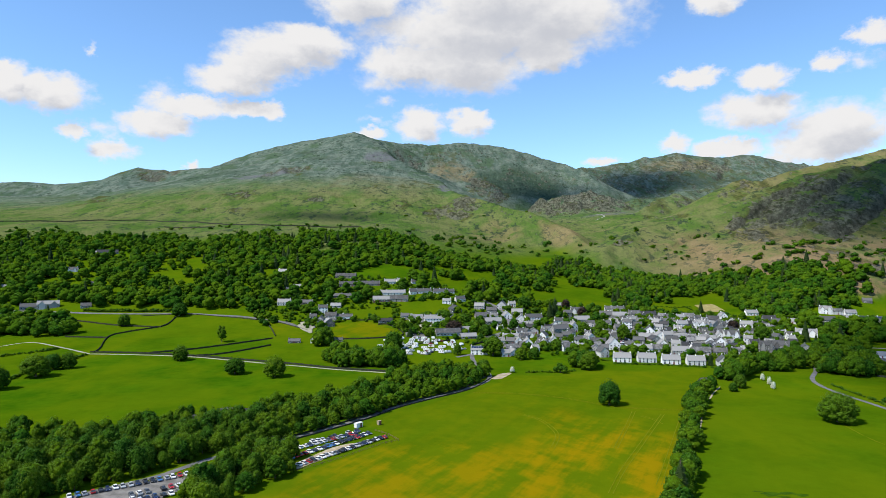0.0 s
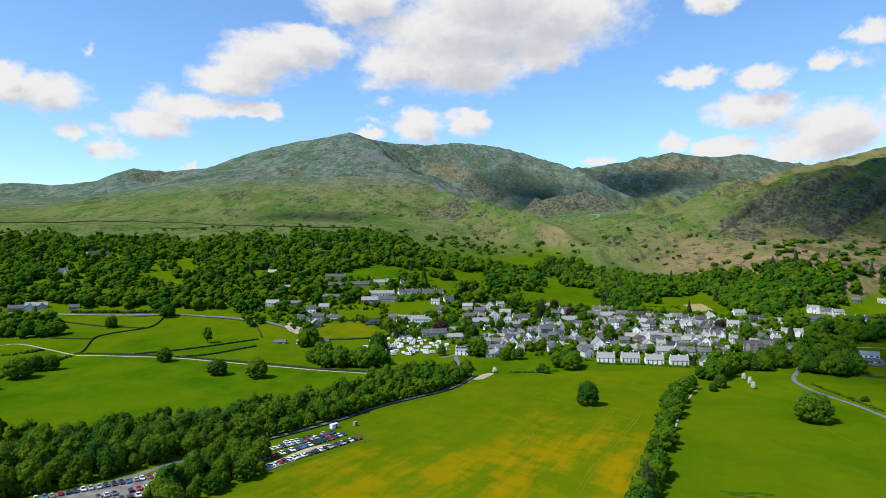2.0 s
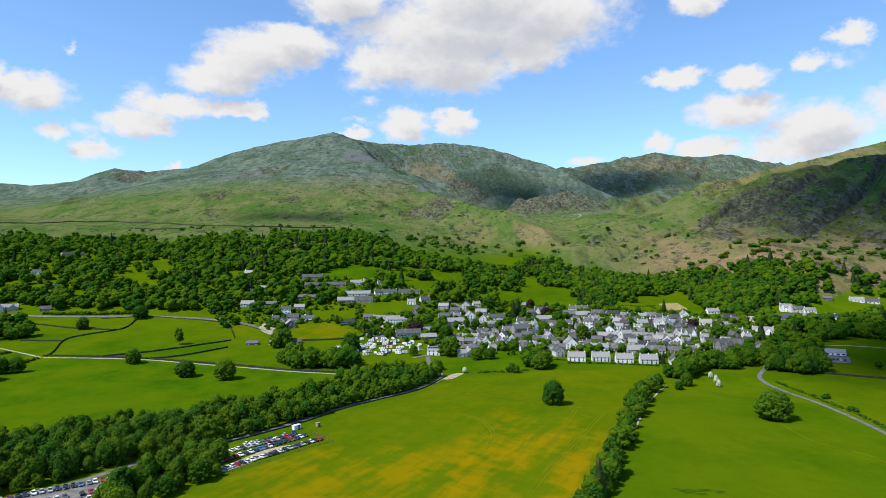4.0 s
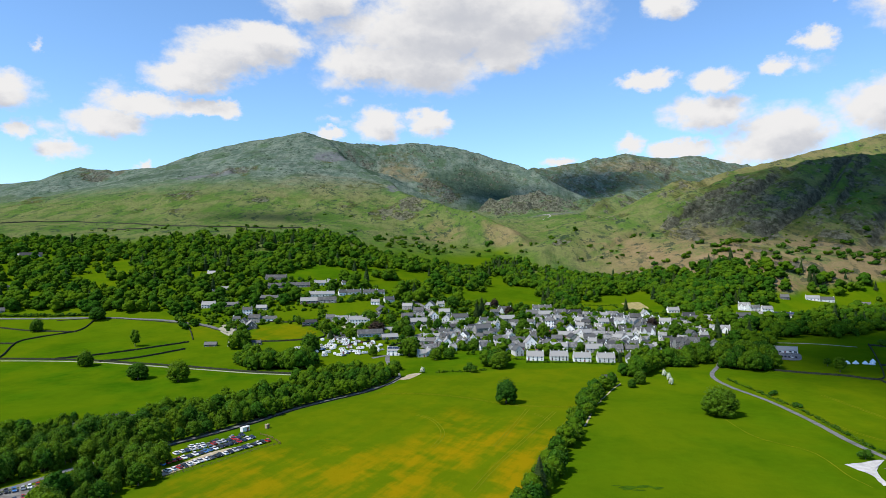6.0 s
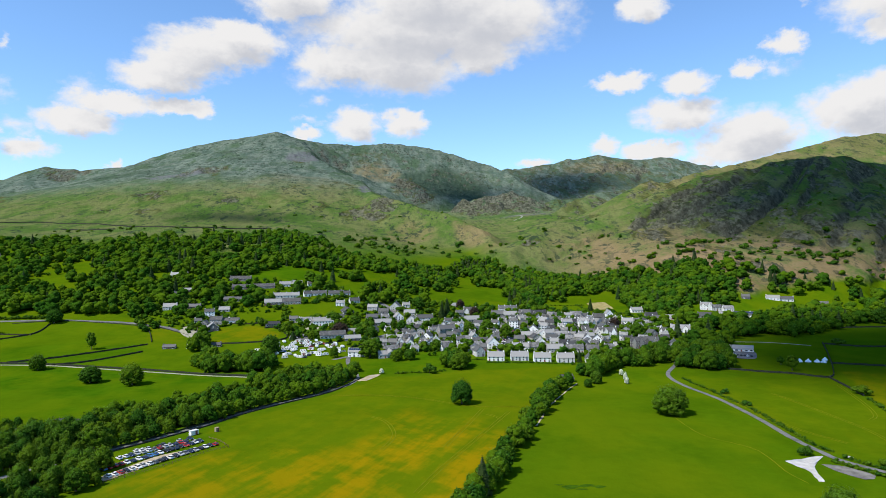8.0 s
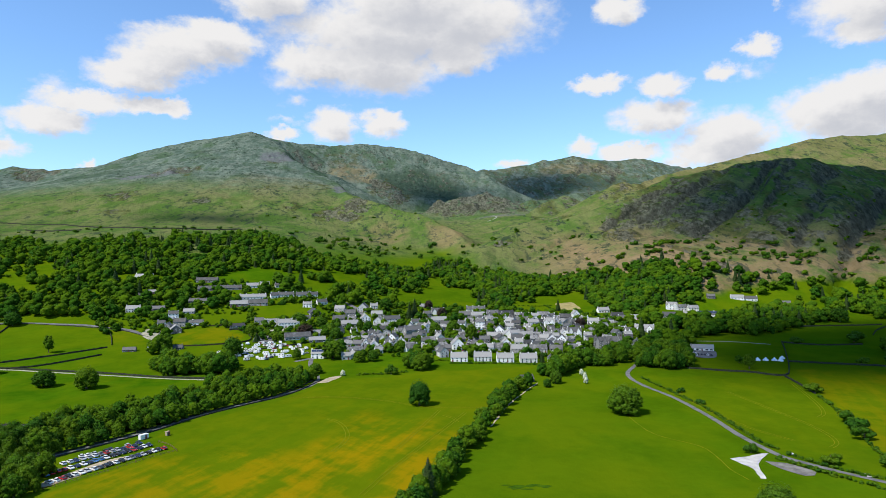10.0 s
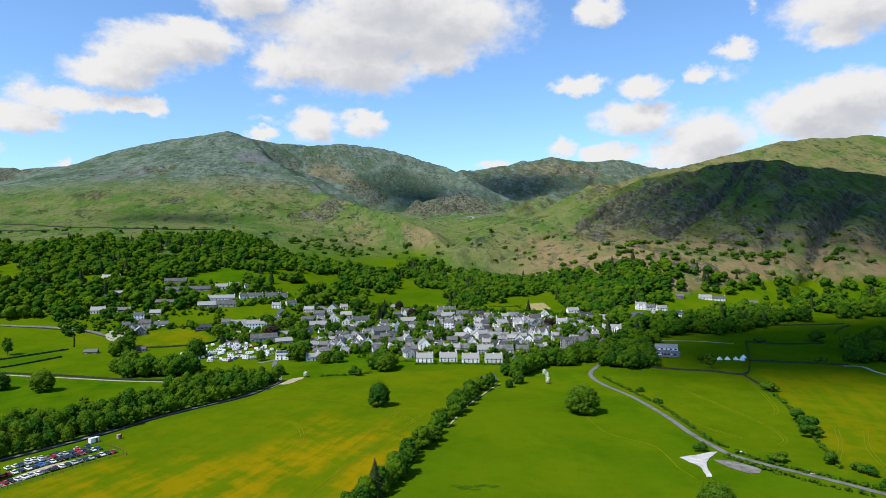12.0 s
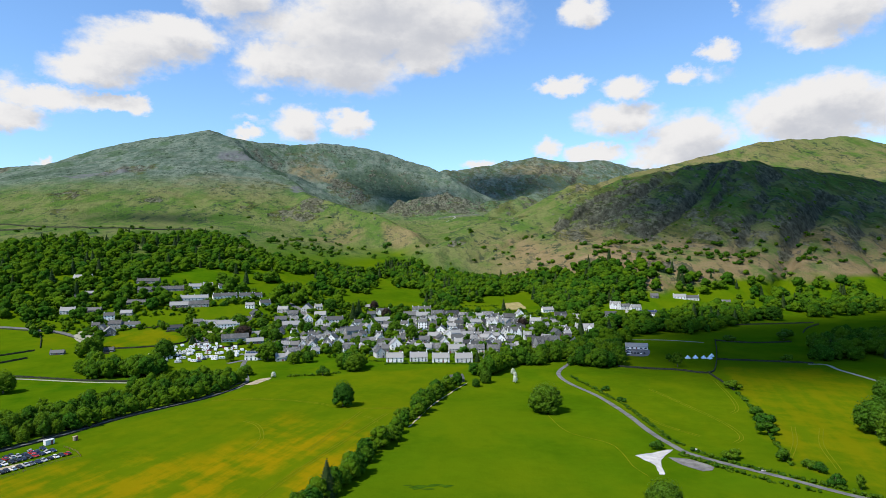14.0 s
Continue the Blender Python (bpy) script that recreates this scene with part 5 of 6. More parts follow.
def trunk_mesh(rng, lobes, top=0.62, girth=0.028):
    V, Fs = [], []

    def add(points, radii, sides):
        v, f = tube(points, radii, sides)
        Fs.extend(tuple(i + len(V) for i in q) for q in f)
        V.extend(v)

    lean = rng.uniform(-0.02, 0.02, 2)
    add([(0, 0, -0.03), (0, 0, 0.05), (lean[0], lean[1], 0.3), (2 * lean[0], 2 * lean[1], top)], [girth * 1.6, girth * 1.15, girth * 0.9, girth * 0.3], 7)
    for lx, ly, lz, r in lobes[1:7]:
        z0 = rng.uniform(0.2, 0.36)
        add([(lean[0], lean[1], z0), (lx * 0.45, ly * 0.45, z0 + (lz - z0) * 0.6), (lx * 0.9, ly * 0.9, lz)], [girth * 0.55, girth * 0.4, girth * 0.12], 5)
    return mesh_of("trunk", V, Fs, [BARK], smooth=True)


def conifer(rng, tiers, per, leaf):
    """Whorls of drooping needle sprays on a straight stem, one unit tall."""
    V, Fs, n = [], [], 0
    for i in range(tiers):
        e = i / (tiers - 1)
        z, r = 0.1 + 0.88 * e, 0.27 * (1 - e) ** 0.85 + 0.012
        for k in range(per):
            a = 2 * math.pi * (k + rng.uniform(-0.3, 0.3)) / per + i * 0.7
            q = r * rng.uniform(0.75, 1.15)
            d, s = np.array([math.cos(a), math.sin(a), 0]), np.array([-math.sin(a), math.cos(a), 0])
            root, tip = np.array([0, 0, z + 0.015]), d * q + np.array([0, 0, z - 0.25 * q])
            w = leaf * (0.5 + q * 2.2)
            mid = root * 0.45 + tip * 0.55
            V += [root, mid + s * w, tip, mid - s * w]
            Fs.append((n, n + 1, n + 2, n + 3))
            n += 4
    rings = [(0.06, 0.2), (0.35, 0.15), (0.7, 0.07), (0.96, 0.008)]
    for z, r in rings:
        V += [np.array([r * math.cos(k * 0.785) * (0.85 + 0.3 * rng.uniform()), r * math.sin(k * 0.785), z]) for k in range(8)]
    for i in range(3):
        Fs += [(n + 8 * i + k, n + 8 * i + (k + 1) % 8, n + 8 * i + 8 + (k + 1) % 8, n + 8 * i + 8 + k) for k in range(8)]
    return np.array(V), Fs, [0] * len(Fs)


TREE_LABEL = {
    "oak": ("broad round-crowned green tree in full leaf", "tree", LEAF), "thin": ("slender light green tree with an open crown", "tree", LEAF),
    "bush": ("low rounded green shrub in full leaf", "shrub", LEAF), "blossom": ("small hawthorn covered in white blossom", "tree", LEAF_WHITE),
    "purple": ("dark copper-leaved round tree", "tree", LEAF_PURPLE), "conifer": ("tall dark green pointed conifer", "conifer", LEAF_DARK)}


def tree_kit(sort, seed, leaves, leaf, core_sub=1):
    """Crown and trunk meshes for one kind of tree, one unit tall."""
    rng = np.random.RandomState(seed)
    mat = TREE_LABEL[sort][2]
    if sort == "conifer":
        v, f, m = conifer(rng, 22, 15, 0.05)
        crown = mesh_of("crown", v, f, [mat, CORE], m)
        return crown, trunk_mesh(rng, [(0, 0, 0, 0)], 0.95, 0.016)
    if sort == "bush":
        lobes = [(rng.uniform(-0.4, 0.4), rng.uniform(-0.4, 0.4), rng.uniform(0.25, 0.68), rng.uniform(0.2, 0.32)) for _ in range(7)]
    elif sort == "thin":
        lobes = oak_lobes(rng, 10, 0.36, 0.3)
    else:
        lobes = oak_lobes(rng, 60 if leaves > 2000 else 32, 0.44 if leaves > 2000 else rng.uniform(0.42, 0.5), 0.12)
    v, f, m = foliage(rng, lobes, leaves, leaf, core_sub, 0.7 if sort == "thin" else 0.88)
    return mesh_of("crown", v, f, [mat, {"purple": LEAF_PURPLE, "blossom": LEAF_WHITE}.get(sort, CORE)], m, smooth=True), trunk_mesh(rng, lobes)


KITS = {"great": [tree_kit("oak", 30 + i, 4300, 0.023, 1) for i in range(3)], "oak": [tree_kit("oak", 20 + i, 1050, 0.034, 1) for i in range(8)], "thin": [tree_kit("thin", 40 + i, 700, 0.035, 2) for i in range(2)],
        "bush": [tree_kit("bush", 50 + i, 420, 0.07, 2) for i in range(3)], "blossom": [tree_kit("blossom", 60, 650, 0.04)],
        "purple": [tree_kit("purple", 70, 800, 0.06)], "conifer": [tree_kit("conifer", 80 + i, 0, 0) for i in range(2)]}
count_of = {}


def plant(x, y, height, breadth, sort, group="", great=False):
    """One tree, shrub or conifer of its own."""
    count_of[sort] = k = count_of.get(sort, -1) + 1
    crown, trunk = KITS["great" if great else sort][k % (3 if great else len(KITS[sort]))]
    label, category, _ = TREE_LABEL[sort]
    root = new("shrub" if sort == "bush" else "conifer" if sort == "conifer" else "tree")
    root.location = (x, y, float(ground_at(x, y)))
    root.rotation_euler = (0, 0, 2.399 * k)
    if sort == "conifer":
        breadth *= 1.7
    root.scale = (height * breadth, height * breadth, height)
    for name, mesh in (("trunk", trunk), ("crown", crown)):
        ob = new(name, mesh)
        ob.parent = root
    return tagged(root, label, category, group)


for row in FIELD_TREES + LANE_TREES:
    plant(*row, group="field trees", great=row[4] == "oak")
for row in VILLAGE_TREES + GARDEN_TREES:
    plant(*row, group="village trees")


def spread(rng, outline, gap, avoid=()):
    """Places strewn over an outline, no two nearer than the gap."""
    p = np.array(outline, float)
    lo, hi = p.min(axis=0), p.max(axis=0)
    xs, ys = np.meshgrid(np.arange(lo[0], hi[0], gap), np.arange(lo[1], hi[1], gap * 0.87))
    xs = xs + (np.arange(xs.shape[0]) % 2)[:, None] * gap * 0.5
    pts = np.stack([xs.ravel(), ys.ravel()], -1) + rng.uniform(-0.38, 0.38, (xs.size, 2)) * gap
    keep = inside(pts[:, 0], pts[:, 1], outline)
    for hole in avoid:
        keep &= ~inside(pts[:, 0], pts[:, 1], hole)
    return pts[keep]


def near_line(pts, line, reach):
    q = along(line, 4.0)
    d = np.min(np.hypot(pts[:, 0:1] - q[None, :, 0], pts[:, 1:2] - q[None, :, 1]), axis=1)
    return d < reach


HOMES = HOMES_UPPER + HOMES_HILLFOOT + HOMES_SLOPE + HOMES_CENTRE + HOMES_WEST + HOMES_FRONT + HOMES_EAST + HOMES_NORTH + HOMES_VILLAS + HOMES_OUTLYING


def clear_of_homes(pts, gap):
    at = np.array([(h[0], h[1] + 4.0, h[2] / 2) for h in HOMES])
    return np.min(np.hypot(pts[:, 0:1] - at[None, :, 0], pts[:, 1:2] - at[None, :, 1]) - at[None, :, 2], axis=1) > gap


SIMPLE = {}


def simple_kit(sort, seed, lobes, leaves, leaf):
    rng = np.random.RandomState(seed)
    if sort == "conifer":
        return conifer(rng, 9, 9, 0.09)
    if sort == "bush":
        l = [(rng.uniform(-0.35, 0.35), rng.uniform(-0.35, 0.35), rng.uniform(0.2, 0.6), rng.uniform(0.25, 0.38)) for _ in range(lobes)]
    else:
        l = oak_lobes(rng, lobes, rng.uniform(0.36, 0.5), rng.uniform(0.1, 0.24))
    return foliage(rng, l, leaves, leaf, 1, 0.96)


SIMPLE["mid"] = [simple_kit("oak", 100 + i, 13, 240, 0.045) for i in range(8)]
SIMPLE["far"] = [simple_kit("oak", 110 + i, 7, 64, 0.06) for i in range(10)]
SIMPLE["needle"] = [simple_kit("conifer", 120 + i, 0, 0, 0) for i in range(2)]
SIMPLE["scrub"] = [simple_kit("bush", 130 + i, 3, 24, 0.18) for i in range(4)]
SIMPLE["hedge"] = [simple_kit("bush", 140 + i, 4, 60, 0.12) for i in range(4)]


def joined(name, rows, label, category, rng, kind="stuff", group=""):
    """Many plants in one mesh: rows of x, y, height, breadth, kit."""
    V, Fs, M, Hu, n = [], [], [], [], 0
    for x, y, h, b, kit in rows:
        v, f, m = SIMPLE[kit][rng.randint(len(SIMPLE[kit]))]
        a = rng.uniform(0, 6.28)
        c, s = math.cos(a), math.sin(a)
        w = np.stack([v[:, 0] * c - v[:, 1] * s, v[:, 0] * s + v[:, 1] * c, v[:, 2]], -1) * np.array([h * b, h * b, h])
        V.append(w + np.array([x, y, float(ground_at(x, y)) - 0.06 * h]))
        Fs += [tuple(i + n for i in q) for q in f]
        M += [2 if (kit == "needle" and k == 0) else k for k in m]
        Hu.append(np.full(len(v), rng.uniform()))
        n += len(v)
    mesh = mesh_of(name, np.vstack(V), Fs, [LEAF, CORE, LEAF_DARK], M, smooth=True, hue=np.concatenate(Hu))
    return tagged(new(name, mesh), label, category, group, kind)


rng = np.random.RandomState(5)
HOLES = list(CLEARINGS.values())
single, mid_rows = [], []
NEAR_WOODS = ("road_belt", "clump", "caravan_row", "house_copse", "front_copse", "end_copse", "lane_grove")
for name, (close, outline) in WOODS.items():
    if name in NEAR_WOODS:
        pts = spread(rng, outline, 7.4 if name == "road_belt" else 7.0, HOLES)
        pts = pts[~near_line(pts, ROADS["main_road"], 4.2)]
        pts = pts[~inside(pts[:, 0], pts[:, 1], PATCHES["road_park"])]
        for x, y in pts:
            single.append((x, y, rng.choice([rng.uniform(5.5, 9), rng.uniform(8, 12), rng.uniform(11, 15.5)]) * (1.0 if name in ("road_belt", "clump") else 1.4), rng.uniform(0.72, 1.05)))
for (x, y), (sx, sy) in zip(along(STONE_WALLS["road_west"], 8.0), across(along(STONE_WALLS["road_west"], 8.0))):
    single.append((x - sx * rng.uniform(-0.5, 1.5), y - sy * rng.uniform(-0.5, 1.5), rng.uniform(8, 15), rng.uniform(0.85, 1.1)))
verge = along(ROADS["main_road"], 7.0)
for (x, y), (sx, sy) in zip(verge, across(verge)):
    if x < -80:
        out = (5.5 + rng.uniform(0, 4)) * (-1 if sx > 0 else 1)
        single.append((x + sx * out, y + sy * out, rng.uniform(6, 12), rng.uniform(0.7, 1.0)))
for x, y in along(BECK, 4.6):
    single.append((x + rng.uniform(-5, 4), y + rng.uniform(-2, 2), rng.choice([rng.uniform(5, 8), rng.uniform(8, 13), rng.uniform(10, 14)]), rng.uniform(0.85, 1.15)))
at = np.array([(r[0], r[1]) for r in single])
single = [r for r, ok in zip(single, clear_of_homes(at, 3.0)) if ok]
single.sort(key=lambda r: math.hypot(r[0] + 60, r[1] - 250))
for k, (x, y, h, b) in enumerate(single):
    if k < 280:
        plant(x, y, h, b, "thin" if k % 6 == 4 else "oak", "trees beside the road")
    else:
        mid_rows.append((x, y, h, b, "mid"))
if mid_rows:
    joined("woodland", mid_rows, "dense belt of green broadleaved trees beside the road", "woodland", rng)
for name, (close, outline) in WOODS.items():
    if name in NEAR_WOODS:
        continue
    pts = spread(rng, outline, 14.9 / math.sqrt(close), HOLES)
    pts = pts[clear_of_homes(pts, 5.0)]
    if name in ("hill_wood", "beck_wood", "upper_village", "crag_foot_b", "crag_foot"):
        pts = pts[fractal(pts[:, 0], pts[:, 1], 90, 3, 5) < 0.24]
    for road in ROADS.values():
        pts = pts[~near_line(pts, road, 5.0)]
    rows = []
    for x, y in pts:
        dark = rng.uniform() < {"north_gardens": 0.35, "crag_foot_b": 0.25, "beck_wood": 0.2, "north_wood": 0.15, "hill_wood": 0.06}.get(name, 0.03)
        near = y < 600 and abs(x) < 700
        rows.append((x, y, rng.choice([rng.uniform(9, 13), rng.uniform(13, 17), rng.uniform(17, 21)]) * (1.15 if dark else 1), rng.uniform(0.88, 1.28) if not dark else 1.0, "needle" if dark else "mid" if near else "far"))
    if rows:
        joined("woodland", rows, "mixed green broadleaved woodland on the valley side", "woodland", rng)

# scattered thorn trees and scrub on the lower fell
SCRUB = [(110, 1430, 150, 140, 60, 1.5), (560, 1060, 190, 60, 60, 1.4), (800, 1020, 160, 70, 45, 1.4), (-650, 1330, 300, 160, 60, 1), (-250, 1480, 240, 90, 30, 1), (430, 1300, 120, 120, 26, 1.2),
         (1050, 1000, 240, 60, 50, 1.4), (-500, 1100, 260, 160, 70, 1), (-520, 950, 150, 90, 40, 1), (850, 1150, 240, 70, 50, 0.7), (150, 1900, 260, 200, 24, 1)]
rows = []
for cx, cy, rx, ry, n, big in SCRUB:
    for _ in range(n):
        x, y = rng.normal(cx, rx * 0.6), rng.normal(cy, ry * 0.6)
        rows.append((x, y, rng.uniform(4, 10) * big, rng.uniform(0.9, 1.4), "scrub"))
joined("scrub", rows, "scattered dark green thorn bushes on the fellside", "scrub", rng)

# garden trees and shrubs through the village
rows = []
VILLAGE = [(-200, 740), (-140, 720), (-40, 700), (60, 600), (140, 590), (250, 570), (330, 600), (400, 760), (330, 850), (200, 870), (60, 880), (-60, 930), (-240, 960), (-260, 850)]
for x, y in spread(rng, VILLAGE, 10.0, HOLES):
    rows.append((x, y, rng.choice([3.0, 5.0, 8.0, 11.0], p=[0.35, 0.3, 0.2, 0.15]), rng.uniform(0.9, 1.3), "far" if rng.uniform() < 0.6 else "hedge"))

for name, points in HEDGES.items():
    line = along(points, 2.2)
    tall = 4.5 if name == "hill_road" else 3.2 if name in ("h1", "h2") else 2.2
    joined("hedge", [(x + rng.uniform(-.5, .5), y + rng.uniform(-.5, .5), tall * rng.uniform(0.6, 1.25), rng.uniform(0.9, 1.3), "hedge") for x, y in line],
           "uneven green field hedge in full leaf", "hedge", rng, "", "hedges")
GARDENS = rows

# ---- houses ----
def box(bm, x0, x1, y0, y1, z0, z1):
    v = [bm.verts.new((x, y, z)) for z in (z0, z1) for x, y in ((x0, y0), (x1, y0), (x1, y1), (x0, y1))]
    for f in ((3, 2, 1, 0), (4, 5, 6, 7), (0, 1, 5, 4), (1, 2, 6, 5), (2, 3, 7, 6), (3, 0, 4, 7)):
        bm.faces.new([v[i] for i in f])


def window_mesh(w, h):
    """A window in one piece: painted frame standing proud, a deeper sill edge and glass set back."""
    e, f, g = 0.1, -0.1, -0.03
    x, z = (-w / 2 - e, -w / 2, w / 2, w / 2 + e), (-e, 0, h, h + e)
    V = [(x[0], 0.05, z[0]), (x[3], 0.05, z[0]), (x[3], 0.05, z[3]), (x[0], 0.05, z[3]),
         (x[0], f - 0.07, z[0]), (x[3], f - 0.07, z[0]), (x[3], f, z[3]), (x[0], f, z[3]),
         (x[1], f - 0.05, z[1]), (x[2], f - 0.05, z[1]), (x[2], f, z[2]), (x[1], f, z[2]),
         (x[1], g, z[1]), (x[2], g, z[1]), (x[2], g, z[2]), (x[1], g, z[2])]
    Fs = [(0, 3, 2, 1), (12, 13, 14, 15)]
    for k in (0, 4, 8):
        Fs += [(k + i, k + (i + 1) % 4, k + 4 + (i + 1) % 4, k + 4 + i) for i in range(4)]
    return mesh_of("window", V, Fs, [FRAME, GLASS], [0, 1] + [0] * 12)


WINDOWS = {"tall": window_mesh(1.05, 1.35), "wide": window_mesh(1.7, 1.25), "small": window_mesh(0.75, 0.9), "band": window_mesh(2.4, 1.3)}
bm = bmesh.new()
box(bm, -0.5, 0.5, -0.06, 0.05, 0, 2.05)
box(bm, -0.6, -0.5, -0.1, 0.05, 0, 2.15)
box(bm, 0.5, 0.6, -0.1, 0.05, 0, 2.15)
box(bm, -0.6, 0.6, -0.1, 0.05, 2.05, 2.18)
DOOR = bpy.data.meshes.new("door")
bm.to_mesh(DOOR)
bm.free()
DOOR.materials.append(DOORS)

WALLS = {"white": (WHITE, "white rendered"), "pale": (PALE, "grey rendered"), "stone": (STONE, "dark slate-stone"), "slate": (STONE, "grey stone"), "brick": (BRICK, "red sandstone"),
         "school": (PALE, "grey and blue panelled"), "solar": (WHITE, "white rendered"), "brown": (TIMBER, "brown timber"), "pavilion": (WHITE, "white walled"),
         "ruin": (CONCRETE, "stained concrete"), "barn": (DARKWOOD, "black boarded")}
FORMS = {"long": "house with a grey slate roof", "terrace": "terrace of houses with grey slate roofs", "gable": "gable-fronted house with a slate roof", "gables": "house with two front gables and a slate roof"}


def gabled_walls(w, d, eave, rise):
    """Walls with a gable at each end; the ridge runs along x."""
    bm = bmesh.new()
    lo = [bm.verts.new(p) for p in ((-w / 2, -d / 2, -2), (w / 2, -d / 2, -2), (w / 2, d / 2, -2), (-w / 2, d / 2, -2))]
    up = [bm.verts.new(p) for p in ((-w / 2, -d / 2, eave), (w / 2, -d / 2, eave), (w / 2, d / 2, eave), (-w / 2, d / 2, eave))]
    a, b = bm.verts.new((-w / 2, 0, eave + rise)), bm.verts.new((w / 2, 0, eave + rise))
    for f in ((lo[0], lo[1], up[1], up[0]), (lo[2], lo[3], up[3], up[2]), (lo[1], lo[2], up[2], b, up[1]), (lo[3], lo[0], up[0], a, up[3]), (up[0], up[1], b, a), (up[2], up[3], a, b), tuple(reversed(lo))):
        bm.faces.new(f)
    return bm


def pitched_roof(w, d, eave, rise, over=0.35, thick=0.18):
    """Two slate slopes with eaves, verges and a ridge."""
    bm = bmesh.new()
    k = rise / (d / 2)
    rows = ((-d / 2 - over, eave - over * k), (0, eave + rise), (d / 2 + over, eave - over * k))
    x0, x1 = -w / 2 - over * 0.6, w / 2 + over * 0.6
    top = [[bm.verts.new((x, y, z + thick + 0.02)) for x in (x0, x1)] for y, z in rows]
    low = [[bm.verts.new((x, y, z + 0.02)) for x in (x0, x1)] for y, z in rows]
    for i in range(2):
        bm.faces.new((top[i][0], top[i][1], top[i + 1][1], top[i + 1][0]))
        bm.faces.new((low[i][1], low[i][0], low[i + 1][0], low[i + 1][1]))
        bm.faces.new((low[i][0], top[i][0], top[i + 1][0], low[i + 1][0]))
        bm.faces.new((top[i][1], low[i][1], low[i + 1][1], top[i + 1][1]))
    bm.faces.new((low[0][0], low[0][1], top[0][1], top[0][0]))
    bm.faces.new((top[2][0], top[2][1], low[2][1], low[2][0]))
    box(bm, x0, x1, -0.14, 0.14, eave + rise + thick - 0.02, eave + rise + thick + 0.12)
    return bm


def chimney(parent, x, y, z, mat):
    bm = bmesh.new()
    box(bm, x - 0.45, x + 0.45, y - 0.32, y + 0.32, z - 1.2, z + 0.7)
    box(bm, x - 0.52, x + 0.52, y - 0.39, y + 0.39, z + 0.7, z + 0.85)
    for s in (-0.22, 0.22):
        box(bm, x + s - 0.1, x + s + 0.1, y - 0.1, y + 0.1, z + 0.85, z + 1.15)
    part("chimney", bm, mat, parent)


def fix(name, mesh, parent, x, y, z, turn=0.0):
    ob = new(name, mesh)
    ob.parent = parent
    ob.location, ob.rotation_euler = (x, y, z), (0, 0, turn)
    return ob


HOUSE_SPOTS = []


def house(x, y, width, height, wall, form, turn, rng):
    """A house whose front faces -y before it is turned; x, y: the middle of its front."""
    mat, words = WALLS[wall]
    kind = "terrace" if form == "terrace" else "house"
    height = float(np.clip(height, 4.2, 11.5))
    width = max(width, 5.0)
    if form == "gable":
        w, d = width * 1.25, width              # ridge runs from front to back
    else:
        w, d = width, min(8.0, max(6.0, width * 0.55))
    rise = min(d * 0.5, height * 0.52)
    eave = height - rise
    root = new("barn" if wall in ("barn",) else "ruin" if wall == "ruin" else "terrace" if form == "terrace" else "school" if wall == "school" else "pavilion" if wall == "pavilion" else "house")
    a = radians(turn)
    back = (w if form == "gable" else d) / 2
    root.location = (x - math.sin(a) * back, y + math.cos(a) * back, float(ground_at(x, y)) - 0.1)
    root.rotation_euler = (0, 0, a)
    HOUSE_SPOTS.append((x, y + back, max(w, d)))
    spin = radians(90) if form == "gable" else 0.0
    walls = part("wall", gabled_walls(w, d, eave, rise), mat, root)
    walls.rotation_euler = (0, 0, spin)
    if wall != "ruin":
        roof = part("roof", pitched_roof(w, d, eave, rise), DARK_SLATE if wall in ("stone", "slate", "barn") and rng.uniform() < 0.75 else SLATE, root)
        roof.rotation_euler = (0, 0, spin)
    floors = 1 if eave < 3.9 else 2 if eave < 7.0 else 3
    storey = eave / floors
    front_w = d if form == "gable" else w
    front_y = -w / 2 if form == "gable" else -d / 2
    bays = max(2, int(front_w / (3.1 if floors > 1 else 3.8)))
    if wall in ("barn", "ruin"):
        bays, floors = 2, 1
    sort = "band" if wall in ("school", "pavilion") else "wide" if form == "long" and floors == 1 else "tall"
    for i in range(bays):
        bx = (i + 0.5) / bays * front_w - front_w / 2
        for f in range(floors):
            z = f * storey + min(1.0, storey * 0.3)
            if f == 0 and (i == bays // 2 if form != "terrace" else i % 2 == 0):
                fix("door", DOOR, root, bx, front_y, 0.12)
            else:
                fix("window", WINDOWS[sort], root, bx, front_y, z)
    if form == "gable" and rise > 1.8:
        fix("window", WINDOWS["small"], root, 0, front_y, eave + 0.2)
    # the ends, one window to a floor
    for sx, t in ((-1, -90), (1, 90)):
        for f in range(floors):
            if wall in ("barn", "ruin"):
                continue
            ex = sx * (d / 2 if form == "gable" else w / 2)
            fix("window", WINDOWS["small"], root, ex, rng.uniform(-1, 1), f * storey + min(1.1, storey * 0.35), radians(t))
    if form == "gables":
        for s in (-0.27, 0.27):
            g = part("wall", gabled_walls(d * 0.75, width * 0.26, eave + 0.1, rise * 0.75), mat, root, "projecting front gable wall")
            g.rotation_euler, g.location = (0, 0, radians(90)), (s * width, -d * 0.19, 0)
            r = part("roof", pitched_roof(d * 0.75, width * 0.26, eave + 0.1, rise * 0.75, 0.25), SLATE, root, "small front gable roof")
            r.rotation_euler, r.location = (0, 0, radians(90)), (s * width, -d * 0.19, 0)
    if wall in ("solar",):
        k = math.atan2(rise, d / 2)
        bm = bmesh.new()
        for i in range(max(3, int(width / 2.2))):
            x0 = -width / 2 + 0.6 + i * 2.1
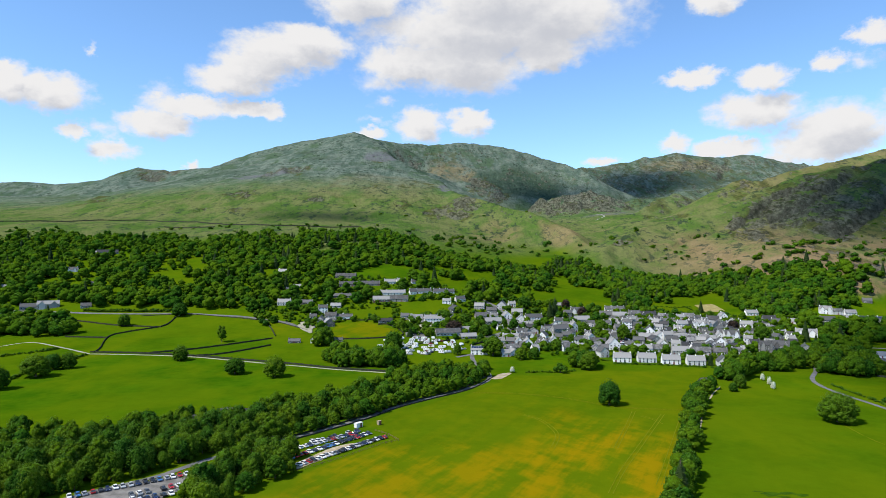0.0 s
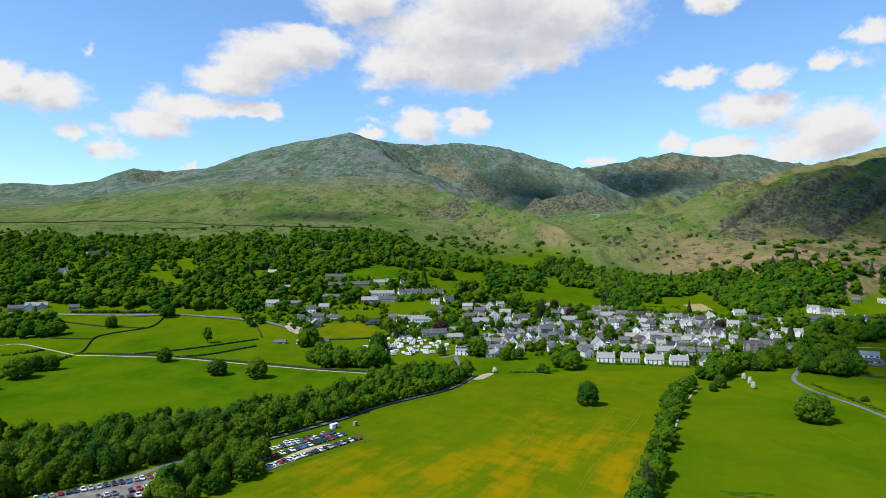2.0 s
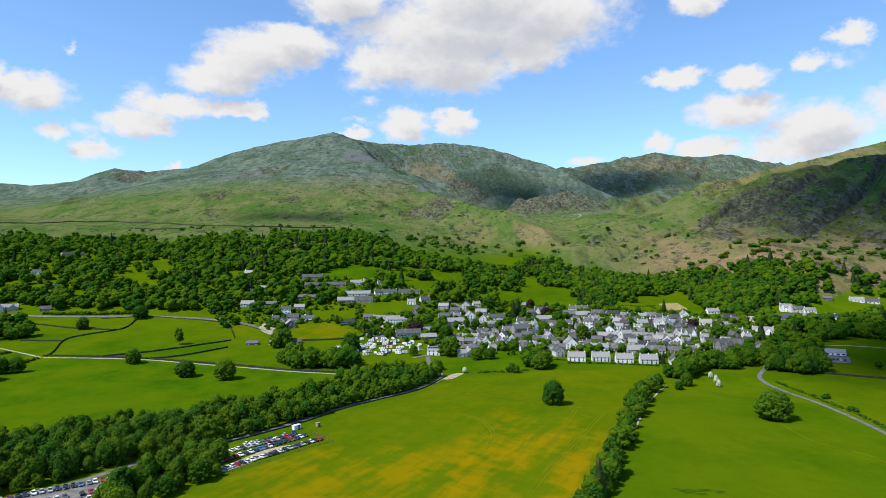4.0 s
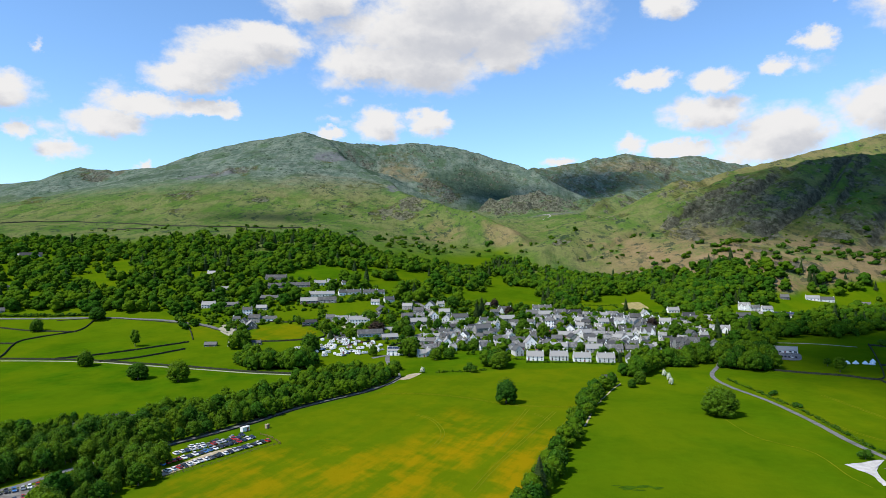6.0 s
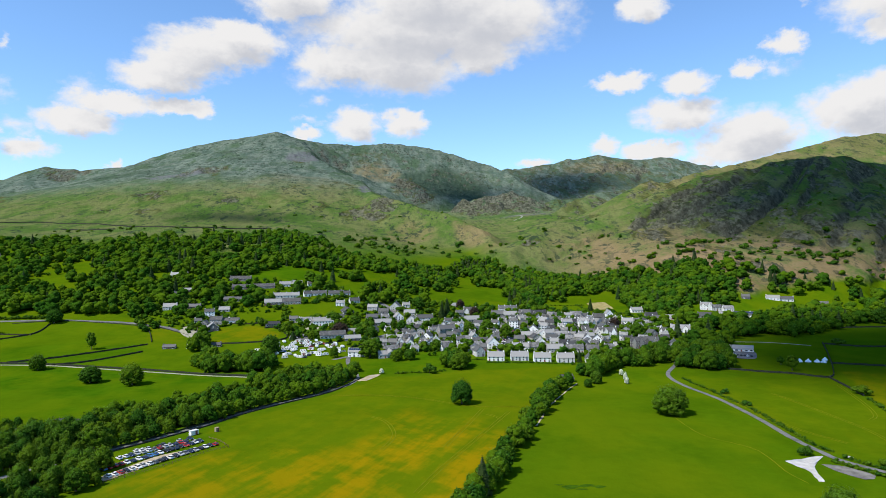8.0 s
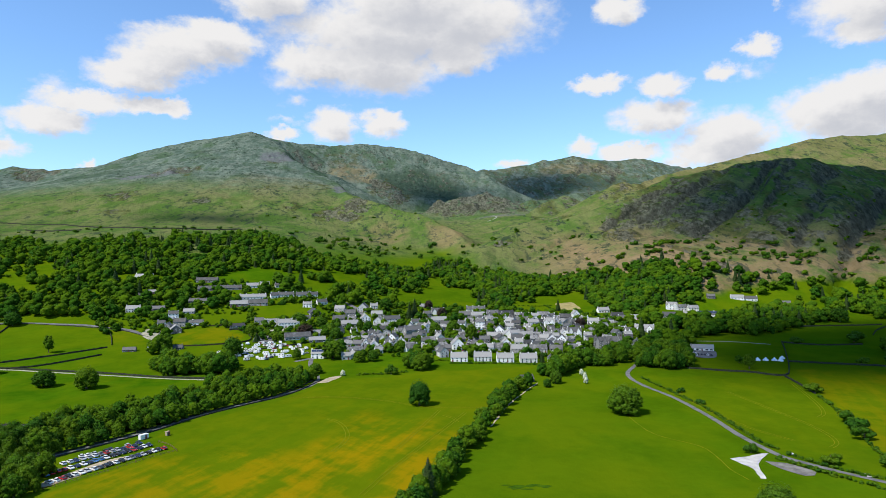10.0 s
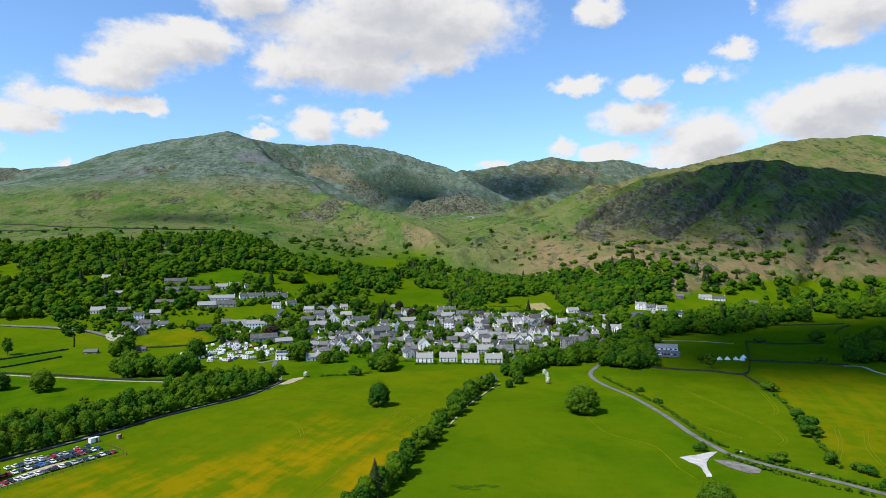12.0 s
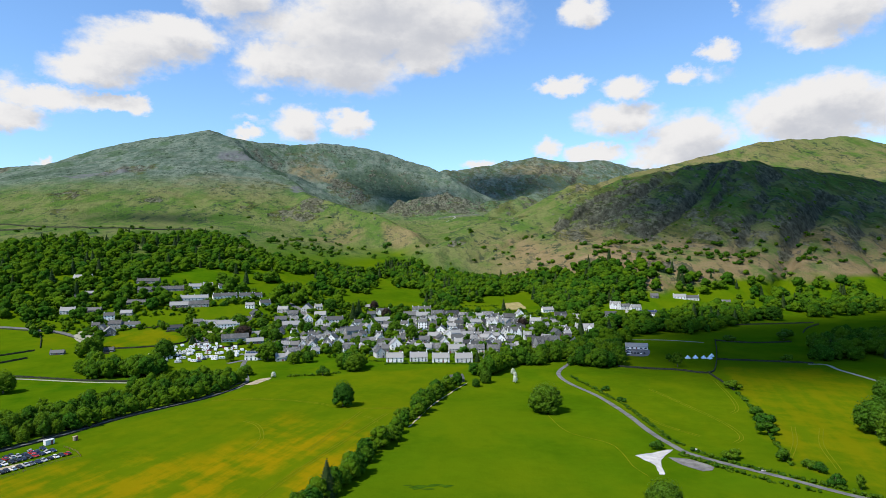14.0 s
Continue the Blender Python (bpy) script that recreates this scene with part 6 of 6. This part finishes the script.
            if x0 + 1.9 < width / 2:
                box(bm, x0, x0 + 1.9, -d * 0.42, -d * 0.1, 0, 0.06)
        p = part("solar_panel", bm, SOLAR, root, "dark blue glossy solar panels")
        p.location, p.rotation_euler = (0, 0, eave + rise + 0.32), (k, 0, 0)
    if wall == "school":
        bm = bmesh.new()
        box(bm, -w / 2 + 0.5, w / 2 - 0.5, -d / 2 - 0.08, -d / 2 + 0.02, 0.3, min(0.95, eave * 0.3))
        part("panel", bm, BLUE, root, "bright blue cladding panels")
    if wall not in ("barn", "ruin", "school", "pavilion", "brown"):
        stack = mat if wall in ("white", "solar") else STONE
        ridge = eave + rise
        if form == "terrace":
            for i in range(int(w / 7.5) + 1):
                chimney(roof, -w / 2 + 0.6 + i * (w - 1.2) / max(1, int(w / 7.5)), 0, ridge, stack)
        elif form == "gable":
            chimney(roof, w / 2 - 0.7, 0, ridge, stack)
        else:
            chimney(roof, -w / 2 + 0.6, 0, ridge, stack)
            if rng.uniform() < 0.6:
                chimney(roof, w / 2 - 0.6, 0, ridge, stack)
    if wall == "ruin":
        for s in (-0.3, 0.25):
            bm = bmesh.new()
            box(bm, s * w - 1.6, s * w + 1.6, -d * 0.2, d * 0.2, eave, height + 2.2)
            part("tower", bm, CONCRETE, root, "square stained concrete tower")
        label = "weathered concrete works building hidden among trees"
    elif wall == "barn":
        label = "low black boarded field barn with a slate roof"
    elif wall == "school":
        label = "grey and blue panelled school building with long windows"
    elif wall == "pavilion":
        label = "white walled pavilion with a broad slate roof"
    elif wall == "solar":
        label = "white rendered house with solar panels on its roof"
    else:
        label = words + " " + FORMS[form]
    return tagged(root, label, "barn" if wall == "barn" else "ruin" if wall == "ruin" else "terrace" if form == "terrace" else "house", "village houses")


rng = np.random.RandomState(9)
for group, turn in ((HOMES_UPPER, 6), (HOMES_HILLFOOT, 8), (HOMES_SLOPE, 8), (HOMES_CENTRE, 0), (HOMES_WEST, 10), (HOMES_FRONT, -9), (HOMES_EAST, -8), (HOMES_NORTH, -12), (HOMES_VILLAS, -22), (HOMES_OUTLYING, 20)):
    for x, y, w, h, wall, form in group:
        house(x, y, w, h, wall, form, turn + (rng.uniform(-3, 3) if form == "terrace" else rng.uniform(-16, 16)), rng)

# the rest of the village fills in behind, house by house
fill_rng = np.random.RandomState(31)
CORE_VILLAGE = [(60, 615), (140, 610), (200, 640), (300, 600), (345, 640), (380, 720), (330, 790), (230, 800), (150, 760), (60, 790), (40, 700)]
streets = np.vstack([along(ROADS[k], 4.0) for k in ("high_street", "terrace_street", "main_road", "beck_path")])
for x, y in spread(fill_rng, CORE_VILLAGE, 15.0):
    at = np.array(HOUSE_SPOTS)
    w = fill_rng.uniform(6.8, 10.5)
    free = (np.hypot(at[:, 0] - x, at[:, 1] - y - 4) - at[:, 2] * 0.5).min() > w * 0.5 + 0.4 and np.hypot(streets[:, 0] - x, streets[:, 1] - y).min() > 9
    if free and not any(inside(np.array(x), np.array(y), PATCHES[k]) for k in ("lot", "wide_street")):
        house(x, y, w, fill_rng.uniform(5.6, 7.8), fill_rng.choice(["white", "white", "pale", "stone", "slate"]), fill_rng.choice(["long", "long", "gable", "gables"]), fill_rng.uniform(-35, 25), fill_rng)

# gardens grow where no house or street stands
spots = np.array(HOUSE_SPOTS)
kept = []
for row in GARDENS:
    d = np.hypot(spots[:, 0] - row[0], spots[:, 1] - row[1]) - spots[:, 2] * 0.5
    if d.min() > 0.8 and np.hypot(streets[:, 0] - row[0], streets[:, 1] - row[1]).min() > 5 and not any(inside(np.array(row[0]), np.array(row[1]), o) for o in (PATCHES["caravans"], FIELDS["buttercup"][1], FIELDS["strip"][1])):
        kept.append(row)
joined("garden_plants", kept, "garden shrubs and small trees between village houses", "garden", np.random.RandomState(3))

# ---- cars, caravans, tents ----
def side_body(profile, half, waist=0.0):
    """A body pushed out sideways from a side outline (y, z), slightly narrower at the top."""
    bm = bmesh.new()
    top = max(z for _, z in profile)
    rings = []
    for s in (-1, 1):
        rings.append([bm.verts.new((s * (half - waist * max(0, (z - 0.6) / max(top - 0.6, 0.01))), y, z)) for y, z in profile])
    n = len(profile)
    for i in range(n):
        bm.faces.new((rings[0][i], rings[0][(i + 1) % n], rings[1][(i + 1) % n], rings[1][i]))
    bm.faces.new(list(reversed(rings[0])))
    bm.faces.new(rings[1])
    bmesh.ops.recalc_face_normals(bm, faces=bm.faces)
    return bm


def wheel_mesh():
    bm = bmesh.new()
    bmesh.ops.create_cone(bm, cap_ends=True, segments=12, radius1=0.33, radius2=0.33, depth=0.22, matrix=pose(0, 0, 0, 0, 90, 0))
    m = bpy.data.meshes.new("wheel")
    bm.to_mesh(m)
    bm.free()
    m.materials.append(TYRE)
    return m


WHEEL = wheel_mesh()
bm = bmesh.new()
bmesh.ops.create_cone(bm, cap_ends=True, segments=8, radius1=0.2, radius2=0.16, depth=0.03, matrix=pose(0, 0, 0, 0, 90, 0))
RIM = bpy.data.meshes.new("rim")
bm.to_mesh(RIM)
bm.free()
RIM.materials.append(PAINT["silver"])
HATCH = [(-2.05, 0.35), (-2.1, 0.62), (-1.95, 0.82), (-1.0, 0.93), (1.2, 0.97), (1.98, 0.95), (2.08, 0.6), (2.02, 0.32)]
CABIN = [(-1.05, 0.92), (-0.35, 1.42), (0.2, 1.48), (1.25, 1.42), (1.85, 0.96)]
VAN = [(-2.4, 0.35), (-2.45, 0.8), (-2.2, 1.0), (2.4, 1.0), (2.45, 0.4)]
VAN_TOP = [(-2.2, 1.0), (-1.6, 1.85), (-1.3, 2.0), (2.35, 2.0), (2.4, 1.0)]


def car_kit(colour, van=False):
    root = new("van" if van else "car")
    part("body", side_body(VAN if van else HATCH, 0.9, 0.06), PAINT[colour], root)
    cab = part("cabin", side_body(VAN_TOP if van else CABIN, 0.84, 0.16), PAINT[colour] if van else GLASS, root, "" if van else "dark tinted car windows")
    if not van:
        bm = bmesh.new()
        box(bm, -0.62, 0.62, -0.3, 1.2, 1.46, 1.52)
        part("roof", bm, PAINT[colour], root)
    else:
        bm = bmesh.new()
        box(bm, -0.74, 0.74, -2.0, -1.7, 1.2, 1.75)
        part("windscreen", bm, GLASS, root, "dark glass windscreen")
    for s in (-0.8, 0.8):
        for y in (-1.3, 1.3):
            fix("rim", RIM, fix("wheel", WHEEL, root, s, y, 0.33), 0.115 if s > 0 else -0.115, 0, 0)
    for s in (-0.62, 0.62):
        bm = bmesh.new()
        box(bm, s - 0.16, s + 0.16, -2.5 if van else -2.11, -2.3 if van else -1.95, 0.62, 0.76)
        part("headlight", bm, LAMPS, root)
    return tagged(root, ("%s delivery van parked on open ground" if van else "%s hatchback car parked on open ground") % colour, "van" if van else "car", "parked cars")


CARS = [car_kit(c) for c in ("white", "black", "silver", "dark blue", "grey", "red", "white", "blue", "black", "silver", "black", "red", "white", "dark blue")] + [car_kit("white", True)]
USED = set()


def park(k, x, y, turn):
    m = pose(x, y, float(ground_at(x, y)) + 0.12, 0, 0, turn)
    k %= len(CARS)
    if k in USED:
        copy_thing(CARS[k], m)
    else:
        USED.add(k)
        CARS[k].matrix_basis = m


def row_of_cars(a, b, gap, turn, rng, fill=0.9):
    a, b = np.array(a, float), np.array(b, float)
    n = int(np.hypot(*(b - a)) / gap)
    head = math.degrees(math.atan2(b[1] - a[1], b[0] - a[0]))
    for i in range(n + 1):
        if rng.uniform() < fill:
            p = a + (b - a) * i / max(n, 1) + rng.uniform(-0.25, 0.25, 2)
            park(rng.randint(len(CARS) - (rng.uniform() < 0.8)), p[0], p[1], head + turn + rng.uniform(-4, 4) + (180 if rng.uniform() < 0.5 else 0))


rng = np.random.RandomState(21)
for a, b, turn, fill in CAR_ROWS:
    row_of_cars(a, b, 2.8 if turn == 0 else 5.6, turn, rng, fill)


def caravan_kit(motor):
    root = new("motorhome" if motor else "caravan")
    prof = [(-2.8, 0.45), (-2.85, 1.3), (-2.5, 2.2), (-2.0, 2.35), (2.2, 2.35), (2.65, 2.1), (2.8, 0.45)]
    part("body", side_body(prof, 1.12, 0.05), PAINT["white"], root)
    for s in (-1, 1):
        for y in (-1.6, 0.9):
            fix("window", WINDOWS["small"], root, s * 1.08, y, 1.35, radians(90 * s))
    fix("door", DOOR, root, 1.1, -0.3, 0.35, radians(90))
    for s in (-1.0, 1.0):
        for y in ((-1.9, 1.9) if motor else (0.1,)):
            fix("wheel", WHEEL, root, s, y, 0.33)
    bm = bmesh.new()
    if motor:
        box(bm, -0.95, 0.95, -3.45, -2.7, 0.45, 1.2)
        part("bonnet", bm, PAINT["white"], root)
    else:
        box(bm, -0.08, 0.08, -3.9, -2.7, 0.45, 0.55)
        part("drawbar", bm, PAINT["grey"], root)
    return tagged(root, "white motorhome parked on grass" if motor else "white touring caravan pitched on grass", "motorhome" if motor else "caravan", "caravans on the field")


vans = [caravan_kit(False), caravan_kit(True)]
first = [True, True]
camp = spread(rng, CAMP, 10.4)
for k, (x, y) in enumerate(camp):
    if rng.uniform() < 0.92:
        i = int(rng.uniform() < 0.3)
        m = pose(x, y, float(ground_at(x, y)) + 0.02, 0, 0, rng.choice([70, 80, 100, 255, 20]) + rng.uniform(-8, 8))
        if first[i]:
            vans[i].matrix_basis, first[i] = m, False
        else:
            copy_thing(vans[i], m)
        if rng.uniform() < 0.25:
            park(rng.randint(len(CARS)), x + 4.2, y - 0.8, rng.uniform(0, 360))


def tent_kit():
    root = new("bell_tent")
    bm = bmesh.new()
    rings = [(2.5, 0.0), (2.5, 0.6), (1.3, 1.75), (0.12, 3.0)]
    loops = [[bm.verts.new((r * (1 + 0.03 * (k % 2)) * math.cos(k * math.pi / 8), r * math.sin(k * math.pi / 8), z)) for k in range(16)] for r, z in rings]
    for lo, hi in zip(loops, loops[1:]):
        for k in range(16):
            bm.faces.new((lo[k], lo[(k + 1) % 16], hi[(k + 1) % 16], hi[k]))
    bm.faces.new(loops[-1])
    part("canopy", bm, CANVAS, root)
    bm = bmesh.new()
    box(bm, -0.04, 0.04, -0.04, 0.04, 0, 3.2)
    part("pole", bm, TIMBER, root)
    bm = bmesh.new()
    v = [bm.verts.new(p) for p in ((-0.7, -2.56, 0), (0.7, -2.56, 0), (0, -1.0, 2.1))]
    bm.faces.new(v)
    bmesh.ops.solidify(bm, geom=bm.faces[:], thickness=0.05)
    part("door_flap", bm, CANVAS, root)
    return tagged(root, "white canvas bell tent on mown grass", "tent", "bell tents")


tent = tent_kit()
for k, (x, y) in enumerate(TENTS):
    m = pose(x, y, float(ground_at(x, y)), 0, 0, 15 * k)
    if k:
        copy_thing(tent, m)
    else:
        tent.matrix_basis = m


def container(x, y, size, turn, mat, label, name):
    """A site cabin: body, roof lip and a door."""
    l, w, h = size
    root = new(name)
    root.matrix_basis = pose(x, y, float(ground_at(x, y)) + 0.1, 0, 0, turn)
    bm = bmesh.new()
    box(bm, -l / 2, l / 2, -w / 2, w / 2, 0, h)
    bmesh.ops.bevel(bm, geom=bm.edges[:], offset=0.06, segments=1, affect="EDGES")
    part("body", bm, mat, root)
    bm = bmesh.new()
    box(bm, -l / 2 - 0.1, l / 2 + 0.1, -w / 2 - 0.1, w / 2 + 0.1, h, h + 0.12)
    part("roof", bm, mat, root)
    fix("door", DOOR, root, l * 0.2, -w / 2, 0.05)
    return tagged(root, label, "cabin")


container(-47, 367, (4.6, 2.3, 2.4), 50, PAINT["white"], "white site cabin at the edge of the car park", "site_cabin")
container(-36, 372, (2.0, 1.6, 2.1), 50, DIRT, "small brown ticket hut beside the car park", "ticket_hut")



def fence(points, gap=4.0):
    """Wooden posts with two rails."""
    line = along(points, gap)
    root = new("fence")
    root.location = (*line[0], float(ground_at(*line[0])))
    bm = bmesh.new()
    box(bm, -0.08, 0.08, -0.08, 0.08, -0.3, 1.25)
    post = bpy.data.meshes.new("post")
    bm.to_mesh(post)
    bm.free()
    post.materials.append(TIMBER)
    for p in line:
        fix("post", post, root, p[0] - line[0][0], p[1] - line[0][1], float(ground_at(*p)) - root.location.z)
    for z in (0.55, 1.05):
        v, f = [], []
        for i, p in enumerate(line):
            x, y, h = p[0] - line[0][0], p[1] - line[0][1], float(ground_at(*p)) - root.location.z + z
            v += [(x, y - 0.03, h - 0.06), (x, y + 0.03, h - 0.06), (x, y + 0.03, h + 0.06), (x, y - 0.03, h + 0.06)]
            if i:
                f += [(4 * i - 4 + k, 4 * i - 4 + (k + 1) % 4, 4 * i + (k + 1) % 4, 4 * i + k) for k in range(4)]
        rail = new("rail", mesh_of("rail", v, f, [TIMBER]))
        rail.parent = root
    return tagged(root, "brown post and rail fence round the car park", "fence", "fences")


for line in FENCES:
    fence(line)

# the beck at the valley head and by the hedge
bank = along(BECK[:4], 6.0)
strip("water_beck_side", [tuple(q) for q in bank + across(bank) * -4.6], 0.8, DIRT, 0.12, "bare brown bank of the little beck beside the trees", 0.5, "stream")
strip("water_beck", [(530, 2290), (541, 2236), (528, 2170), (490, 2110)], 4.5, SHINGLE, 0.7, "pale stony beck winding down the fell", 1.5, "stream")

# ---- passing clouds overhead, out of view, that shade parts of the land ----
def cloud(shade_x, shade_y, shade_z, rx, ry, turn, seed, height=8000.0, thin=False):
    """A heap of rounded vapour lumps above the place that it shades."""
    rng = np.random.RandomState(seed)
    bv, bf = BALLS[3]
    V, Fs, n = [], [], 0
    lumps = [(0, 0, 0.8), (0.1, 0.05, 0.6)] + [(rng.uniform(-0.75, 0.75), rng.uniform(-0.7, 0.7), rng.uniform(0.18, 0.4)) for _ in range(16)]
    a = radians(turn)
    for lx, ly, r in lumps:
        wob = 1 + 0.22 * np.sin(bv[:, 0] * 4 + 9 * lx) * np.cos(bv[:, 1] * 5 + 7 * ly) + 0.1 * np.sin(bv[:, 2] * 9 + bv[:, 0] * 7)
        p = bv * wob[:, None] * np.array([r * rx, r * ry, r * 0.35 * min(rx, ry)]) + np.array([lx * rx, ly * ry, 0])
        q = np.stack([p[:, 0] * math.cos(a) - p[:, 1] * math.sin(a), p[:, 0] * math.sin(a) + p[:, 1] * math.cos(a), p[:, 2]], -1)
        V.append(q)
        Fs += [tuple(t) for t in (bf + n).tolist()]
        n += len(bv)
    ob = new("cloud", mesh_of("cloud", np.vstack(V), Fs, [THIN_VAPOUR if thin else VAPOUR], smooth=True))
    ob.location = Vector((shade_x, shade_y, shade_z)) + SUN_DIR * (height / SUN_DIR.z)
    return tagged(ob, "white heaped summer cloud drifting high overhead", "cloud", "drifting clouds", "structure")


def vapour(name, share):
    """Thin white cloud: part of the light goes through."""
    m, g = material(name)
    body = g.node("ShaderNodeBsdfDiffuse", {"Color": (0.85, 0.85, 0.86, 1)}).outputs[0]
    clear = g.node("ShaderNodeBsdfTransparent").outputs[0]
    g.node("ShaderNodeOutputMaterial", links={"Surface": g.node("ShaderNodeMixShader", {0: share}, {1: clear, 2: body}).outputs[0]})
    return m


VAPOUR, THIN_VAPOUR = vapour("cloud_vapour", 0.86), vapour("thin_cloud_vapour", 0.32)
cloud(1240, 1300, 250, 640, 215, 0, 1, 16000.0)
cloud(1140, 1130, 140, 390, 150, 0, 6, 16000.0)
cloud(715, 575, 5, 440, 205, 4, 2)
cloud(440, 3120, 440, 280, 320, 0, 3, 15000.0, True)
cloud(1100, 3780, 500, 330, 260, 0, 5, 15000.0, True)
cloud(-340, 1780, 190, 180, 65, 0, 4, 9000.0, True)


# ---- round concrete tanks of the works hidden in the roadside trees ----
def round_tank(x, y, radius, height):
    root = new("concrete_tank")
    root.location = (x, y, float(ground_at(x, y)) - 0.2)
    n = 20
    ring = [(math.cos(2 * math.pi * k / n), math.sin(2 * math.pi * k / n)) for k in range(n)]

    def drum(r0, r1, z0, z1):
        v = [(r * c, r * s, z) for r, z in ((r1, z0), (r1, z1), (r0, z1), (r0, z0)) for c, s in ring]
        f = [(j * n + k, j * n + (k + 1) % n, (j + 1) % 4 * n + (k + 1) % n, (j + 1) % 4 * n + k) for j in range(4) for k in range(n)]
        return v, f

    for name, mat, r0, r1, z0, z1, label in (("wall", CONCRETE, radius - 0.3, radius, 0, height, ""), ("coping", DARKWOOD, radius - 0.45, radius + 0.12, height, height + 0.25, "dark rim"),
                                             ("floor", DARKWOOD, 0.05, radius - 0.3, height * 0.55, height * 0.6, "dark settled filling")):
        v, f = drum(r0, r1, z0, z1)
        tagged(new(name, mesh_of(name, v, f, [mat])), label).parent = root
    for k in range(7):
        bm = bmesh.new()
        c, s = math.cos(0.9 * k), math.sin(0.9 * k)
        box(bm, radius * c - 0.05, radius * c + 0.05, radius * s - 0.05, radius * s + 0.05, height + 0.24, height + 1.3)
        part("railing_post", bm, CONCRETE, root)
    bm = bmesh.new()
    box(bm, -radius - 0.5, radius + 0.5, -0.35, 0.35, height + 0.25, height + 0.5)
    part("walkway", bm, CONCRETE, root, "narrow concrete walkway across the top")
    return tagged(root, "round stained concrete tank among roadside trees", "tank", "concrete tanks")


for tx, ty, tr, th in ((-133.5, 381, 4.6, 3.4), (-142.5, 381, 4.4, 2.6), (-128, 391, 3.6, 4.4), (-117.5, 389, 3.4, 4.4)):
    round_tank(tx, ty, tr, th)
